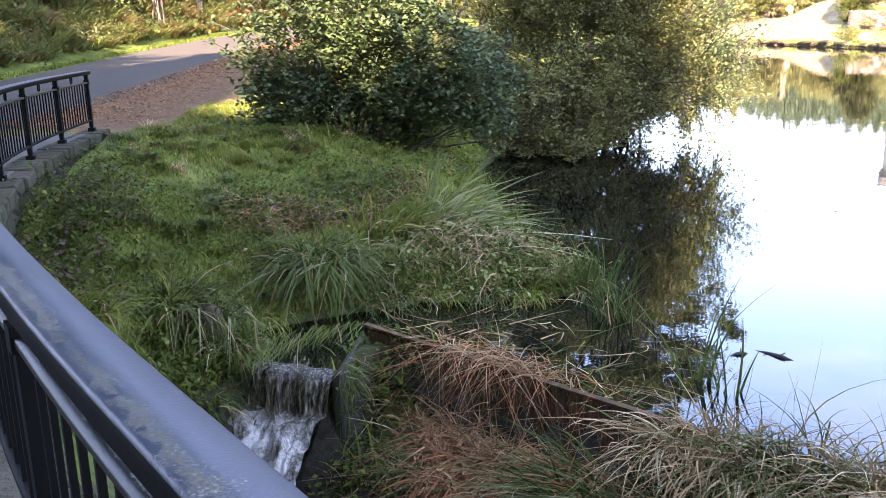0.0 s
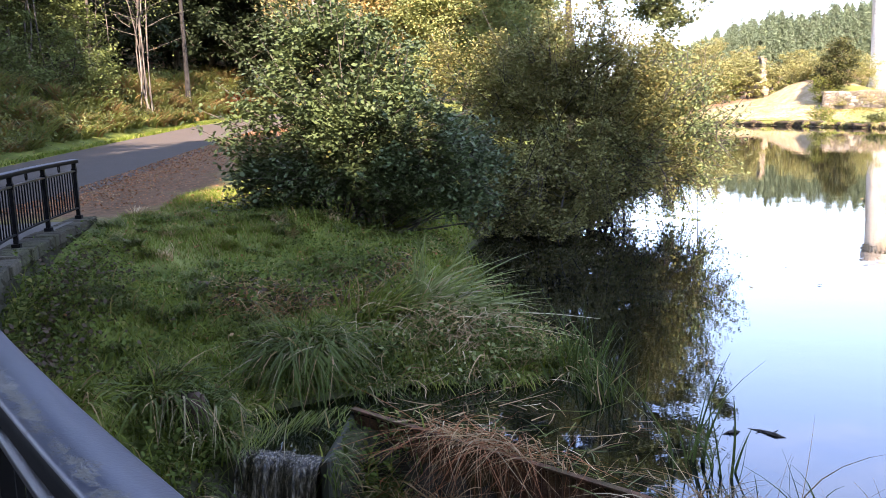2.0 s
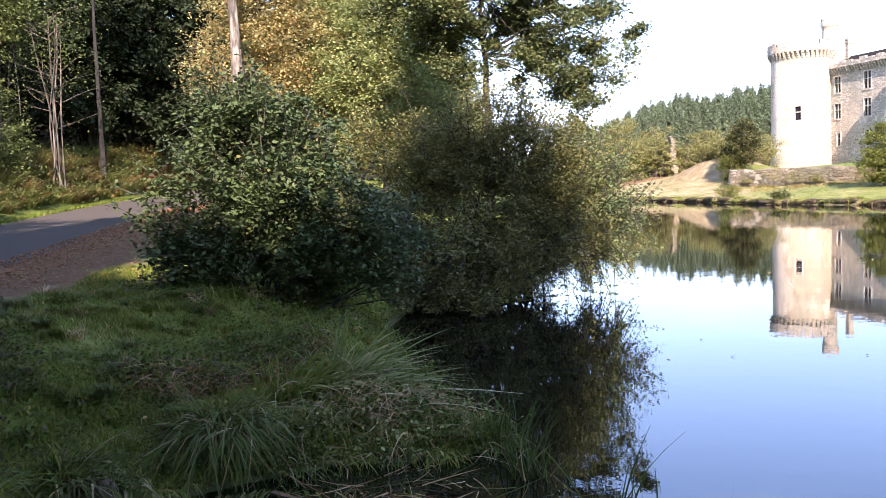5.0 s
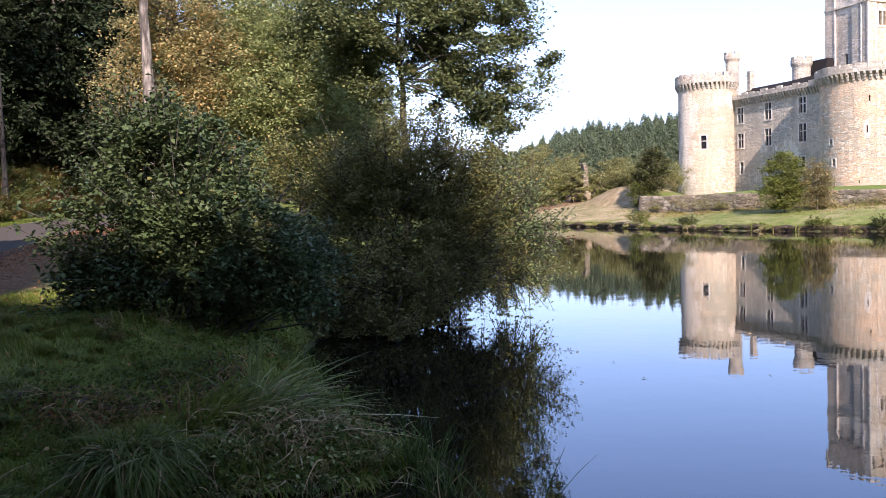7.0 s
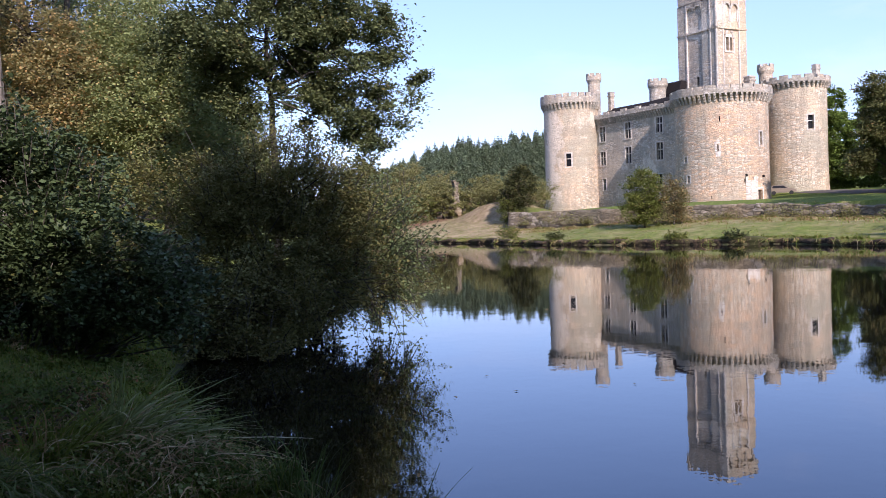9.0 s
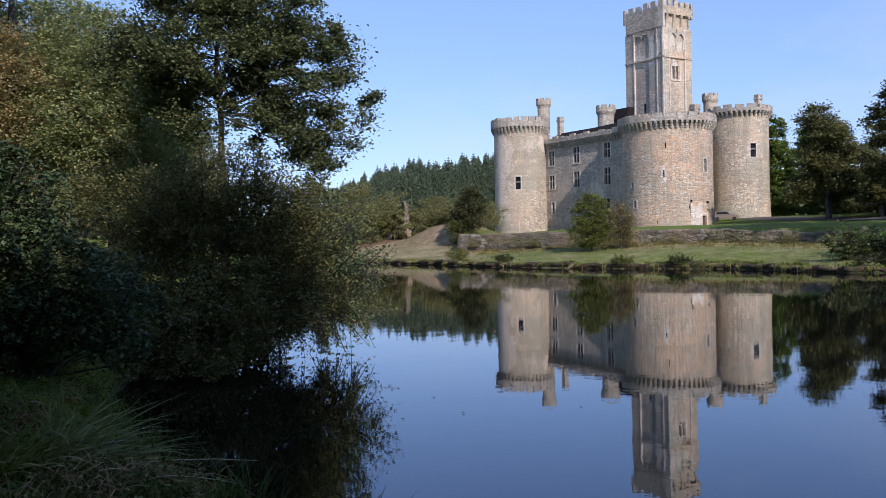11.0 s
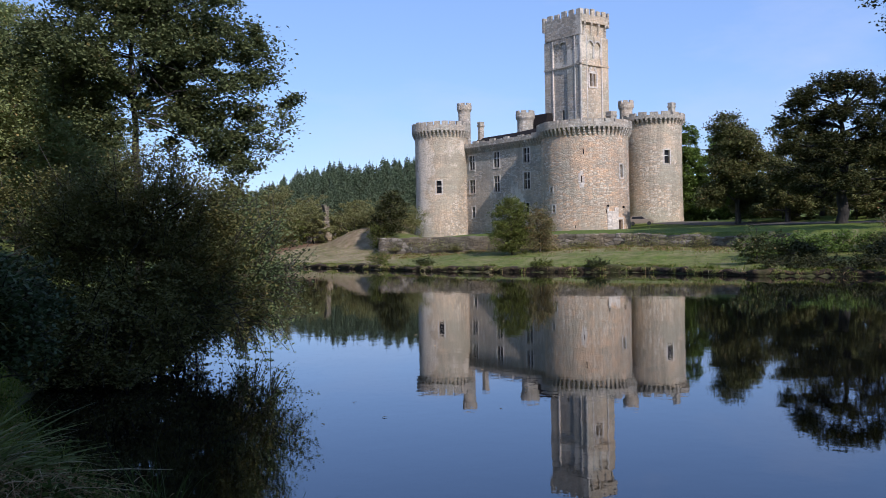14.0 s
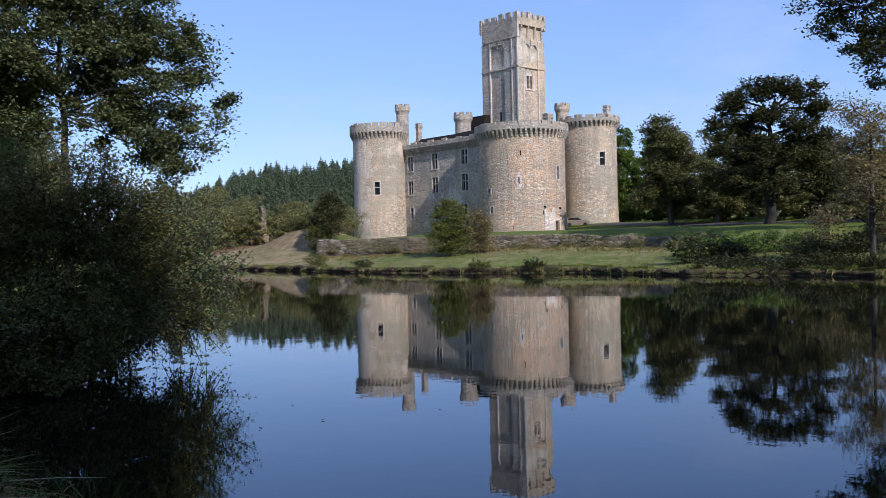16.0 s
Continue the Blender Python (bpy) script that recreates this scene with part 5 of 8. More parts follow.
# glossy bush on the bank
tree("bush", (-1.6, 19.0, 0.8), "broad dense green bush with glossy rounded leaves on the bank", "bush", [(0, 0, 0), (0, 0, 3)],
     [(-0.25, 0, 2.5, 1.55, 1.5, 1.9), (-0.9, -0.2, 1.7, 1.45, 1.4, 1.3), (0.9, -0.4, 1.8, 1.6, 1.5, 1.5), (0.3, 0, 1.2, 2.2, 1.6, 1.0), (1.8, -0.6, 1.1, 1.1, 1.1, 0.8), (-1.45, -0.3, 0.9, 0.9, 1.0, 0.7), (-0.5, 0.2, 3.7, 0.95, 0.95, 1.0), (0.5, 0, 3.4, 0.9, 0.9, 0.9), (-0.9, 0.1, 4.3, 0.5, 0.5, 0.6), (2.3, -1.1, 0.5, 0.7, 0.7, 0.4)],
     HAZEL, BARK, 58000, 0.115, 460, 0.22, 11, trunk_r=0.03, low=0.5, stems=3, shoots=420, shoot_len=0.8, hang=60)
# willow overhanging the water
tree("bush", (4.0, 24.0, 0.1), "wide dense grey willow bush overhanging the pond", "bush", [(0, 0, 0), (0, 0, 3)],
     [(-1.8, 0.3, 2.2, 1.9, 1.8, 1.9), (0.2, 0, 2.6, 2.2, 1.8, 2.1), (1.6, 0.6, 2.5, 1.7, 1.6, 1.5), (-1.2, -1.3, 1.0, 2.0, 1.4, 1.0), (0.7, -1.0, 1.5, 1.6, 1.2, 1.1), (1.2, 0.2, 4.1, 1.5, 1.3, 1.1), (2.0, 0.5, 3.4, 1.2, 1.2, 0.9),
      (-2.6, 1.5, 3.2, 1.6, 1.5, 1.8), (-2.2, -1.6, 0.6, 1.2, 1.0, 0.6), (-0.5, 1.2, 0.6, 2.2, 1.2, 0.6), (-1.0, -0.6, 0.5, 2.0, 1.2, 0.5), (-1.4, -2.2, 0.35, 1.4, 0.8, 0.4), (-0.2, 0.3, 4.3, 1.4, 1.3, 1.25), (-1.5, 0.4, 3.7, 1.3, 1.3, 1.2), (0.7, 0.3, 3.4, 1.2, 1.2, 1.2)],
     DARK_WILLOW, DARK_BARK, 130000, 0.085, 820, 0.28, 12, trunk_r=0.035, low=0.55, stems=3, shoots=520, shoot_len=0.9, hang=420)
# its sunlit outer part, hanging over the pond; the leaf colour carries the sunlight
tree("bush", (6.45, 24.5, 0.1), "airy willow hanging over the pond, in a sunlit leaf colour", "bush", [(-1.2, 0.4, 0), (-0.6, 0.2, 1.5), (0, 0, 3)],
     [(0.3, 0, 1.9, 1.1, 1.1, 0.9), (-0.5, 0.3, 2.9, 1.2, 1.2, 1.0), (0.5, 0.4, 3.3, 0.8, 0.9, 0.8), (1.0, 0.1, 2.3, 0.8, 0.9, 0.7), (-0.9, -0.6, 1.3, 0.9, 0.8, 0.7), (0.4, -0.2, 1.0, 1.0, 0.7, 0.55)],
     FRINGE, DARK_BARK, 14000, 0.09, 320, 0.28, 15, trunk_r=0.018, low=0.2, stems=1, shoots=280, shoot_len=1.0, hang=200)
# alder behind it
tree("tree", (5.35, 33.6, 0.7), "slender alder with a spreading leafy crown over the water", "tree", [(0, 0, 0), (0.05, 0, 5), (-0.15, 0, 9), (0, 0, 13)],
     [(0, 0, 9.4, 2.6, 2.4, 1.9), (3.0, -0.2, 8.4, 2.4, 1.8, 1.2), (4.1, -0.3, 7.0, 1.2, 1.2, 0.8), (-2.3, 0, 9.2, 2.0, 2.0, 1.7), (1.4, 0, 11.3, 2.4, 2.2, 1.6), (-1.2, 0.2, 12.0, 2.0, 2.0, 1.5), (3.6, 0, 10.2, 1.8, 1.6, 1.1), (1.2, -0.4, 7.3, 1.3, 1.1, 0.6), (-1.7, 0.3, 7.3, 1.2, 1.0, 0.7), (0.3, 0, 13.5, 1.8, 1.6, 1.3), (3.7, -0.4, 5.6, 0.75, 0.75, 0.9), (3.5, -0.3, 4.3, 0.55, 0.55, 0.9), (2.6, -0.2, 7.2, 1.2, 1.0, 0.8), (2.2, -0.3, 6.3, 1.2, 1.0, 0.7), (3.2, -0.3, 5.8, 0.95, 0.9, 0.7), (-0.9, -0.3, 6.6, 0.95, 0.8, 0.6)],
     ALDER, DARK_BARK, 98000, 0.15, 520, 0.31, 13, trunk_r=0.19, low=0.4, shoots=160, shoot_len=0.9, bough=0.56)
# golden and green trees beyond
for i, (x, y, s, mat, nm) in enumerate(((-3.6, 42.0, 1.0, YELLOW, "golden autumn hazel tree beside the lane"), (0.2, 44.0, 1.1, YGREEN, "yellow-green leafy tree behind the bushes"), (1.7, 41.0, 0.95, YGREEN, "yellow-green leafy tree behind the bushes"), (-1.2, 50.0, 1.25, YGREEN, "yellow-green leafy tree behind the bushes"), (3.2, 43.5, 0.85, YGREEN, "yellow-green leafy tree behind the bushes"))):
    tree("tree", (x, y, floor_at(x, y)), nm, "tree", [(0, 0, 0), (0.1, 0, 4 * s), (0, 0, 9.5 * s)],
         [(0, 0, 5.2 * s, 2.4, 2.2, 2.2), (-1.4, 0, 7 * s, 2.0, 1.8, 2.0), (1.3, 0, 7.6 * s, 2.0, 1.9, 2.2), (0, 0, 9.6 * s, 2.0, 1.8, 2.0), (0.2, -0.5, 3.2 * s, 2.2, 1.8, 1.4)],
         mat, BARK, 46000, 0.155, 460, 0.42, 20 + i, "trees beside the lane", trunk_r=0.16, low=0.4)


def bare_trunk(x, y, h, r, mat, label, seed, lean=0.0):
    """A tall straight trunk with a thin high crown."""
    return tree("tree", (x, y, floor_at(x, y)), label, "tree", [(0, 0, 0), (lean * 0.4, 0, h * 0.4), (lean, 0, h)],
                [(lean, 0, h * 0.95, 2.4, 2.2, 2.6), (lean + 1.2, 0, h * 0.8, 1.8, 1.6, 1.5), (lean - 1.3, 0.3, h * 0.85, 1.8, 1.6, 1.6)],
                ALDER, mat, 5000, 0.2, 110, 0.45, seed, "tall trunks", trunk_r=r, low=0.3)


bare_trunk(-4.5, 39.2, 17, 0.34, PALE_BARK, "tall tree with a pale sunlit trunk", 31)
bare_trunk(-3.95, 43.5, 18, 0.38, PALE_BARK, "tall tree with a pale sunlit trunk", 32)
bare_trunk(-2.5, 45.5, 18, 0.3, BARK, "tall tree with a brown trunk", 33, 0.5)


def spruce_mesh(h, seed, needles=8000, wide=1.0, mat=None, size=0.42, low=0.12):
    """Whorls of drooping boughs with needle sprays, pointed at the top."""
    rng = np.random.default_rng(seed)
    paths = [[(np.array([0, 0, h * k]), 0.2 * (1 - k) + 0.02) for k in np.linspace(0, 1, 8)]]
    cs, ws = [], []
    z = h * low
    while z < h * 0.985:
        ln = ((h - z) * 0.235 + 0.06) * wide * rng.uniform(0.8, 1.12)
        for a in rng.uniform(0, 6.28, 7):
            k = np.linspace(0.1, 1, 12)
            r = ln * rng.uniform(0.7, 1.15)
            pts = np.stack([np.cos(a) * k * r, np.sin(a) * k * r, z + 0.25 * r * k - 0.55 * r * k ** 2], 1)
            paths.append([(pts[0], 0.03), (pts[6], 0.02), (pts[11], 0.008)])
            cs.append(pts)
            ws.append(np.full(12, r + 0.12))
        z += h * 0.038
    cs, ws = np.concatenate(cs), np.concatenate(ws)
    pick = rng.choice(len(cs), needles, p=ws / ws.sum())
    slim = np.clip(ws[pick] / 1.5, 0.25, 1.0)
    c = cs[pick] + rng.normal(size=(needles, 3)) * np.array([0.2, 0.2, 0.13]) * slim[:, None]
    c = np.concatenate([c, np.stack([np.zeros(14), np.zeros(14), np.linspace(h * 0.93, h * 1.02, 14)], 1) + rng.normal(size=(14, 3)) * 0.05])
    lv, lq = leaf_arrays(c, size * np.concatenate([0.45 + 0.55 * slim, np.full(14, 0.45)]), rng, 0.7, 0.5)
    tv, tq = tube_arrays(paths, 5)
    return mesh_np("trunk", tv, tq, BARK, True), mesh_np("crown", lv, lq, mat or SPRUCE)


def spruce(base, mesh_pair, scale, turn, group, label="dark green spruce at the edge of the wood"):
    ob = thing("spruce_tree", pose(*base, 0, 0, turn) @ Matrix.Diagonal((scale, scale, scale, 1)), label, "tree", group)
    part("trunk", mesh_pair[0], parent=ob)
    part("crown", mesh_pair[1], parent=ob)
    return ob


SPRUCES = [spruce_mesh(17, 41, 15000, size=0.27), spruce_mesh(19, 42, 15000, size=0.27)]
rng = random.Random(5)
for x, y in ((-8.5, 66), (-15.5, 69), (-10.5, 74), (-13.5, 82), (-9.0, 70), (-13, 67), (-12, 72), (-17, 66), (-20, 75), (-24, 70), (-16, 80), (-8, 72), (-27, 62), (-30, 72), (-34, 64), (-22, 60), (-38, 58), (-42, 66), (-11.5, 90), (-22, 88), (-32, 84),
             (-5, 88), (-18.5, 66), (-33, 52), (-45, 54), (-25, 55), (-29, 57), (-37, 74), (-26, 79), (-43, 78), (-19, 96), (-28, 98), (-38, 92), (-14, 100), (-48, 68), (-40, 48), (-47, 44), (-36, 42)):
    spruce((x + rng.uniform(-1, 1), y + rng.uniform(-1, 1), floor_at(x, y) - 0.2), SPRUCES[rng.randrange(2)], rng.uniform(1.25, 1.65), rng.uniform(0, 360), "wood beside the lane")

# broadleaf trees along the wood's edge
WOODS = []
for i in range(2):
    WOODS.append(tree("tree", (-18.5 - 7 * i, 50 - 3 * i, floor_at(-18.5 - 7 * i, 50 - 3 * i)), "slim broadleaf tree at the edge of the wood", "tree", [(0, 0, 0), (0.3, 0, 6), (0.1, 0, 13)],
                      [(0, 0, 10, 2.2, 2.0, 2.6), (1.3, 0, 7.6, 1.6, 1.5, 1.6), (-1.4, 0.2, 6.4, 1.5, 1.4, 1.5), (0.3, 0, 13, 1.8, 1.6, 1.8), (-0.4, -0.6, 4.0, 1.3, 1.1, 1.1)],
                      WOODLEAF, GREY_BARK if i else BARK, 16000, 0.2, 220, 0.4, 51 + i, "wood beside the lane", trunk_r=0.11, low=0.35))
for i, (x, y) in enumerate(((-27, 40), (-21, 46), (-22.5, 51), (-25, 42), (-29, 45), (-23.5, 54), (-28, 51), (-31, 38), (-24, 47))):
    copy_thing(WOODS[i % 2], pose(x, y, floor_at(x, y), 0, 0, 67 * i))

# four unseen copies left of the view, added to cast dappled shade
for i, (x, y, s) in enumerate(((-20.0, 30.5, 1.1), (-23.5, 36.0, 1.1), (-14.6, 20.5, 0.9), (-19.0, 25.0, 1.1))):
    copy_thing(WOODS[i % 2], pose(x, y, floor_at(x, y), 0, 0, 81 * i) @ Matrix.Diagonal((1.25, 1.25, s, 1)))

for i, (x, y, w, h) in enumerate(((-18.0, 46.5, 2.0, 3.6), (-20.5, 43.5, 2.0, 3.4), (-23.0, 42.0, 2.0, 4.0), (-22.0, 49.0, 2.4, 4.6), (-19.5, 50.5, 2.2, 4.4), (-26.0, 47.0, 2.4, 4.8))):
    tree("shrub", (x, y, floor_at(x, y)), "green shrub of the undergrowth at the wood's edge", "shrub", [(0, 0, 0), (0, 0, h)], [(0, 0, h * 0.5, w, w * 0.9, h * 0.5), (w * 0.5, 0, h * 0.3, w * 0.7, w * 0.7, h * 0.35), (-w * 0.3, 0, h * 0.85, w * 0.5, w * 0.5, h * 0.3)],
         WOODLEAF, GREY_BARK, 5000, 0.15, 120, 0.3, 260 + i, "undergrowth of the wood", trunk_r=0.03, low=0.35, stems=2, shoots=40, shoot_len=0.8)
bare_trunk(-14.9, 56.5, 17, 0.17, OAK_BARK, "tall tree with a brown trunk", 34)
bare_trunk(-11.0, 76.5, 18, 0.24, OAK_BARK, "tall tree with a brown trunk", 35, 0.3)
bare_trunk(-21.5, 53.0, 16, 0.2, OAK_BARK, "tall tree with a brown trunk", 36, -0.3)


def build_stems():
    """Clusters of thin pale stems on the bank."""
    rng = np.random.default_rng(61)
    for x, y, n in ((-15.7, 50.5, 7), (-18.5, 52.0, 3), (-20.5, 47.5, 3), (-23.0, 45.0, 3)):
        ob = thing("sapling", Matrix.Translation((x, y, floor_at(x, y))), "clump of thin pale leaning stems at the wood's edge", "sapling", "saplings on the bank")
        paths = []
        for _ in range(n):
            lean = rng.normal(size=2) * 0.45
            base = rng.normal(size=2) * 0.35
            wob = rng.normal(size=2) * 0.25
            paths.append([((base[0] + lean[0] * k + wob[0] * math.sin(5 * k), base[1] + lean[1] * k + wob[1] * math.sin(4 * k), 9.5 * k), 0.052 * rng.uniform(0.6, 1.3) * (1 - 0.7 * k)) for k in np.linspace(0, 1, 9)])
            for k in rng.uniform(0.35, 0.95, 6):
                p = np.array((base[0] + lean[0] * k, base[1] + lean[1] * k, 9.5 * k))
                paths.append(limb(p, p + np.array([rng.normal() * 1.3, rng.normal(), 0.9]), 0.02, 0.006, rng, 0.1, 4))
        v, q = tube_arrays(paths, 6)
        tagged(part("stem", mesh_np("stem", v, q, STEM_BARK, True), parent=ob), "thin pale stems", kind="stuff")
        c = rng.normal(size=(1500, 3)) * np.array([1.2, 1.0, 1.8]) + np.array([0, 0, 8.0])
        v, q = leaf_arrays(c, 0.14, rng)
        part("leaves", mesh_np("leaves", v, q, WOODLEAF), parent=ob)


build_stems()


def build_ferns():
    """Bracken and brambles on the bank beyond the lane, in mounds."""
    rng = np.random.default_rng(71)
    n = 1050
    y = rng.uniform(22, 80, n)
    x = road_mid(y) - 4.0 - rng.random(n) ** 1.5 * 8
    x[-26:], y[-26:] = rng.normal(-12.6, 0.7, 26), rng.normal(61.5, 1.2, 26)
    lump = noise_xy(x, y, 0.45) + 0.5 * noise_xy(x + 7, y, 1.1)
    lump[-26:] = 0.4
    red = np.arange(n) >= n - 26
    ok = lump > -0.45
    red = red[ok]
    x, y, lump = x[ok], y[ok], lump[ok]
    z = land(x, y)
    V, F, M, base = [], [], [], 0
    for i in range(len(x)):
        k = 40
        a = rng.uniform(0, 6.28, k)
        out = np.stack([np.cos(a), np.sin(a)], 1)
        feet = np.tile([x[i], y[i], z[i]], (k, 1)) + np.concatenate([out * rng.uniform(0, 0.3, k)[:, None], np.zeros((k, 1))], 1)
        tall = np.clip(1.2 + 0.9 * lump[i], 0.5, 2.1)
        v, q = blade_arrays(feet, rng.uniform(0.5, 1.15, k) * tall, out, 0.13, rng, 0.8, 4, 0.5)
        V.append(v)
        F.append(q + base)
        M.append(np.full(len(q), 2 if red[i] else int(rng.random() < 0.24 + 0.3 * (noise_xy(np.array([x[i]]), np.array([y[i]]), 0.7)[0] > 0.2))))
        base += len(v)
    me = mesh_np("bracken", np.concatenate(V), np.concatenate(F), [FERN, RUSTY, DEADFERN], index=np.concatenate(M))
    tagged(new("bracken", me), "green and rusty bracken covering the roadside bank", "bracken", kind="stuff")
    c = np.stack([x, y, z], 1)[rng.integers(0, len(x), 40000)] + rng.normal(size=(40000, 3)) * np.array([0.5, 0.5, 0.3]) + np.array([0, 0, 0.5])
    v, q = leaf_arrays(c, 0.11, rng)
    tagged(new("bramble", mesh_np("bramble", v, q, ALDER)), "dark brambles among the bracken", "bramble", kind="stuff")


def build_verge():
    """A narrow strip of mown grass between the lane and the bracken."""
    rng = np.random.default_rng(73)
    n = 26000
    y = 18 + rng.random(n) ** 1.3 * 52
    x = road_mid(y) - 2.85 - rng.random(n) * (1.0 + 0.25 * np.sin(y * 0.9))
    a = rng.uniform(0, 6.28, n)
    v, q = blade_arrays(np.stack([x, y, np.maximum(land(x, y), road_z(y) - 0.02)], 1), rng.uniform(0.07, 0.2, n), np.stack([np.cos(a), np.sin(a)], 1), 0.03, rng, 0.8, 2)
    tagged(new("verge_grass", mesh_np("verge_grass", v, q, [SWARD, CLOVER], index=np.repeat((rng.random(n) < 0.25).astype(int), 2))), "bright green grass verge along the lane", "grass", kind="stuff")


build_verge()
RUSTY = leaf_material("rusty_fronds", (0.08, 0.05, 0.022), (0.30, 0.20, 0.085), (0.14, 0.13, 0.035), 0.25, 0.7, 0.35)
build_ferns()


def on_lawn(x, y):
    line = np.array(sorted([(b, a) for a, b in RAIL]))
    return (pond_dist(x, y) > 0.1) & (land(x, y) > 0.02) & (x > np.interp(y, line[:, 0], line[:, 1]) + 0.45)


def build_lawn():
    """Rough grass on the near bank: a short sward, coarser tufts, broad-leaved weeds and fallen leaves."""
    rng = np.random.default_rng(81)
    n = 150000
    y = 6.5 + rng.random(n) ** 1.2 * 16
    x = rng.uniform(-6.2, 2.0, n)
    ok = on_lawn(x, y)
    x, y = x[ok], y[ok]
    z = land(x, y)
    a = rng.uniform(0, 6.28, len(x))
    lump = noise_xy(x, y, 1.1) + 0.8 * noise_xy(x + 3, y, 3.1) + 0.6 * noise_xy(y, x - 5, 5.3)
    h = rng.uniform(0.04, 0.13, len(x)) * np.clip(1 + 0.55 * lump, 0.35, 2.4)
    v, q = blade_arrays(np.stack([x, y, z - 0.01], 1), h, np.stack([np.cos(a), np.sin(a)], 1), 0.013, rng, 0.9, 2)
    kind = (noise_xy(x * 1.3 + 2, y * 1.1, 2.0) + 0.5 * noise_xy(y, x, 6.0) + rng.normal(0, 0.3, len(x)) > 0.15).astype(int)
    kind = np.where(rng.random(len(x)) < 0.05, 2, kind)
    tagged(new("grass", mesh_np("grass", v, q, [BLADE, SWARD, STRAW], index=np.repeat(kind, 2))), "short green grass on the bank", "grass", kind="stuff")
    # coarser tufts, bending every way
    n = 620
    tx, ty = rng.uniform(-6.0, 1.6, n), 7.0 + rng.random(n) * 11
    ok = on_lawn(tx, ty) & (noise_xy(tx, ty, 0.9) + rng.normal(0, 0.4, n) > -0.1)
    tx, ty = tx[ok], ty[ok]
    k = rng.integers(0, len(tx), 26000)
    lean = rng.uniform(0, 6.28, len(tx))[k] + rng.normal(0, 0.9, len(k))
    size = rng.uniform(0.12, 0.34, len(tx))[k]
    px, py = tx[k] + rng.normal(0, 0.06, len(k)), ty[k] + rng.normal(0, 0.06, len(k))
    v, q = blade_arrays(np.stack([px, py, land(px, py) - 0.01], 1), size * rng.uniform(0.5, 1.2, len(k)), np.stack([np.cos(lean), np.sin(lean)], 1), 0.014, rng, 0.95, 4, 0.45)
    tone = rng.choice(3, len(tx), p=(0.5, 0.42, 0.08))[k]
    tagged(new("grass_tufts", mesh_np("grass_tufts", v, q, [BLADE, SEDGE, STRAW], index=np.repeat(tone, 4))), "coarse bending grass tufts on the bank", "grass", kind="stuff")
    # broad-leaved weeds in patches
    n = 900
    tx, ty = rng.uniform(-6.0, 1.8, n), 7.0 + rng.random(n) * 11.5
    ok = on_lawn(tx, ty) & (noise_xy(tx + 4, ty + 9, 0.7) + 0.4 * noise_xy(tx, ty, 2.3) > 0.12)
    tx, ty = tx[ok], ty[ok]
    k = rng.integers(0, len(tx), 8500)
    c = np.stack([tx[k] + rng.normal(0, 0.13, len(k)), ty[k] + rng.normal(0, 0.13, len(k)), np.zeros(len(k))], 1)
    c[:, 2] = land(c[:, 0], c[:, 1]) + rng.uniform(0.02, 0.2, len(k)) * (0.6 + 0.8 * rng.random(len(tx))[k])
    v, q = leaf_arrays(c, 0.048, rng, 1.2, 0.75)
    tagged(new("weeds", mesh_np("weeds", v, q, [NETTLE, CLOVER], index=rng.integers(0, 2, len(tx))[k])), "low broad-leaved weeds and clover in the grass", "weeds", kind="stuff")
    # fallen leaves
    n = 1500
    c = np.stack([rng.uniform(-6.2, 1.6, n), 7.5 + rng.random(n) ** 0.6 * 13, np.zeros(n)], 1)
    c = c[on_lawn(c[:, 0], c[:, 1])]
    c[:, 2] = land(c[:, 0], c[:, 1]) + rng.uniform(0.03, 0.11, len(c))
    m = 9000
    y = 17 + rng.random(m) * 28
    x = road_mid(y) + 2.4 + np.abs(rng.normal(0, 1.3, m))
    c = np.concatenate([c, np.stack([x, y, np.maximum(land(x, y), road_z(y) + 0.02) + 0.03], 1)])
    v, q = leaf_arrays(c, 0.058, rng, 1.4, 0.7)
    tagged(new("fallen_leaves", mesh_np("fallen_leaves", v, q, BRACKEN)), "brown fallen leaves on the grass and the lane's edge", "fallen leaves", kind="stuff")


build_lawn()


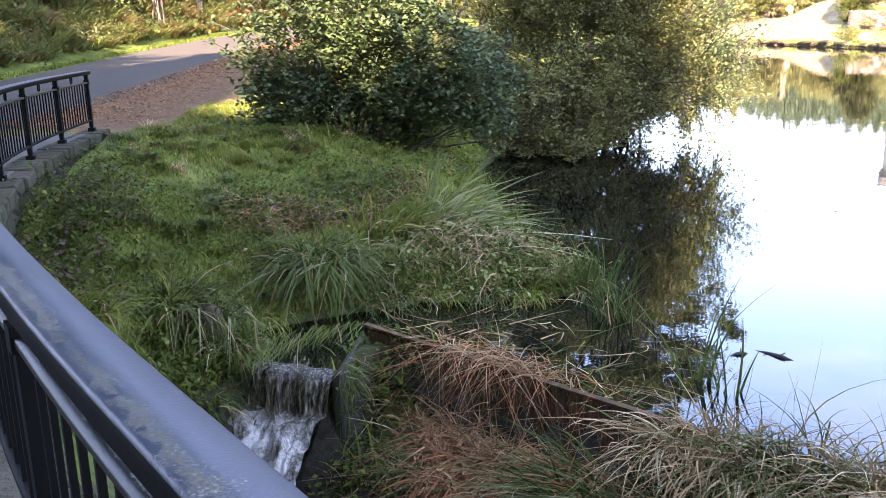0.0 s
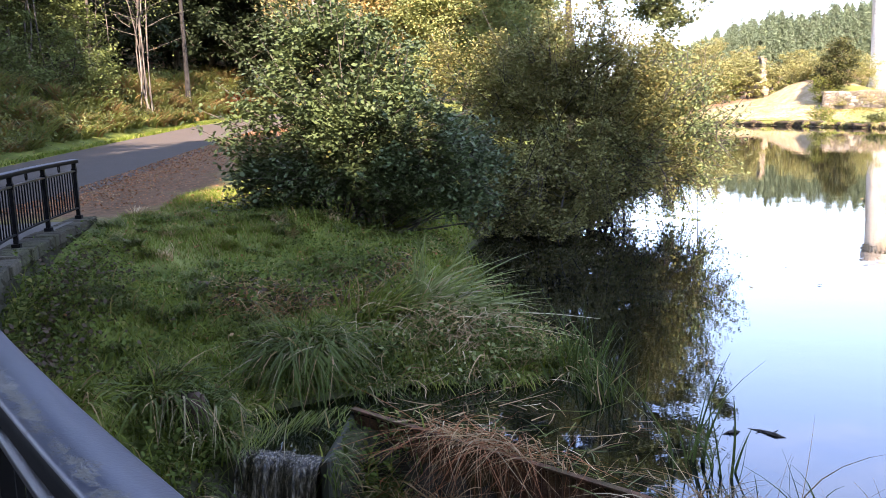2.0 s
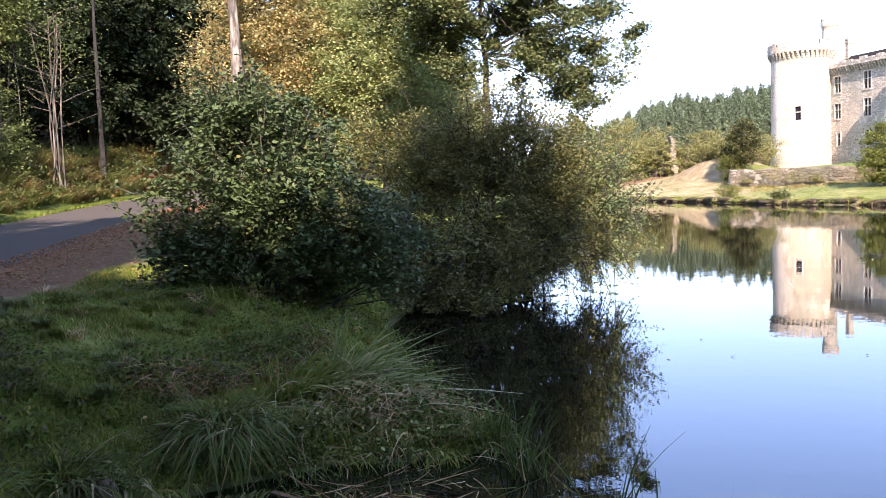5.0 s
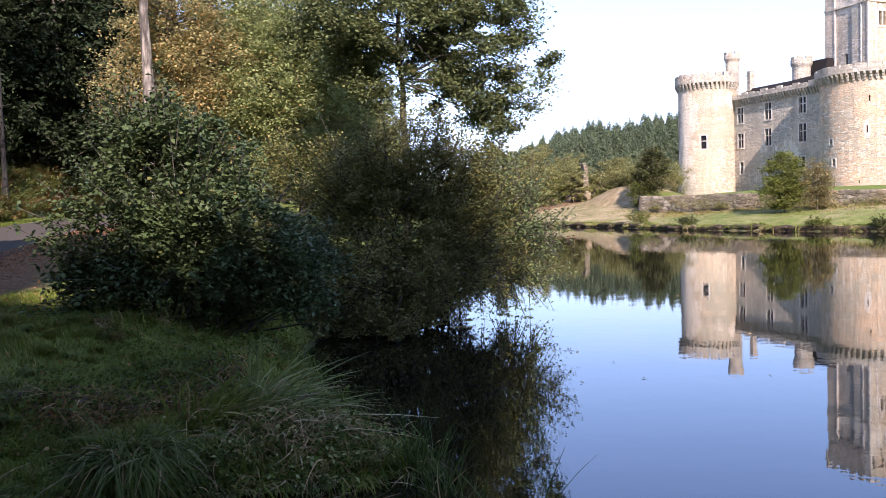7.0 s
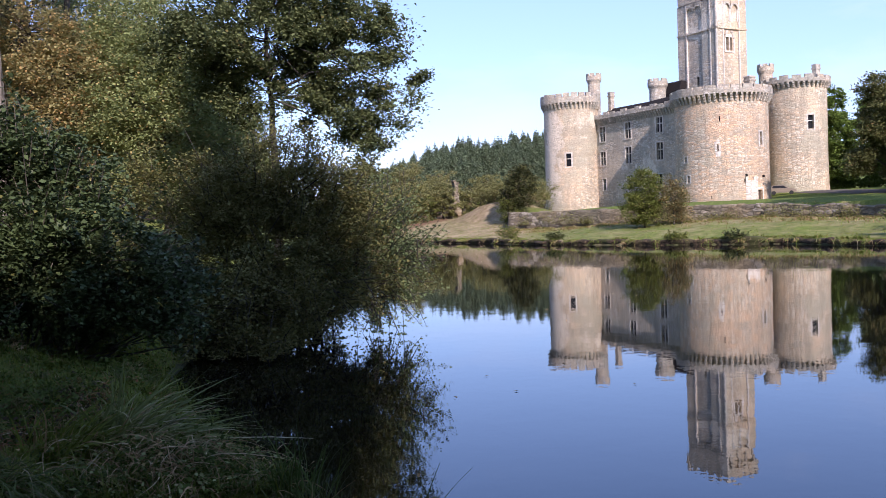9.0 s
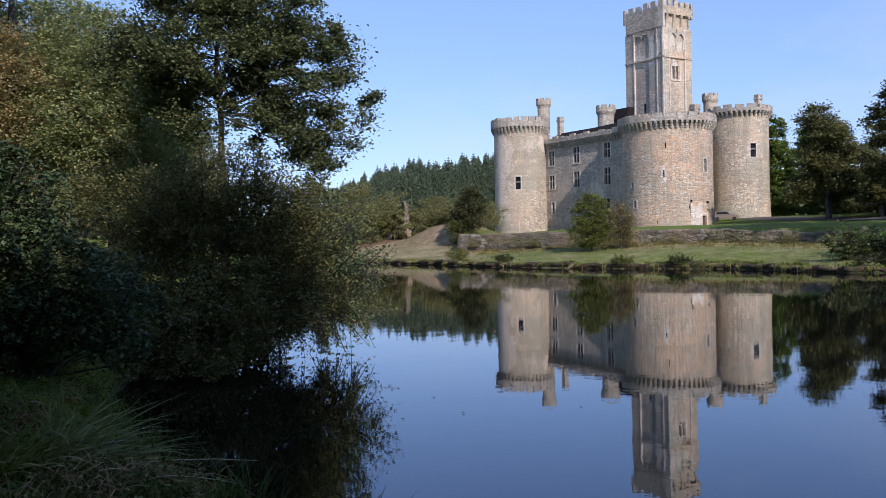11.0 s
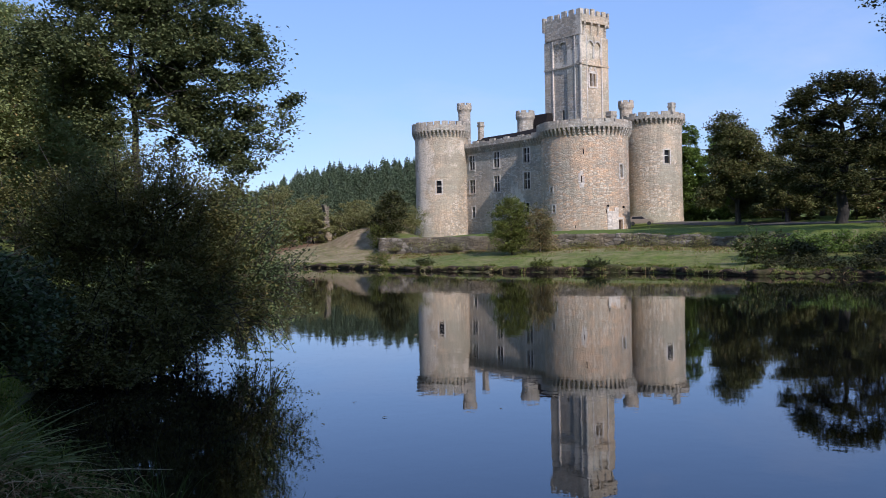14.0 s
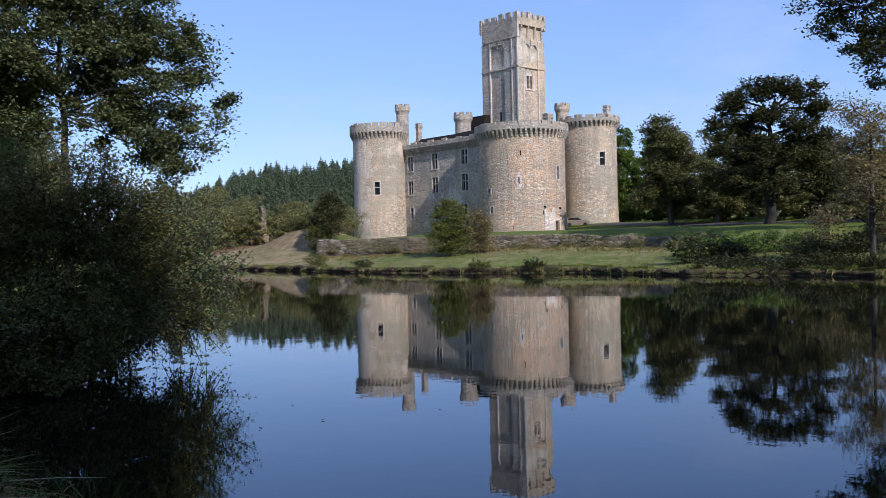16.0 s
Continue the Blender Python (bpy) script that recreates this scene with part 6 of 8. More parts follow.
def tussock(name, x, y, z, n, length, width, mat, seed, label, category, spread=0.25, bend=0.9, sag=0.75, lean=(0, 0), group=""):
    """A tuft of long blades in a few leaning locks."""
    rng = np.random.default_rng(seed)
    locks = 26
    la = rng.uniform(0, 6.28, locks)
    lt = rng.uniform(0.15, 1.15, locks) * bend
    pick = rng.integers(0, locks, n)
    a = la[pick] + rng.normal(0, 0.32, n)
    tilt = lt[pick] * rng.uniform(0.6, 1.35, n)
    way = np.stack([np.cos(a) * tilt + lean[0], np.sin(a) * tilt + lean[1], np.ones(n)], 1)
    r = rng.random(n) ** 0.5 * spread
    feet = np.stack([np.cos(la[pick]) * r * 0.6 + rng.normal(0, spread * 0.3, n), np.sin(la[pick]) * r * 0.6 + rng.normal(0, spread * 0.3, n), np.full(n, -0.05)], 1)
    v, q = strand_arrays(feet, way, length * rng.uniform(0.45, 1.15, n), width * rng.uniform(0.7, 1.3, n), rng, sag * rng.uniform(0.5, 1.2, n)[:, None], 6)
    ob = thing(name, Matrix.Translation((x, y, z)), label, category, group)
    m = int(n * (0.86 if mat is STRAW else 0.94))
    main = part("blade_tuft", mesh_np("blade_tuft", v[:14 * m], q[:6 * m], mat), parent=ob)
    rest = part("mixed_tuft", mesh_np("mixed_tuft", v[14 * m:], q[6 * m:] - 14 * m, SEDGE if mat in (STRAW, DARK_REED) else STRAW), parent=ob)
    tagged(main, "dead straw blades" if mat is STRAW else "arching green blades", kind="stuff")
    tagged(rest, "green blades among the rest" if mat in (STRAW, DARK_REED) else "dead straw blades", kind="stuff")
    return ob


# big sedge tussocks
S = "sedge tussocks"
tussock("sedge_tussock", -0.3, 12.45, 0.18, 400, 1.8, 0.046, PALE_SEDGE, 91, "large pale arching sedge tussock at the water's edge", "sedge", 0.34, 0.95, 0.55, (0.85, -0.15), S)
tussock("sedge_tussock", -1.62, 10.55, 0.4, 720, 1.35, 0.024, SEDGE, 92, "dark green drooping sedge tussock on the bank", "sedge", 0.4, 0.75, 1.05, (0.05, -0.75), S)
tussock("sedge_tussock", -0.95, 12.0, 0.45, 260, 1.25, 0.024, BLADE, 93, "green sedge tussock among brambles", "sedge", 0.35, 0.8, 0.6, (0.4, -0.1), S)
tussock("sedge_tussock", -3.0, 9.2, 0.35, 380, 0.95, 0.02, SEDGE, 94, "drooping grass tussock over the stream bank", "grass tussock", 0.4, 0.9, 0.95, (0.3, -0.5), S)
tussock("sedge_tussock", -3.7, 8.4, 0.5, 320, 0.8, 0.02, BLADE, 103, "drooping grass tussock over the stream bank", "grass tussock", 0.4, 0.9, 0.9, (0.4, -0.5), S)
tussock("sedge_tussock", -2.5, 9.0, 0.3, 220, 0.7, 0.018, SEDGE, 107, "drooping grass tussock over the stream bank", "grass tussock", 0.3, 0.9, 1.0, (0.2, -0.5), S)
tussock("sedge_tussock", -2.3, 8.75, 0.05, 240, 0.6, 0.016, SEDGE, 115, "drooping grass tussock over the stream bank", "grass tussock", 0.3, 0.9, 1.0, (0.1, -0.5), S)
tussock("sedge_tussock", -2.5, 8.2, -0.3, 240, 0.55, 0.016, SEDGE, 116, "dark drooping grass tussock over the stream bank", "grass tussock", 0.35, 0.9, 1.0, (0.3, -0.4), S)
tussock("sedge_tussock", -2.2, 9.4, 0.12, 240, 0.6, 0.016, BLADE, 117, "drooping grass tussock over the stream bank", "grass tussock", 0.35, 0.9, 1.0, (0.4, -0.4), S)
for i, (x, y) in enumerate(((-0.75, 10.05), (-0.15, 10.3), (0.45, 10.28), (1.0, 10.3), (1.55, 10.45))):
    tussock("sedge_tussock", x, y, 0.08, 170, 0.6, 0.016, BLADE if i % 2 else SEDGE, 250 + i, "low grass tussock drooping into the pond", "grass tussock", 0.35, 0.9, 0.95, (0.1, -0.55), S)
tussock("sedge_tussock", -0.75, 7.7, -1.0, 220, 0.35, 0.02, SEDGE, 108, "green grass tussock beside the waterfall", "grass tussock", 0.35, 0.9, 0.9, (0, -0.3), S)
tussock("sedge_tussock", -0.7, 7.2, -1.1, 260, 0.4, 0.02, SEDGE, 109, "green grass tussock beside the waterfall", "grass tussock", 0.35, 0.9, 0.9, (0, -0.3), S)
tussock("sedge_tussock", 1.1, 6.35, -0.5, 460, 1.05, 0.02, SEDGE, 95, "green sedge tussock below the weir", "sedge", 0.35, 0.8, 0.7, (-0.7, -0.25), S)
tussock("sedge_tussock", 1.5, 5.8, -0.45, 340, 1.0, 0.02, SEDGE, 104, "green sedge tussock below the weir", "sedge", 0.35, 0.8, 0.7, (-0.6, -0.2), S)
G = "dead grass tussocks"
for i, (x, y, z, n, ln) in enumerate(((1.75, 6.4, 0.0, 300, 0.9), (2.05, 6.0, 0.02, 420, 1.0), (2.4, 5.7, 0.04, 460, 1.05), (2.8, 5.35, 0.06, 460, 1.05), (3.25, 4.95, 0.06, 420, 1.0), (3.7, 4.5, 0.05, 420, 1.0), (2.1, 5.3, -0.25, 380, 0.95), (2.55, 4.85, -0.25, 380, 0.95),
                                       (3.0, 4.4, -0.25, 340, 0.9), (1.75, 5.6, -0.3, 260, 0.9))):
    tussock("dry_tussock", x, y, z, n, ln, 0.014, SEDGE if i in (2, 7) else STRAW, 196 + i, "straw-coloured dead grass tussock by the weir", "dead grass", 0.42, 0.75, 0.62, (-0.5, -0.75), G)
# reeds in the water
tussock("reeds", 1.75, 10.5, -0.1, 80, 0.88, 0.026, DARK_REED, 101, "upright green reed leaves at the water's edge", "reeds", 0.4, 0.3, 0.15, (0, 0), "reeds")
tussock("reeds", 1.95, 9.4, -0.1, 70, 0.9, 0.02, SEDGE, 105, "upright green reed leaves at the water's edge", "reeds", 0.4, 0.35, 0.2, (0, 0), "reeds")
tussock("reeds", 2.2, 7.5, -0.1, 14, 1.15, 0.03, DARK_REED, 102, "few dark upright reed stems in the water", "reeds", 0.22, 0.15, 0.05, (0, 0), "reeds")
tussock("reeds", 2.4, 7.2, -0.1, 9, 0.95, 0.026, DARK_REED, 106, "few dark upright reed stems in the water", "reeds", 0.15, 0.3, 0.2, (0, 0), "reeds")


def build_dead_grass():
    """Dead grass hanging over the weir and tangled brown bracken below it."""
    rng = np.random.default_rng(191)
    a, b = np.array(WEIR[0]), np.array(WEIR[1])
    dr = (b - a) / np.linalg.norm(b - a)
    out = np.array([dr[1], -dr[0]])
    n = 420
    mid = np.array([1.15, 1.45, 1.75, 2.05, 2.35, 2.75])[rng.choice(6, n, p=(0.12, 0.22, 0.24, 0.2, 0.15, 0.07))]
    u = mid + rng.normal(0, 0.17, n)
    back = rng.uniform(-0.05, 0.16, n)
    feet = np.concatenate([a + dr * u[:, None] - out * back[:, None], (0.04 + rng.random(n) ** 2 * 0.12)[:, None]], 1)
    way = np.concatenate([np.tile(out, (n, 1)) * rng.uniform(0.0, 0.6, n)[:, None] + rng.normal(size=(n, 2)) * 0.6, rng.uniform(-0.1, 0.8, n)[:, None]], 1)
    v, q = strand_arrays(feet, way, rng.uniform(0.2, 0.75, n), 0.009, rng, rng.uniform(0.4, 1.5, n)[:, None], 7, 0.85)
    tagged(new("dead_grass", mesh_np("dead_grass", v, q, [STRAW, BRACKEN], index=np.repeat((rng.random(n) < 0.65).astype(int), 7))), "pale dead grass hanging over the weir", "dead grass", kind="stuff")
    # the tangled heap below, and the rust-red bracken at its foot
    n = 1900
    x = rng.normal(0.35, 0.4, n)
    y = 7.5 - 0.93 * (x - 0.2) + rng.normal(0, 0.2, n)
    z = land(x, y) + rng.random(n) ** 1.5 * 0.22
    way = rng.normal(size=(n, 3)) * np.array([1, 1, 0.5]) + np.array([-0.2, -0.3, 0.1])
    v, q = strand_arrays(np.stack([x, y, z], 1), way, rng.uniform(0.25, 0.8, n), 0.012, rng, rng.uniform(0.1, 0.8, n)[:, None], 6, 0.55)
    tagged(new("dead_stems", mesh_np("dead_stems", v, q, [STRAW, BRACKEN], index=np.repeat((rng.random(n) < 0.45).astype(int), 6))), "tangled brown heap of dead stems below the weir", "dead stems", kind="stuff")
    n = 2400
    x = rng.uniform(-0.35, 1.1, n)
    y = 7.75 - 0.85 * x - rng.random(n) * 1.1
    z = land(x, y) + rng.random(n) ** 2 * 0.25
    way = rng.normal(size=(n, 3)) * np.array([1, 1, 0.4]) + np.array([0, -0.2, 0.25])
    v, q = strand_arrays(np.stack([x, y, z], 1), way, rng.uniform(0.15, 0.5, n), 0.018, rng, 0.5, 5, 0.4)
    tagged(new("dead_bracken", mesh_np("dead_bracken", v, q, BRACKEN)), "rust-red dead bracken below the weir", "dead bracken", kind="stuff")
    # fresh green growth beside the waterfall and hanging down the return wall
    n = 2600
    k = rng.random(n)
    x, y = -0.55 + 0.25 * k + rng.normal(0, 0.16, n), 8.7 - 1.6 * k + rng.normal(0, 0.12, n)
    z = np.maximum(land(x, y), -1.2)
    a2 = rng.uniform(0, 6.28, n)
    v, q = blade_arrays(np.stack([x, y, z], 1), rng.uniform(0.08, 0.28, n), np.stack([np.cos(a2), np.sin(a2)], 1), 0.02, rng, 0.8, 3, 0.4)
    n = 320
    k = rng.random(n)
    feet = np.stack([-0.95 - 0.1 * k + rng.normal(0, 0.05, n), 9.25 - 1.2 * k, -0.02 - rng.random(n) ** 2 * 0.6], 1)
    way = np.stack([rng.normal(0.1, 0.4, n), rng.normal(-0.4, 0.4, n), rng.uniform(-0.3, 0.4, n)], 1)
    v2, q2 = strand_arrays(feet, way, rng.uniform(0.1, 0.32, n), 0.014, rng, 0.9, 3, 0.3)
    v3, q3 = np.concatenate([v, v2]), np.concatenate([q, q2 + len(v)])
    tagged(new("wet_grass", mesh_np("wet_grass", v3, q3, SEDGE)), "fresh green grass beside the waterfall", "grass", kind="stuff")
    # grass trailing on the water towards the lip
    n = 190
    x = -2.05 + rng.random(n) ** 1.6 * 1.1
    feet = np.stack([x, 9.35 - 0.25 * rng.random(n) + 0.25 * (x + 1.5) - 0.45 * rng.random(n) * (x < -1.55), np.full(n, 0.015)], 1)
    way = np.stack([rng.normal(-0.05, 0.14, n) - 0.25 * (feet[:, 0] + 1.6), -np.ones(n), np.zeros(n)], 1)
    v, q = strand_arrays(feet, way, rng.uniform(0.3, 0.85, n), 0.011, rng, 0.0, 5, 0.1)
    v[:, 2] = 0.012 + np.repeat(rng.random(n) * 0.012, 12)
    tagged(new("trailing_grass", mesh_np("trailing_grass", v, q, [BLADE, SEDGE], index=np.repeat(rng.integers(0, 2, n), 5))), "green grass trailing on the water above the waterfall", "grass", kind="stuff")
    # broken reeds afloat behind the weir
    n = 150
    u, w = rng.random(n) ** 0.8 * 3.3, rng.random(n) ** 1.4 * 1.5 + 0.1
    p = a + dr * (u[:, None] + 0.2) - out * w[:, None]
    v, q = strand_arrays(np.concatenate([p, np.full((n, 1), 0.02)], 1), np.concatenate([rng.normal(size=(n, 2)), rng.uniform(0, 0.12, n)[:, None]], 1), rng.uniform(0.15, 0.6, n), 0.014, rng, 0.03, 4, 0.25)
    v[:, 2] = np.maximum(v[:, 2], 0.008)
    tagged(new("floating_reeds", mesh_np("floating_reeds", v, q, [STRAW, SEDGE], index=np.repeat(rng.integers(0, 2, n), 4))), "broken reeds and straw afloat behind the weir", "reeds", kind="stuff")
    # thin bent seed stems on the crest
    n = 90
    k = rng.random(n)
    feet = np.stack([1.8 + 2.0 * k + rng.normal(0, 0.15, n), 6.4 - 1.85 * k + rng.normal(0, 0.15, n), np.full(n, 0.02)], 1)
    v, q = strand_arrays(feet, np.stack([rng.normal(0, 0.45, n), rng.normal(0, 0.3, n), np.ones(n)], 1), rng.uniform(0.35, 0.85, n), 0.009, rng, 0.12, 6, 0.35)
    tagged(new("seed_stems", mesh_np("seed_stems", v, q, STRAW)), "thin bent dry grass stems by the pond", "dead grass", kind="stuff")


def build_stump():
    ob = thing("tree_stump", Matrix.Translation((-2.5, 8.8, 0.05)) @ Matrix.Diagonal((1.4, 1.4, 1.5, 1)), "small brown rotten stump on the stream bank", "stump")
    rng = np.random.default_rng(241)
    paths = [[((0, 0, -0.4), 0.13), ((0, -0.02, 0.0), 0.11), ((0.01, -0.03, 0.18), 0.085), ((0.0, -0.02, 0.27), 0.04)]]
    for _ in range(16):
        t = rng.uniform(0, 6.28)
        e = np.array([math.cos(t) * 0.1, math.sin(t) * 0.1])
        paths.append([((e[0] * 0.8, e[1] * 0.8, rng.uniform(0.1, 0.3)), 0.014), ((e[0] * 1.15, e[1] * 1.15, 0.0), 0.02), ((e[0] * 1.5, e[1] * 1.5 - 0.05, -0.35), 0.014)])
    v, q = tube_arrays(paths, 7)
    part("wood", mesh_np("wood", v, q, bark_material("rotten_wood", (0.025, 0.015, 0.01), (0.085, 0.052, 0.034)), True), parent=ob)


build_stump()
build_dead_grass()


def build_brambles():
    """Low leafy plants in patches over the near bank."""
    rng = np.random.default_rng(201)
    spots = [(-4.6, 9.6, 0.5, 0.35, 900), (-4.9, 11.2, 0.45, 0.3, 900), (-4.2, 10.6, 0.5, 0.25, 700), (-3.6, 9.6, 0.6, 0.2, 800), (-3.0, 10.6, 0.7, 0.2, 800), (-2.2, 12.6, 0.7, 0.35, 1000), (-1.2, 13.2, 0.7, 0.45, 1100),
             (-0.4, 12.9, 0.6, 0.4, 900), (0.2, 11.3, 0.55, 0.35, 1100), (-0.5, 10.9, 0.5, 0.3, 800), (0.9, 11.0, 0.5, 0.3, 900), (1.2, 11.8, 0.5, 0.3, 700), (-1.5, 16.3, 0.9, 0.3, 900), (0.0, 15.0, 0.7, 0.35, 900), (0.5, 17.5, 0.7, 0.5, 1000),
             (-0.6, 10.35, 0.3, 0.25, 500), (0.3, 10.3, 0.35, 0.25, 600), (1.0, 10.4, 0.35, 0.3, 600), (1.6, 10.7, 0.3, 0.3, 500), (-1.4, 10.0, 0.3, 0.2, 400), (-2.7, 8.5, 0.35, 0.25, 700), (-0.7, 8.6, 0.3, 0.3, 600), (-0.85, 7.6, 0.4, 0.2, 700), (-3.4, 7.3, 0.5, 0.3, 700), (-0.9, 10.2, 0.4, 0.15, 600), (1.0, 13.5, 0.4, 0.4, 600), (-2.6, 7.9, 0.35, 0.3, 900), (-2.9, 7.3, 0.4, 0.3, 900), (-2.3, 8.5, 0.25, 0.25, 700), (-4.8, 10.2, 0.4, 0.4, 900), (-5.0, 12.2, 0.4, 0.35, 900)]
    V, F, base = [], [], 0
    c = np.concatenate([np.stack([rng.normal(x, r * 0.6, n), rng.normal(y, r * 0.6, n), np.abs(rng.normal(0, h * 0.6, n))], 1) for x, y, r, h, n in spots])
    z = land(c[:, 0], c[:, 1])
    c[:, 2] += np.maximum(z, -1.1) + 0.03
    c = c[rng.random(len(c)) < 0.4]
    v, q = leaf_arrays(c, 0.07, rng, 0.9)
    tagged(new("bramble", mesh_np("bramble", v, q, NETTLE)), "low dark-green brambles and nettles on the bank", "bramble", kind="stuff")
    # taller rough grass scattered between
    n = 1700
    pick = rng.integers(0, len(spots), n)
    sp = np.array(spots)[pick]
    x, y = rng.normal(sp[:, 0], sp[:, 2] * 0.9), rng.normal(sp[:, 1], sp[:, 2] * 0.9)
    z = land(x, y)
    ok = (z > -1.15) & (pond_dist(x, y) > -0.15)
    x, y, z = x[ok], y[ok], z[ok]
    a = rng.uniform(0, 6.28, len(x))
    v, q = blade_arrays(np.stack([x, y, z], 1), rng.uniform(0.2, 0.6, len(x)), np.stack([np.cos(a), np.sin(a)], 1), 0.022, rng, 0.6, 4, 0.4)
    tagged(new("rough_grass", mesh_np("rough_grass", v, q, BLADE)), "rough uncut grass on the bank", "grass", kind="stuff")


build_brambles()


def build_bank_litter():
    """Dead straw and yellow leaves in the growth at the water's edge, dry brown bramble by the coping."""
    rng = np.random.default_rng(321)
    n = 620
    x, y = rng.normal(0.35, 0.65, n), rng.normal(11.3, 0.6, n)
    z = land(x, y) + rng.uniform(0.02, 0.35, n)
    v, q = strand_arrays(np.stack([x, y, z], 1), rng.normal(size=(n, 3)) * np.array([1, 1, 0.5]) + np.array([0.2, -0.2, 0.2]), rng.uniform(0.2, 0.6, n), 0.014, rng, 0.6, 5, 0.4)
    tagged(new("dead_straw", mesh_np("dead_straw", v, q, STRAW)), "dead straw among the growth at the water's edge", "dead grass", kind="stuff")
    n = 350
    c = np.stack([rng.normal(0.5, 0.6, n), rng.normal(10.9, 0.5, n), np.zeros(n)], 1)
    c[:, 2] = np.maximum(land(c[:, 0], c[:, 1]), 0) + np.abs(rng.normal(0, 0.22, n)) + 0.05
    v, q = leaf_arrays(c, 0.07, rng, 0.9)
    tagged(new("yellow_leaves", mesh_np("yellow_leaves", v, q, YGREEN)), "yellowing bramble leaves at the water's edge", "bramble", kind="stuff")
    n = 3000
    k = rng.random(n)
    px, py = -4.35 - 1.0 * k, 8.3 + 4.6 * k
    c = np.stack([px + 0.15 + np.abs(rng.normal(0, 0.4, n)), py + rng.normal(0, 0.3, n), np.zeros(n)], 1)
    c[:, 2] = land(c[:, 0], c[:, 1]) + np.abs(rng.normal(0, 0.2, n)) + 0.04
    v, q = leaf_arrays(c, 0.065, rng, 0.8)
    tagged(new("dry_bramble", mesh_np("dry_bramble", v, q, [DRY, NETTLE], index=(rng.random(n) < 0.5).astype(int))), "dry purple-brown bramble beside the coping stones", "bramble", kind="stuff")


def build_hollow():
    """Brown dead stems and dark brambles where the lawn breaks off above the sedges."""
    rng = np.random.default_rng(329)
    line = np.array([(-2.75, 11.3), (-2.0, 11.9), (-1.3, 12.6), (-0.9, 13.3), (-0.6, 14.2)])
    n = 1500
    k = rng.random(n) * 4
    x = np.interp(k, range(5), line[:, 0]) + rng.normal(0, 0.16, n)
    y = np.interp(k, range(5), line[:, 1]) + rng.normal(0, 0.2, n)
    feet = np.stack([x, y, land(x, y) + rng.random(n) ** 1.5 * 0.2], 1)
    v, q = strand_arrays(feet, rng.normal(size=(n, 3)) * np.array([1, 1, 0.5]) + np.array([0.2, -0.4, 0.35]), rng.uniform(0.15, 0.5, n), 0.012, rng, 0.6, 5, 0.5)
    tagged(new("dead_stalks", mesh_np("dead_stalks", v, q, [BRACKEN, STRAW], index=np.repeat((rng.random(n) < 0.35).astype(int), 5))), "brown dead stalks at the lawn's broken edge", "dead stems", kind="stuff")
    n = 2600
    k = rng.random(n) * 4
    c = np.stack([np.interp(k, range(5), line[:, 0]) + rng.normal(0, 0.2, n), np.interp(k, range(5), line[:, 1]) + rng.normal(0, 0.25, n), np.zeros(n)], 1)
    c[:, 2] = land(c[:, 0], c[:, 1]) + np.abs(rng.normal(0, 0.16, n)) + 0.03
    v, q = leaf_arrays(c, 0.075, rng, 0.8)
    tagged(new("edge_bramble", mesh_np("edge_bramble", v, q, [NETTLE, DRY], index=(rng.random(n) < 0.3).astype(int))), "dark brambles at the lawn's broken edge", "bramble", kind="stuff")


DRY = leaf_material("dry_bramble_leaves", (0.03, 0.021, 0.014), (0.09, 0.064, 0.044), None, 0, 0.7, 0.2)
build_bank_litter()
build_hollow()


FAR_SHORE = [(20, 135), (32, 132), (38.6, 118), (42, 103), (42.8, 87.5), (47.8, 73), (54.2, 63), (54.3, 50), (58.2, 43), (58.6, 36), (62, 10)]


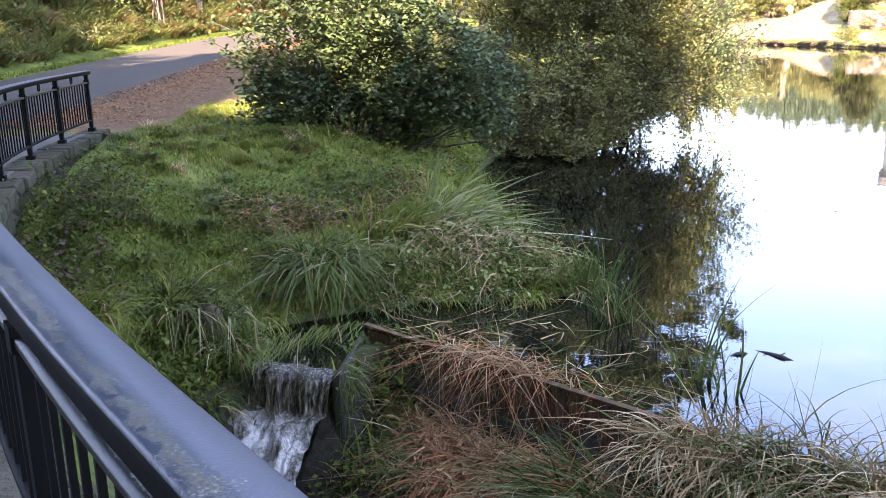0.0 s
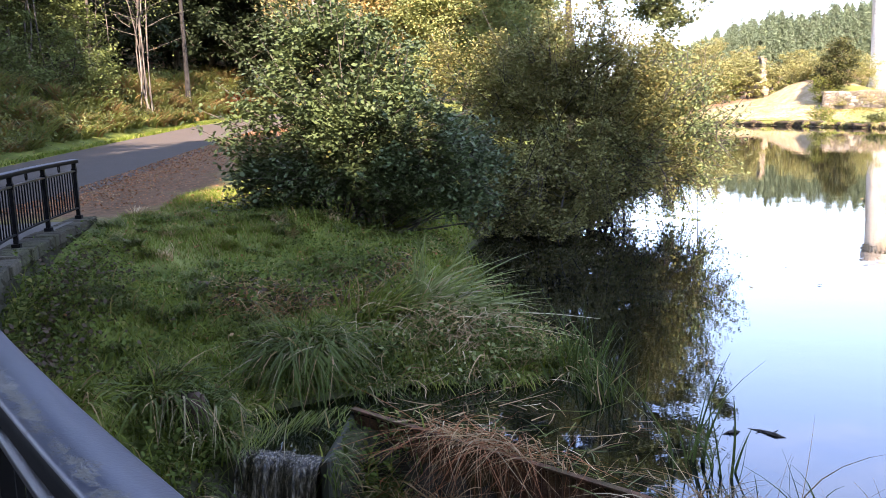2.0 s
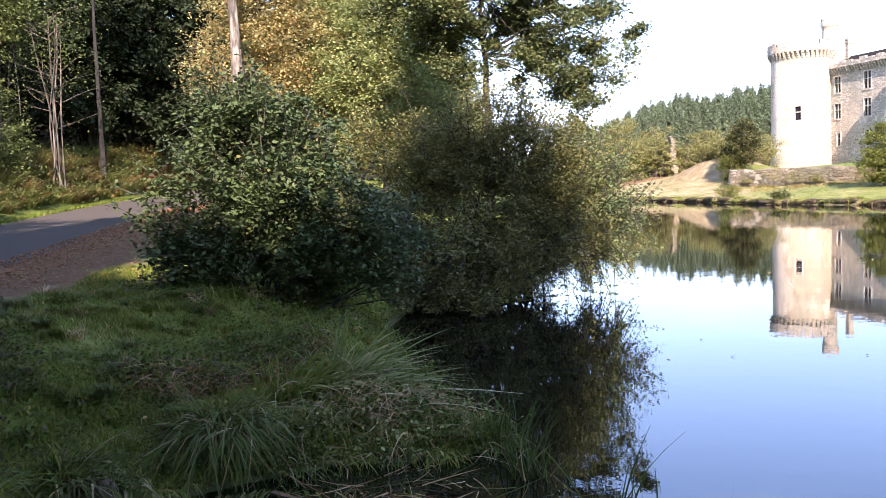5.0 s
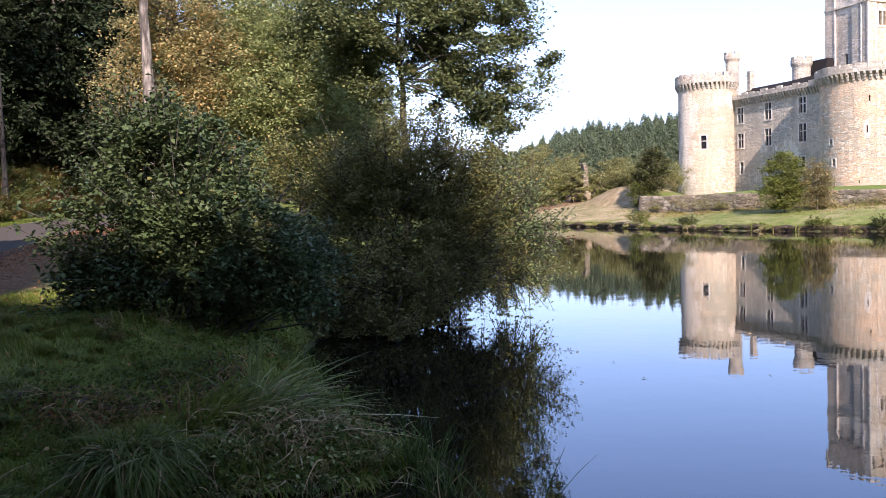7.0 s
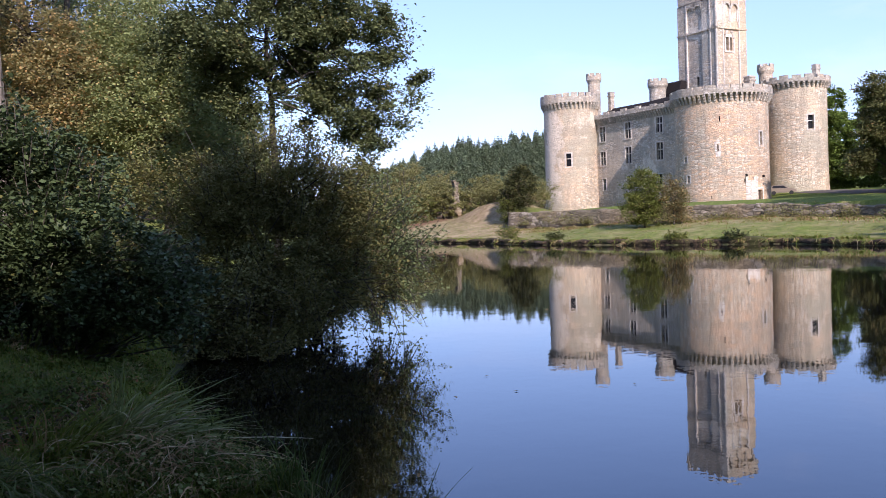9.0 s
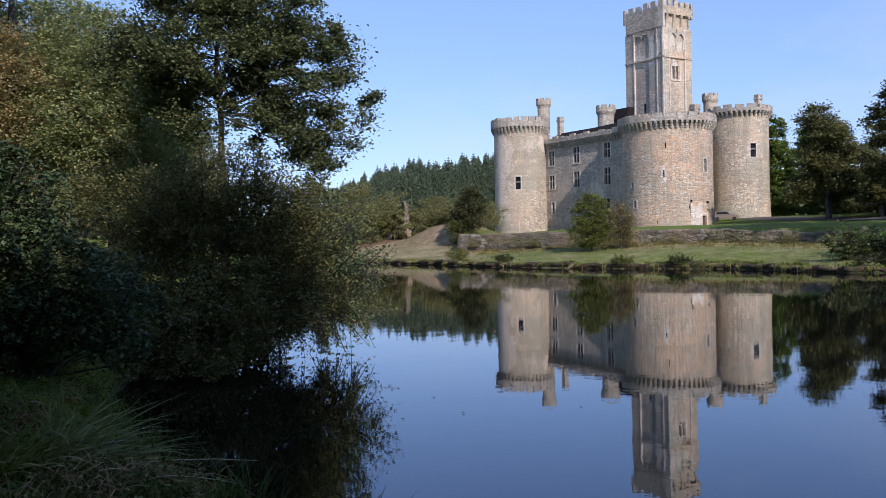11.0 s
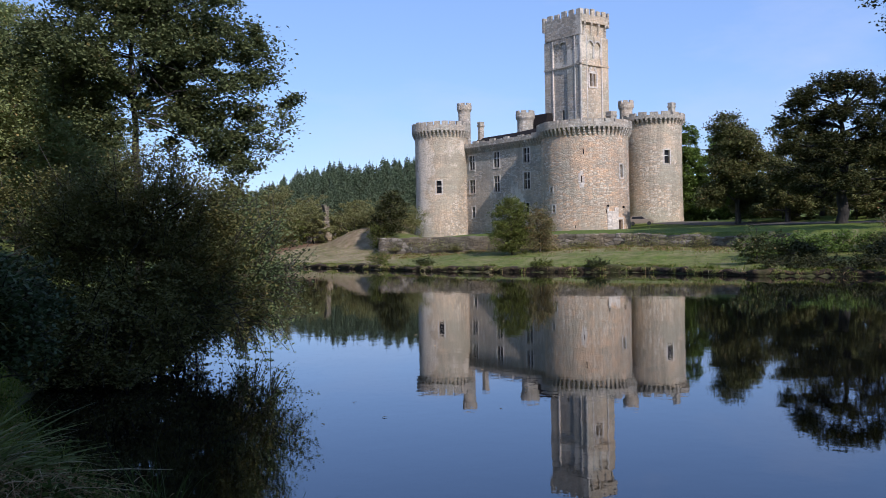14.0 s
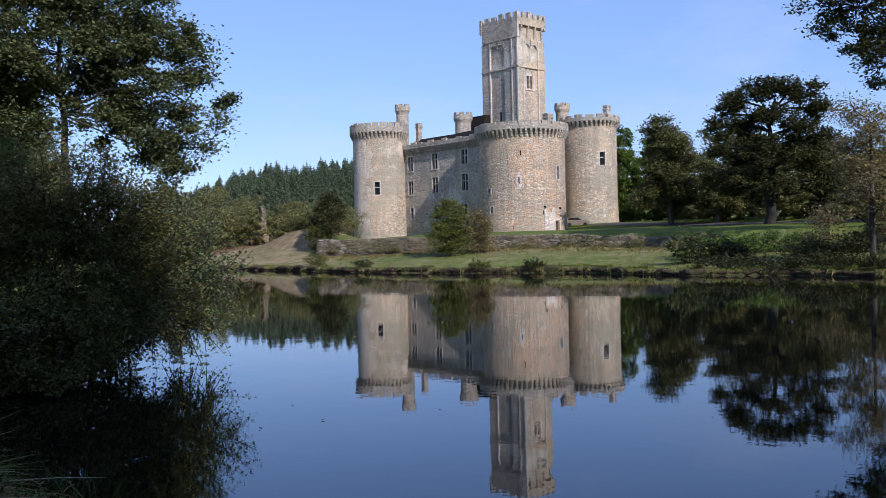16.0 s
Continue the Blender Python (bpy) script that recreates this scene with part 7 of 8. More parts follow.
def build_bank_edge():
    """The worn, undercut edge of dark soil and roots along the far shore."""
    line = np.array(FAR_SHORE, float)
    s = np.concatenate([[0], np.cumsum(np.linalg.norm(np.diff(line, axis=0), axis=1))])
    ts = np.arange(0, s[-1], 0.22)
    X, Y = np.interp(ts, s, line[:, 0]), np.interp(ts, s, line[:, 1])
    dx, dy = np.gradient(X), np.gradient(Y)
    n = np.hypot(dx, dy)
    nx, ny = dy / n, -dx / n  # towards the water
    inland = pond_dist(X + nx * 0.5, Y + ny * 0.5) > 0
    nx, ny = np.where(inland, -nx, nx), np.where(inland, -ny, ny)
    prof = [(0.12, -0.25), (-0.05, -0.02), (0.02, 0.1), (0.08, 0.22), (0.1, 0.34), (0.02, 0.46), (-0.35, 0.5), (-0.9, 0.42)]
    V = []
    for i, t in enumerate(ts):
        tall = 1 + 0.5 * noise.noise(Vector((t * 0.35, 1.7, 0))) + 0.35 * noise.noise(Vector((t * 1.3, 4.4, 0)))
        push = 0.35 * noise.noise(Vector((t * 0.2, 8.0, 0))) + 0.22 * noise.noise(Vector((t * 0.8, 3.0, 0)))
        for k, (o, z) in enumerate(prof):
            o2 = o + 0.1 + (push + 0.12 * noise.noise(Vector((t * 2.0, k * 0.9, 2.0)))) * (k < 6)
            V.append((X[i] + nx[i] * o2, Y[i] + ny[i] * o2, z * tall if z > 0 else z))
    m = len(prof)
    i, j = np.meshgrid(np.arange(len(ts) - 1), np.arange(m - 1), indexing="ij")
    q = i * m + j
    mat = Nodes("bank_soil")
    pos = mat.add("ShaderNodeNewGeometry").outputs["Position"]
    f, b = mat.noise(5.0, 5.0, 0.7, pos), mat.noise(0.5, 3.0, 0.6, pos)
    col = mat.ramp(f, [(0.34, (0.014, 0.010, 0.007)), (0.5, (0.05, 0.036, 0.022)), (0.66, (0.13, 0.09, 0.05))])
    col = mat.mix(mat.ramp(b, [(0.5, (0, 0, 0)), (0.64, (0.7, 0.7, 0.7))]), col, (0.05, 0.06, 0.016))
    me = mesh_np("bank_edge", V, np.stack([q, q + m, q + m + 1, q + 1], -1).reshape(-1, 4), mat.done(col, 0.9, f, 0.8, 0.08, spec=0.2))
    tagged(new("bank_edge", me), "undercut dark earth edge of the far bank", "bank", kind="structure")


build_bank_edge()


def build_shore_grass():
    """Tufts along the far shore and on the far bank."""
    rng = np.random.default_rng(211)
    line = np.array(FAR_SHORE[1:], float)
    s = np.concatenate([[0], np.cumsum(np.linalg.norm(np.diff(line, axis=0), axis=1))])
    n = 42000
    t = rng.random(n) * s[-1]
    x, y = np.interp(t, s, line[:, 0]), np.interp(t, s, line[:, 1])
    away = np.where(rng.random(n) < 0.4, rng.normal(0.45, 0.4, n), rng.random(n) * 24)
    x, y = x + 0.85 * away, y + 0.35 * away
    d = pond_dist(x, y)
    ok = (d > -0.1) & (noise_xy(x, y, 0.6) + rng.normal(0, 0.4, n) > -0.2) & (side_of(x, y, WALL_LINE) > 0.3)
    x, y, d = x[ok], y[ok], d[ok]
    z = np.maximum(land(x, y), 0.3 * (d < 0.8))
    a = rng.uniform(0, 6.28, len(x))
    tall = rng.uniform(0.07, 0.2, len(x)) * (1 + 1.2 * (noise_xy(x, y, 0.9) > 0.45)) * (1 + 0.9 * (d < 1.0))
    v, q = blade_arrays(np.stack([x, y, z - 0.03], 1), tall, np.stack([np.cos(a), np.sin(a)], 1), 0.07, rng, 0.8, 3, 0.45)
    tagged(new("shore_grass", mesh_np("shore_grass", v, q, SHORE)), "ragged green and straw grass on the far bank", "grass", kind="stuff")
    # grass hanging over the worn edge
    n = 9000
    t = rng.random(n) * s[-1]
    t = t[(noise_xy(t, t * 0.3, 0.9) + 0.7 * noise_xy(t + 5, t * 0.2, 0.33) + rng.normal(0, 0.15, n)) > 0.3]
    x, y = np.interp(t, s, line[:, 0]) - 0.1, np.interp(t, s, line[:, 1]) - 0.05
    n = len(x)
    way = np.stack([rng.normal(-0.8, 0.35, n), rng.normal(-0.4, 0.35, n), rng.uniform(0.0, 0.7, n)], 1)
    v, q = strand_arrays(np.stack([x, y, rng.uniform(0.3, 0.55, n)], 1), way, rng.uniform(0.15, 0.7, n) ** 1.3, 0.05, rng, 0.9, 4, 0.5)
    tagged(new("hanging_grass", mesh_np("hanging_grass", v, q, [SHORE, STRAW], index=np.repeat((rng.random(n) < 0.3).astype(int), 4))), "grass hanging over the worn bank edge", "grass", kind="stuff")


SHORE = leaf_material("bank_grass_blades", (0.075, 0.105, 0.018), (0.20, 0.245, 0.045), (0.31, 0.25, 0.11), 0.2, 0.6, 0.3)
build_shore_grass()
# shrubs on and about the spur
for i, (x, y, w, h, mat) in enumerate(((56.4, 126.6, 1.9, 3.6, CASTLE_BUSH), (61.0, 138.5, 2.4, 3.2, OLIVE), (63.0, 142.0, 3.0, 4.6, OLIVE), (66.5, 140.0, 3.2, 5.5, OLIVE), (70.5, 146.0, 3.5, 7.0, OLIVE), (59.5, 143.5, 2.2, 3.0, OLIVE))):
    tree("shrub", (x, y, floor_at(x, y)), "leafy olive-green shrub on the bare slope", "shrub", [(0, 0, 0), (0, 0, h)], [(0, 0, h * 0.5, w, w * 0.9, h * 0.5), (w * 0.5, 0, h * 0.35, w * 0.7, w * 0.7, h * 0.4), (-w * 0.4, 0, h * 0.75, w * 0.5, w * 0.5, h * 0.3)], mat, BARK, 4200, 0.22, 110, 0.3, 380 + i, "shrubs about the spur", 0.05, 0.4, stems=2, shoots=40, shoot_len=0.8)
# small shrubs rooted in the bank's edge; the last six, dark, stand for shade
for i, (x, y, w, h) in enumerate(((43.6, 99.0, 1.3, 1.5), (43.9, 87.0, 0.9, 0.9), (49.0, 71.8, 0.9, 0.5), (51.9, 67.0, 0.9, 0.5), (56.6, 49.0, 1.7, 0.9), (57.6, 46.6, 1.6, 1.0), (58.9, 44.0, 1.7, 0.9), (59.3, 41.8, 1.6, 1.1), (59.6, 39.4, 1.6, 0.9), (59.9, 37.0, 1.6, 1.0))):
    tree("shrub", (x, y, floor_at(x, y)), "small leafy shrub at the bank's edge, the dark ones put for shade", "shrub", [(0, 0, 0), (0, 0, h)], [(0, 0, h * 0.5, w, w, h * 0.55), (w * 0.4, -0.2, h * 0.3, w * 0.7, w * 0.7, h * 0.4)], OAK if i > 3 else SHORE_SHRUB if i % 2 else CASTLE_BUSH, BARK, 1500, 0.16, 60, 0.25, 340 + i, "shrubs on the bank's edge", 0.03, 0.3, stems=2, shoots=30, shoot_len=0.6)

# ---- the far bank ----
tree("bush", (56.0, 88.0, floor_at(56.0, 88.0)), "round yellow-green bush before the terrace wall", "bush", [(0, 0, 0), (0, 0, 4)],
     [(0, 0, 4.0, 2.2, 2.1, 2.6), (-0.5, 0, 2.2, 2.1, 2.0, 2.1), (0.3, 0, 5.6, 1.4, 1.3, 1.2), (0.8, 0, 1.8, 1.8, 1.8, 1.6)], CASTLE_BUSH, BARK, 17000, 0.22, 260, 0.35, 111, "bushes before the castle", 0.1)
tree("bush", (58.9, 86.5, floor_at(58.9, 86.5)), "thin olive bush with bare twigs before the terrace wall", "bush", [(0, 0, 0), (0, 0, 3)],
     [(0, 0, 3.0, 1.9, 1.8, 1.9), (0.5, 0, 1.6, 1.8, 1.6, 1.4), (0, 0, 4.6, 1.1, 1.1, 1.0)], GREY_BUSH, BARK, 7000, 0.2, 170, 0.35, 112, "bushes before the castle", 0.09, 0.3)
tree("tree", (58.2, 127.3, floor_at(58.2, 127.3)), "dense dark evergreen tree on the meadow's edge", "tree", [(0, 0, 0), (0, 0, 5)],
     [(0.5, 0, 4.0, 2.4, 2.2, 3.2), (-1.4, 0, 2.4, 1.7, 1.6, 2.2), (0.6, 0, 6.2, 1.7, 1.5, 1.6)], OAK, BARK, 10000, 0.3, 160, 0.42, 113, trunk_r=0.15, low=0.5)


def oak(name, x, y, z, h, w, mat, leaves, seed, label, group, size=0.3, clear=0.3, bark=BARK, low=0.35, n=10, r=0.45):
    rs = random.Random(seed)
    blobs = []
    for i in range(n):
        a = i * 2.4
        k = (i + 0.5) / n
        hz = h * (clear + (1 - clear) * (0.12 + 0.8 * k))
        rad = w * (0.62 if i % 2 else 0.4) * (1 - 0.6 * k ** 2)
        blobs.append((rad * math.cos(a), rad * math.sin(a) * 0.9, hz, w * rs.uniform(0.28, 0.4), w * rs.uniform(0.28, 0.4), h * rs.uniform(0.08, 0.13)))
    return tree(name, (x, y, z), label, "tree", [(0, 0, 0), (w * 0.03, 0, h * 0.35), (0, 0, h * 0.85)], blobs, mat, bark, leaves, size, max(90, leaves // 60), h * 0.035, seed, group, r, low)


for i, (x, y, h, w, mat) in enumerate(((6.3, 60, 8, 4.0, YGREEN), (8.0, 76, 9, 4.5, OLIVE), (10.5, 96, 10, 5.0, OLIVE), (3.5, 70, 10, 4.5, YGREEN), (14.5, 118, 11, 6.0, OLIVE), (6.5, 104, 12, 6.0, OLIVE), (20, 150, 11, 7.0, OLIVE))):
    oak("tree", x, y, floor_at(x, y) - 0.3, h, w, mat, 14000, 280 + i, "rounded green tree on the far side of the pond", "trees round the pond", 0.26, 0.05, low=0.4, r=0.2)
G = "trees right of the castle"
tree("oak_tree", (91.5, 70.5, 3.4), "tall dark spreading oak on the lawn", "tree", [(0, 0, 0), (-0.3, 0.1, 4.5), (0.2, 0, 9.5), (-0.2, 0.2, 15)],
     [(0.62 * u + 0.79 * w, 0.62 * w - 0.79 * u, z, r, r, v) for u, w, z, r, v in (
         (-1.0, 0, 17.4, 2.4, 1.4), (1.6, 0.6, 17.7, 2.3, 1.3), (4.0, 0.2, 16.6, 2.1, 1.3), (-3.4, -0.4, 16.2, 2.2, 1.3), (5.4, 0, 14.6, 1.8, 1.2), (-5.6, 0.3, 14.8, 1.7, 1.1), (-6.6, 0, 13.0, 1.5, 0.9), (-3.0, 1.0, 13.4, 2.3, 1.4), (0.4, -0.8, 14.2, 2.6, 1.5),
         (3.4, 0.4, 12.6, 2.4, 1.4), (-5.6, -0.5, 10.4, 1.9, 1.0), (5.6, 0.6, 11.4, 1.9, 1.3), (-3.2, 0.8, 8.6, 2.2, 1.1), (1.4, 2.0, 10.2, 2.3, 1.2), (-6.4, 0.2, 7.4, 1.8, 1.0), (4.4, 0.2, 8.6, 2.2, 1.3), (-4.6, -0.6, 5.4, 1.9, 0.9), (6.0, 0.4, 6.4, 2.0, 1.2), (-1.2, -2.6, 10.6, 2.2, 1.2), (1.6, -2.4, 8.8, 2.2, 1.1), (-1.8, -2.2, 7.2, 1.9, 0.9), (0.6, -3.2, 5.6, 2.0, 0.9))],
     OAK, OAK_BARK, 46000, 0.32, 680, 0.5, 121, G, 0.75, 0.25, shoots=160, shoot_len=1.0)
oak("tree", 100.0, 95.2, 4.2, 16.5, 6.2, MIDOAK, 48000, 122, "rounded dark green tree beyond the lawn", G, 0.36, 0.1)
oak("tree", 140.0, 90.0, 4.5, 11.0, 7.0, MIDOAK, 15000, 123, "dark tree behind the lawn", G, 0.4, 0.1)
oak("tree", 108.0, 76.0, 4.0, 12.5, 7.0, MIDOAK, 16000, 124, "dark tree behind the lawn", G, 0.4, 0.05)
oak("tree", 101.0, 87.0, 4.0, 10.0, 5.5, MIDOAK, 18000, 125, "low olive tree on the lawn", G, 0.36, 0.05)
oak("tree", 112.0, 60.0, 4.0, 10.0, 8.0, MIDOAK, 15000, 126, "dark tree behind the lawn", G, 0.4, 0.05)
oak("tree", 61.6, 38.8, 0.5, 13.2, 4.8, GREY_BUSH, 17000, 127, "thin olive-brown tree with fine bare twigs by the water", G, 0.2, 0.08, GREY_BARK, low=0.3, r=0.24)
oak("tree", 72.5, 40.0, 1.0, 13.5, 5.0, GREY_BUSH, 12000, 128, "thin olive-brown tree with fine bare twigs by the water", G, 0.2, 0.05, GREY_BARK, low=0.3, r=0.24)
tree("tree", (79.5, 43.3, 1.5), "tall dark tree hanging over the water", "tree", [(0, 0, 0), (-0.5, 0.2, 14), (0, 0, 29)],
     [(-6.4, 3.2, 21.6, 5.0, 5.0, 3.6), (-5.5, 0.5, 16.8, 4.3, 4.1, 2.6), (0, 0, 27.0, 7.2, 7.2, 4.8), (-3.6, 3.6, 27.0, 4.8, 4.8, 3.6), (1.2, 0.0, 18.0, 6.0, 6.0, 3.6), (-7.9, 4.3, 25.8, 3.1, 2.9, 2.2)],
     OAK, DARK_BARK, 52000, 0.34, 560, 0.6, 129, G, 0.55, 0.3, shoots=120, shoot_len=1.4)
BACK = oak("tree", 136.0, 102.0, 4.5, 16.0, 7.0, MIDOAK, 14000, 130, "dark tree of the wood behind the lawn", G, 0.5, 0.0, n=12)
for i, (x, y, s) in enumerate(((124, 88, 0.85), (129, 80, 0.66), (122, 72, 0.62), (127, 64, 0.66), (118, 80, 0.68), (120, 55, 0.6), (110, 52, 0.55), (104, 62, 0.55), (112, 90, 0.85), (98, 52, 0.5), (143, 112, 1.0), (122, 103, 1.05))):
    copy_thing(BACK, pose(x, y, floor_at(x, y) - 0.2, 0, 0, 43 * i) @ Matrix.Diagonal((max(s, 0.85), max(s, 0.85), s, 1)))
for i, (x, y, h, w) in enumerate(((121.0, 127.0, 19, 3.6), (124.5, 123.0, 17.0, 4.8), (119.5, 130.5, 14, 2.8), (127.5, 118.5, 10.0, 4.8))):
    tree("tree", (x, y, floor_at(x, y)), "dense green conical evergreen beside the tower", "tree", [(0, 0, 0), (0, 0, h)],
         [(0, 0, h * 0.2, w, w, h * 0.22), (0, 0, h * 0.5, w * 0.8, w * 0.8, h * 0.25), (0, 0, h * 0.78, w * 0.5, w * 0.5, h * 0.2)], IVY, BARK, 36000, 0.44, 480, 0.42, 131 + i, "evergreens by the tower", 0.2, 0.6)

# two trees added out of view on the right to shade the shore
for x, y, h, w, sd in ((64.5, 33.0, 5.0, 4.0, 311), (71.0, 36.0, 5.0, 4.0, 312)):
    oak("tree", x, y, 1.2, h, w, OAK, 20000, sd, "unseen leafy tree added to shade the shore", G, 0.34, 0.0, n=12)
# dense undergrowth beneath the trees
for i, (x, y, h, w) in enumerate(((117, 106, 8, 5.5), (112, 101, 7, 5.0), (122, 110, 9, 6.0), (107, 93, 7, 5.0), (112, 86, 8, 5.5), (106, 80, 7, 5.0), (101, 76, 6, 4.5), (110, 70, 8, 6.0), (98, 64, 6, 5.0), (92, 58, 6, 5.0), (104, 55, 8, 6.0))):
    oak("shrub", x, y, floor_at(x, y) - 0.3, h, w, MIDOAK, 8000, 290 + i, "dark green shrub beneath the trees", "undergrowth beyond the lawn", 0.34, 0.0, low=0.4, r=0.15)


def low_shrubs():
    rng = np.random.default_rng(141)
    for i, (x, y, w, h, mat) in enumerate(((59.6, 54.6, 2.1, 3.0, SHORE_SHRUB), (65.4, 58.9, 2.3, 2.0, IVY), (68.8, 57.0, 2.0, 1.7, IVY), (67.6, 53.3, 2.5, 2.0, IVY), (70.6, 50.4, 2.1, 1.8, IVY), (61.4, 51.8, 1.8, 1.7, OAK), (66.0, 47.0, 2.2, 1.9, MIDOAK), (63.5, 44.5, 2.0, 1.6, OAK), (70.0, 46.0, 2.4, 2.0, OAK))):
        tree("shrub", (x, y, floor_at(x, y)), "rounded dense green shrub on the far bank", "shrub", [(0, 0, 0), (0, 0, h)], [(0, 0, h * 0.5, w, w * 0.9, h * 0.5), (w * 0.5, 0, h * 0.35, w * 0.7, w * 0.7, h * 0.4)],
             mat, BARK, 3000, 0.24, 80, 0.3, 142 + i, "shrubs on the far bank", 0.06, 0.6)


low_shrubs()

# woods behind the meadow
for i, (x, y, h, w, mat) in enumerate(((46.5, 150, 11.5, 5.5, OLIVE), (50.5, 160, 11, 5, OLIVE), (40, 168, 10, 6.5, OLIVE), (62, 172, 8, 6, OLIVE), (35, 158, 9, 6, OLIVE), (69, 168, 9, 5.5, OLIVE), (50, 152, 5, 4, CASTLE_BUSH), (54.6, 152, 6.0, 4, OLIVE), (60.5, 157, 5.5, 3.5, OLIVE), (56.5, 158, 7.0, 4, OLIVE), (28, 165, 11, 7, OLIVE), (75, 185, 9, 7, OLIVE), (58, 182, 9, 7, OLIVE), (45, 150, 6, 5, OLIVE), (53, 161, 7, 5, OLIVE), (65, 162, 6.5, 4.5, OLIVE), (66, 186, 9, 7, OLIVE), (49, 184, 9, 7, OLIVE), (62.5, 150, 3.5, 3.2, CASTLE_BUSH), (70, 198, 10, 7.5, OLIVE), (41, 150, 6, 5, CASTLE_BUSH))):
    oak("tree", x, y, floor_at(x, y) - 0.3, h, w, mat, 9000, 151 + i, "rounded olive-green tree beyond the meadow", "trees beyond the meadow", 0.3, 0.0, low=0.3, r=0.2, n=14)


def build_hill_wood():
    """The conifer wood on the hill."""
    rng = random.Random(171)
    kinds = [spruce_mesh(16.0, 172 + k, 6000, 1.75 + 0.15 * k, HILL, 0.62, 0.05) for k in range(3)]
    for row in range(8):
        for i in range(48):
            turn = 12 + i * 0.66 + rng.uniform(-0.3, 0.3)
            if turn < 15.5 or turn > 32:
                continue
            az = radians(turn)
            D = 232 + row * 12 + rng.uniform(-5, 5)
            x, y = D * math.sin(az), D * math.cos(az)
            tall = rng.uniform(0.7, 0.87) * min(1.0, 0.5 + 0.1 * (turn - 15.5)) * (1.0 if row else 0.8)
            spruce((x, y, floor_at(x, y) - 0.5), kinds[rng.randrange(3)], tall, rng.uniform(0, 360), "conifer wood on the hill", "green conifer of the hillside wood, paled by haze in its colour")


build_hill_wood()
rng = random.Random(173)
FAR_SPRUCE = spruce_mesh(17, 174, 2900, size=0.55)
for i in range(44):
    x, y = -62 + i * 1.55 + rng.uniform(-1, 1), 108 + rng.uniform(-8, 14) - 0.7 * abs(i - 30)
    spruce((x, y, floor_at(x, y) - 0.3), FAR_SPRUCE, rng.uniform(0.9, 1.2), rng.uniform(0, 360), "wood beside the lane", "dark green spruce deep in the wood")


def build_ruin():
    """Two stumps of a ruined gate, ragged and out of plumb."""
    base = floor_at(57.8, 154.5)
    ob = thing("ruined_pillar", Matrix.Translation((57.8, 154.5, base)), "broken stone pillar of a ruined gate on the meadow", "ruin")
    rng = random.Random(9)
    for name, cx, h, w0 in (("masonry", 0.0, 10.2 - base, 0.85), ("fallen_masonry", -1.5, 3.4, 0.7)):
        bm = bmesh.new()
        z = -0.5
        while z < h:
            k = max(0.0, z / h)
            w = w0 * (1 - 0.45 * k + 0.25 * math.sin(k * 7))
            step = rng.uniform(0.3, 0.55)
            for side in (-1, 1):
                o = rng.uniform(-0.16, 0.16)
                add_box(bm, cx + min(0, side * (w + o)), cx + max(0, side * (w + o)), -0.6 + o * 0.6, 0.6 - o, z, min(h + rng.uniform(-0.2, 0.2), z + step), None, 0.05)
            z += step
        part(name, bm, RUBBLE, ob)


build_ruin()

# ---- unseen trees behind the camera, placed to shade the near bank ----
SHADE = oak("tree", -4.5, -10.0, 1.2, 19.6, 6.0, ALDER, 18000, 181, "tall unseen leafy tree placed to shade the near bank", "trees behind the bridge", 0.6, 0.08, n=16)
for i, (x, y, w, s) in enumerate(((-11, -11, 1.2, 1.2), (-18, -13, 1.4, 1.15), (-26, -13, 1.4, 1.1), (-9, -17, 1.2, 1.2), (2.6, -9, 0.6, 1.2), (3.2, -14, 0.6, 1.4), (-6, -18, 1.0, 1.05), (0.5, -10, 0.9, 1.0), (6.5, -10.5, 0.9, 0.85), (11, -11, 0.9, 0.8), (2.6, -11.5, 0.72, 1.4))):
    copy_thing(SHADE, pose(x, y, 1.2, 0, 0, 50 * i + 20) @ Matrix.Diagonal((w, w, s, 1)))


# unseen trees beside the lane, added leaning over it to cast shade there
def lane_shade_tree(x, y, h, reach, seed):
    rs = random.Random(seed)
    blobs = []
    for i in range(20):
        k = 0.48 + 0.5 * (i + 0.5) / 20
        a = i * 2.4
        blobs.append((reach * k + 2.0 * math.cos(a), 2.0 * math.sin(a), h * k, rs.uniform(1.6, 2.2), rs.uniform(1.6, 2.2), rs.uniform(1.2, 1.7)))
    tree("tree", (x, y, floor_at(x, y)), "tall unseen leafy tree added to shade the lane", "tree", [(0, 0, 0), (reach * 0.25, 0, h * 0.3), (reach * 0.9, 0, h * 0.95)], blobs, ALDER, BARK, 26000, 0.5, 420, 0.5, seed, "trees behind the bridge", 0.3, 0.1)


for i, (x, y, h, reach) in enumerate(((-15.2, 8.0, 21.0, 9.0), (-15.8, 1.0, 23.0, 9.5), (-15.4, 12.5, 17.5, 9.0))):
    lane_shade_tree(x, y, h, reach, 360 + i)

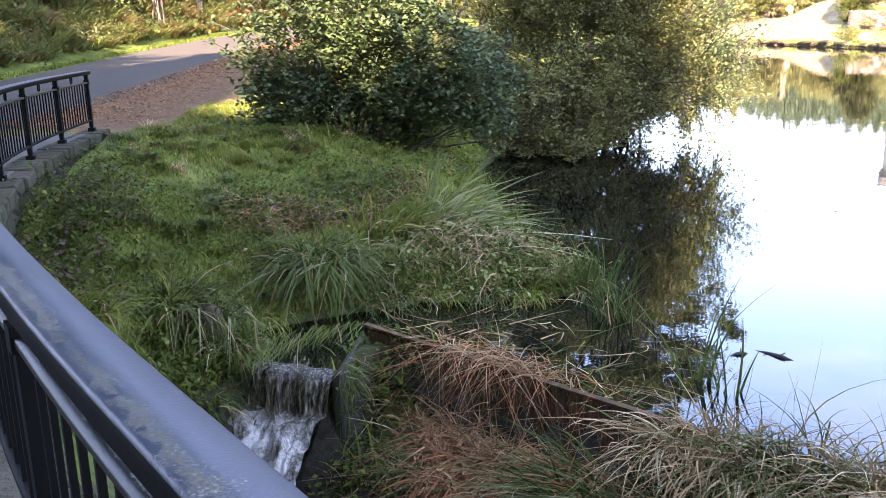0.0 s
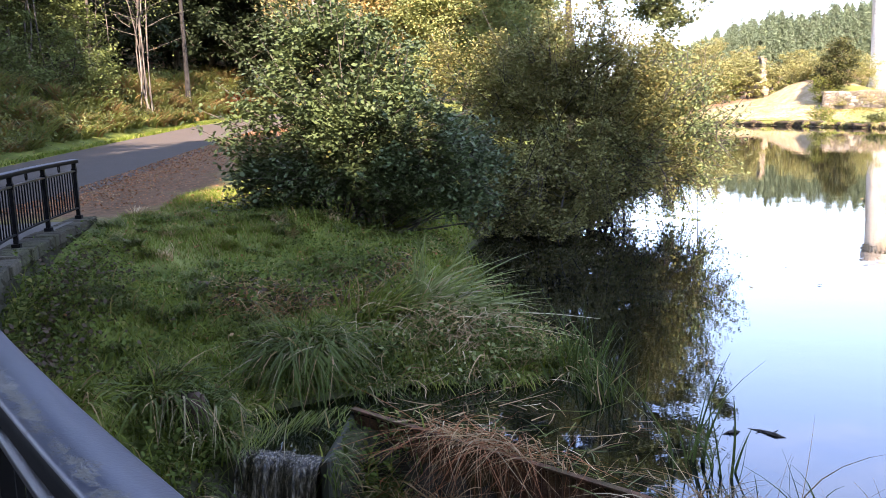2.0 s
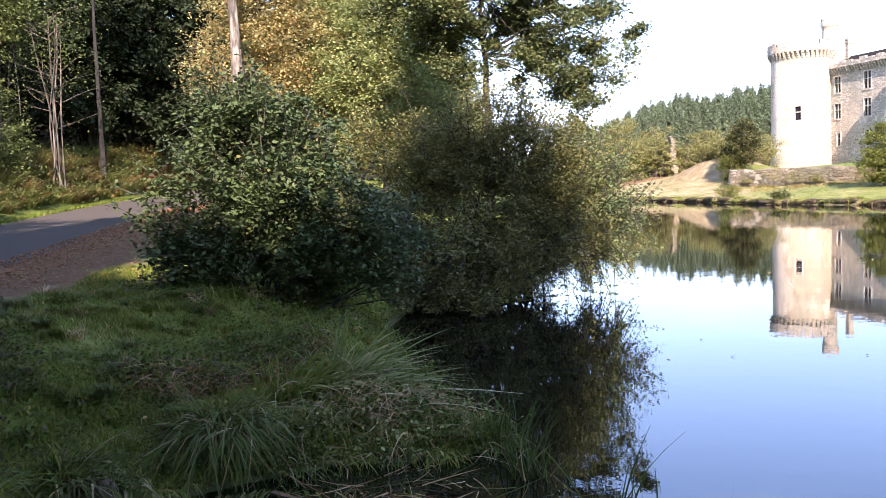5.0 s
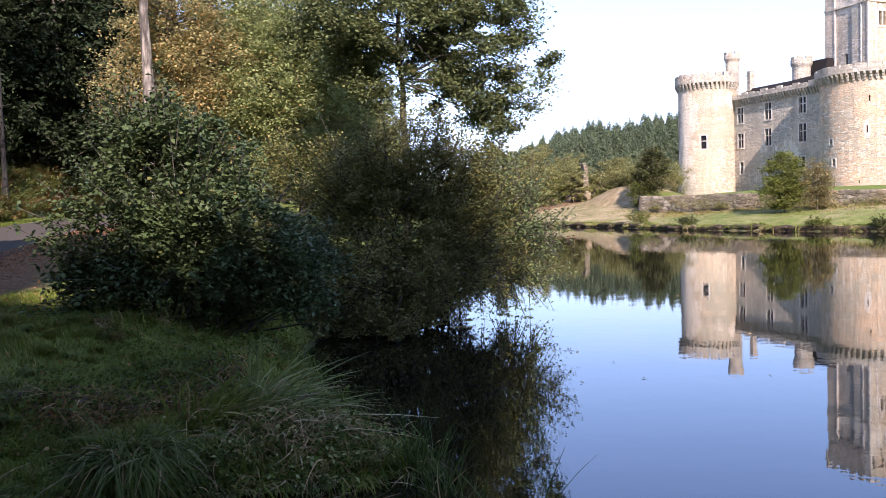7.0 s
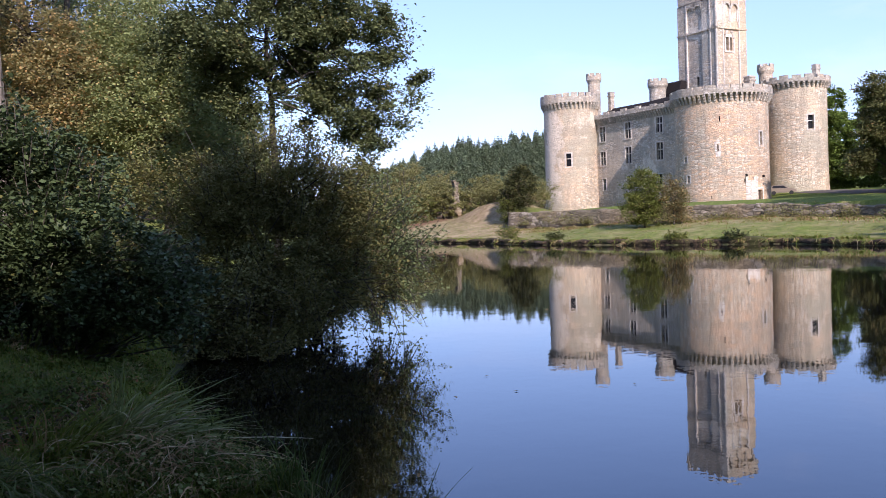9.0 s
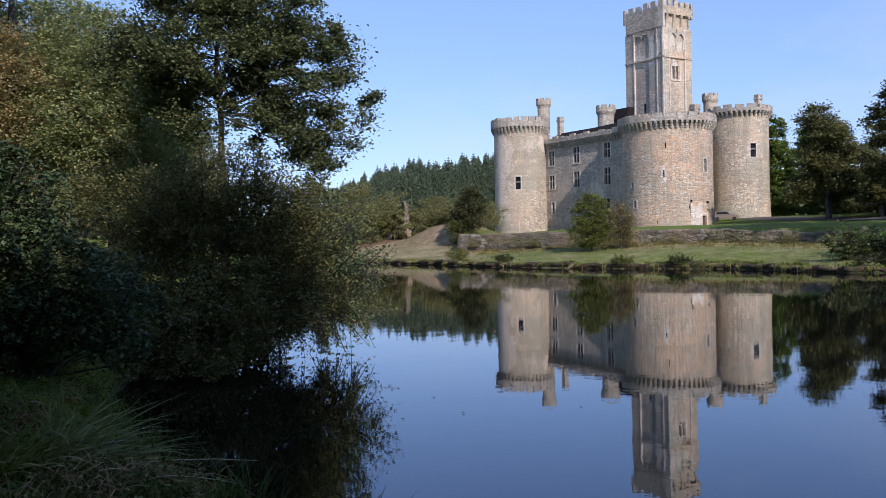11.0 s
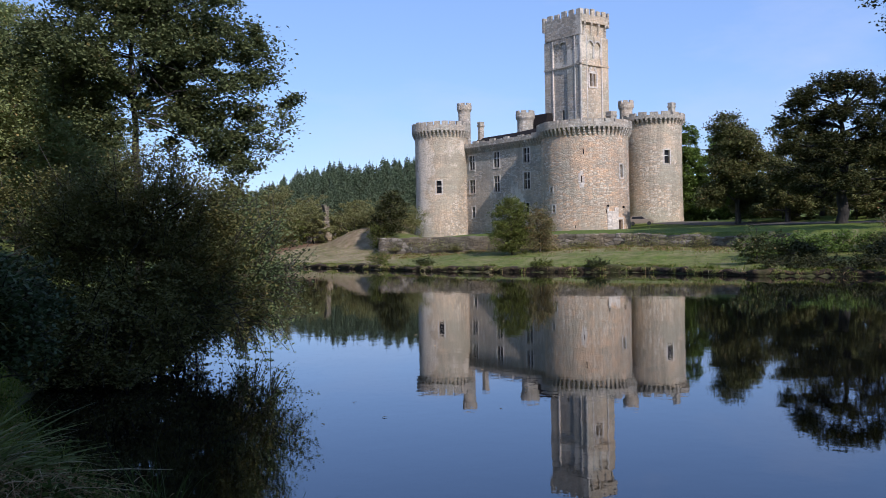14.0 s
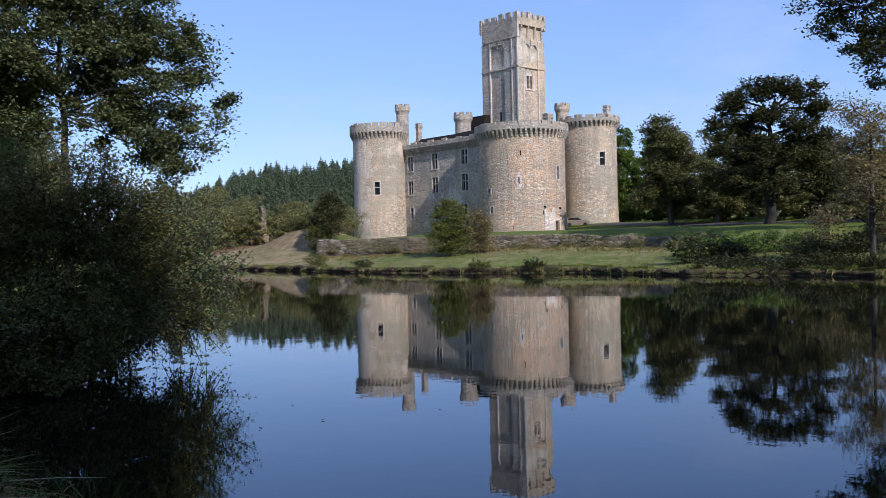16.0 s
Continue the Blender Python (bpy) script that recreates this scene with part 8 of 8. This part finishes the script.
# ---- small things ----
def build_car():
    """A small hatchback parked by the tower."""
    paint = plain_material("grey_beige_car_paint", (0.26, 0.205, 0.15), 0.3, 0.05, 3.0, 0.3, 0.0)
    tyre = plain_material("tyre_rubber", (0.012, 0.012, 0.012), 0.8)
    x, y = 104.6, 121.9
    car = thing("car", pose(x, y, floor_at(x, y), 0, 0, -40) @ Matrix.Scale(1.12, 4), "small beige-grey hatchback car parked on the lawn", "car")
    prof = [(-1.95, 0.35), (-1.95, 0.8), (-1.75, 0.95), (-1.45, 1.4), (0.15, 1.45), (0.85, 0.98), (1.75, 0.85), (1.95, 0.65), (1.95, 0.35)]
    bm = bmesh.new()
    sides = [[bm.verts.new((px, s * (0.8 if pz < 1 else 0.66), pz)) for px, pz in prof] for s in (-1, 1)]
    n = len(prof)
    for k in range(n):
        bm.faces.new([sides[0][k], sides[0][(k + 1) % n], sides[1][(k + 1) % n], sides[1][k]])
    bm.faces.new(sides[0])
    bm.faces.new(sides[1][::-1])
    part("body", bm, paint, car)
    for s in (-1, 1):
        bm = bmesh.new()
        q = [bm.verts.new((px, s * (0.81 if pz < 1.1 else 0.70), pz)) for px, pz in ((-1.5, 1.0), (0.65, 1.0), (0.08, 1.38), (-1.3, 1.34))]
        bm.faces.new(q)
        part("side_window", bm, PANE, car)
    bm = bmesh.new()
    bm.faces.new([bm.verts.new(p) for p in ((0.86, -0.7, 1.0), (0.86, 0.7, 1.0), (0.2, 0.6, 1.44), (0.2, -0.6, 1.44))])
    part("windscreen", bm, PANE, car)
    for wx in (-1.25, 1.25):
        for s in (-1, 1):
            bm = bmesh.new()
            bmesh.ops.create_cone(bm, cap_ends=True, segments=16, radius1=0.3, radius2=0.3, depth=0.2, matrix=pose(wx, s * 0.76, 0.3, 90, 0, 0))
            part("wheel", bm, tyre, car)


build_car()


def build_wall_plants():
    """Brambles that hang over the terrace wall."""
    rng = np.random.default_rng(221)
    line = np.array(WALL_LINE[1:4])
    s = np.concatenate([[0], np.cumsum(np.linalg.norm(np.diff(line, axis=0), axis=1))])
    t = np.array([3, 8, 12, 15, 22, 27, 30, 33, 36, 40, 43, 46, 49, 51, 53, 55.0]) + rng.normal(0, 0.6, 16)
    t = t[t < s[-1]]
    cs = []
    for k in t:
        n = int(rng.uniform(250, 800))
        w = rng.uniform(0.5, 1.6)
        tt = rng.normal(k, w, n)
        x, y = np.interp(tt, s, line[:, 0]), np.interp(tt, s, line[:, 1])
        z = 2.0 + np.abs(rng.normal(0, rng.uniform(0.3, 1.1), n))
        cs.append(np.stack([x - 0.93 * (0.45 + rng.random(n) * 0.4), y - 0.36 * (0.45 + rng.random(n) * 0.4), np.minimum(z, 4.4)], 1))
    v, q = leaf_arrays(np.concatenate(cs), 0.17, rng, 0.4)
    tagged(new("wall_bramble", mesh_np("wall_bramble", v, q, OLIVE)), "brambles and weeds along the terrace wall", "bramble", kind="stuff")


build_wall_plants()


def build_rough_band():
    """Rank dead grass and weeds on the slope below the terrace wall."""
    rng = np.random.default_rng(227)
    line = np.array(WALL_LINE[1:])
    s = np.concatenate([[0], np.cumsum(np.linalg.norm(np.diff(line, axis=0), axis=1))])
    n = 26000
    t = rng.random(n) * s[-1]
    off = np.abs(rng.normal(0, 2.2, n)) + 0.4
    x, y = np.interp(t, s, line[:, 0]) - 0.93 * off, np.interp(t, s, line[:, 1]) - 0.37 * off
    lump = noise_xy(x, y, 0.5) + 0.6 * noise_xy(x + 9, y, 1.2)
    ok = lump + rng.normal(0, 0.3, n) > 0.0
    x, y, lump = x[ok], y[ok], lump[ok]
    n = len(x)
    a = rng.uniform(0, 6.28, n)
    v, q = blade_arrays(np.stack([x, y, land(x, y) - 0.03], 1), rng.uniform(0.15, 0.5, n) * np.clip(0.7 + 0.6 * lump, 0.4, 1.6), np.stack([np.cos(a), np.sin(a)], 1), 0.075, rng, 0.7, 3, 0.35)
    mx, my = rng.uniform(36, 68, 9000), rng.uniform(98, 152, 9000)
    ok = (np.degrees(np.arctan2(mx, my)) < 24.4) & (pond_dist(mx, my) > 0.6) & (noise_xy(mx, my, 0.7) + rng.normal(0, 0.3, 9000) > 0.1)
    mx, my = mx[ok], my[ok]
    a = rng.uniform(0, 6.28, len(mx))
    v2, q2 = blade_arrays(np.stack([mx, my, land(mx, my) - 0.03], 1), rng.uniform(0.08, 0.28, len(mx)), np.stack([np.cos(a), np.sin(a)], 1), 0.08, rng, 0.8, 3, 0.4)
    v, q = np.concatenate([v, v2]), np.concatenate([q, q2 + len(v)])
    n += len(mx)
    kind = rng.choice(3, n, p=(0.45, 0.3, 0.25))
    tagged(new("rank_grass", mesh_np("rank_grass", v, q, [SHORE, STRAW, RUSTY], index=np.repeat(kind, 3))), "rank dead grass and weeds below the terrace wall", "grass", kind="stuff")


build_rough_band()


def build_drive():
    """The gravel drive that crosses the lawn to the tower, dark for tree shade too."""
    line = [(109.0, 121.5), (106.5, 114.0), (102.5, 102.0), (99.0, 90.0), (96.5, 79.0), (95.0, 68.0), (95.0, 55.0)]
    pts, d = along(line, 1.0)
    V = []
    for i, (p, u) in enumerate(zip(pts, d)):
        for k in np.linspace(-1, 1, 9):
            w = 2.4 + 0.25 * math.sin(i * 0.9) + 0.2 * math.sin(i * 0.37)
            x, y = p[0] + u[1] * k * w, p[1] - u[0] * k * w
            V.append((x, y, floor_at(x, y) + 0.07 - 0.03 * abs(k)))
    i, j = np.meshgrid(np.arange(len(pts) - 1), np.arange(8), indexing="ij")
    q = i * 9 + j
    me = mesh_np("drive", V, np.stack([q, q + 1, q + 10, q + 9], -1).reshape(-1, 4), plain_material("shaded_drive_gravel", (0.06, 0.05, 0.04), 0.95, 0.5, 2.0), True)
    tagged(new("drive", me), "dark gravel drive across the castle lawn, tree shade in its colour", "drive", kind="structure")


build_drive()


def build_driftwood():
    for base, turn, ln, label in (((3.16, 8.16, -0.016), -48, 0.46, "dark broken branch floating on the pond"), ((2.83, 8.2, -0.012), 20, 0.22, "small crooked twig standing out of the pond")):
        ob = thing("floating_branch", pose(*base, 0, 0, turn), label, "branch", "branches in the pond")
        paths = [[((-0.5 * ln, 0, 0.005), 0.008), ((-0.15 * ln, 0.01, 0.02), 0.014), ((0.2 * ln, -0.01, 0.025), 0.022), ((0.5 * ln, 0, 0.0), 0.01)], [((0.1 * ln, 0, 0.02), 0.008), ((0.22 * ln, 0.03, 0.06), 0.005)], [((-0.1 * ln, 0, 0.015), 0.007), ((-0.2 * ln, -0.04, 0.03), 0.004)]]
        v, q = tube_arrays(paths, 6)
        part("wood", mesh_np("wood", v, q, DARK_BARK, True), parent=ob)


build_driftwood()


def build_floating_leaves():
    """A few dry leaves afloat on the pond."""
    rng = np.random.default_rng(391)
    n = 90
    y = rng.uniform(14, 75, n)
    x = y * np.tan(np.radians(rng.uniform(14, 34, n)))
    ok = pond_dist(x, y) < -1
    c = np.stack([x, y, np.full(n, 0.012)], 1)[ok]
    v, q = leaf_arrays(c, 0.1, rng, 6.0, 0.6)
    v[:, 2] = np.maximum(v[:, 2], 0.006)
    tagged(new("floating_leaves", mesh_np("floating_leaves", v, q, STRAW)), "scattered dry leaves afloat on the pond", "fallen leaves", kind="stuff")


build_floating_leaves()
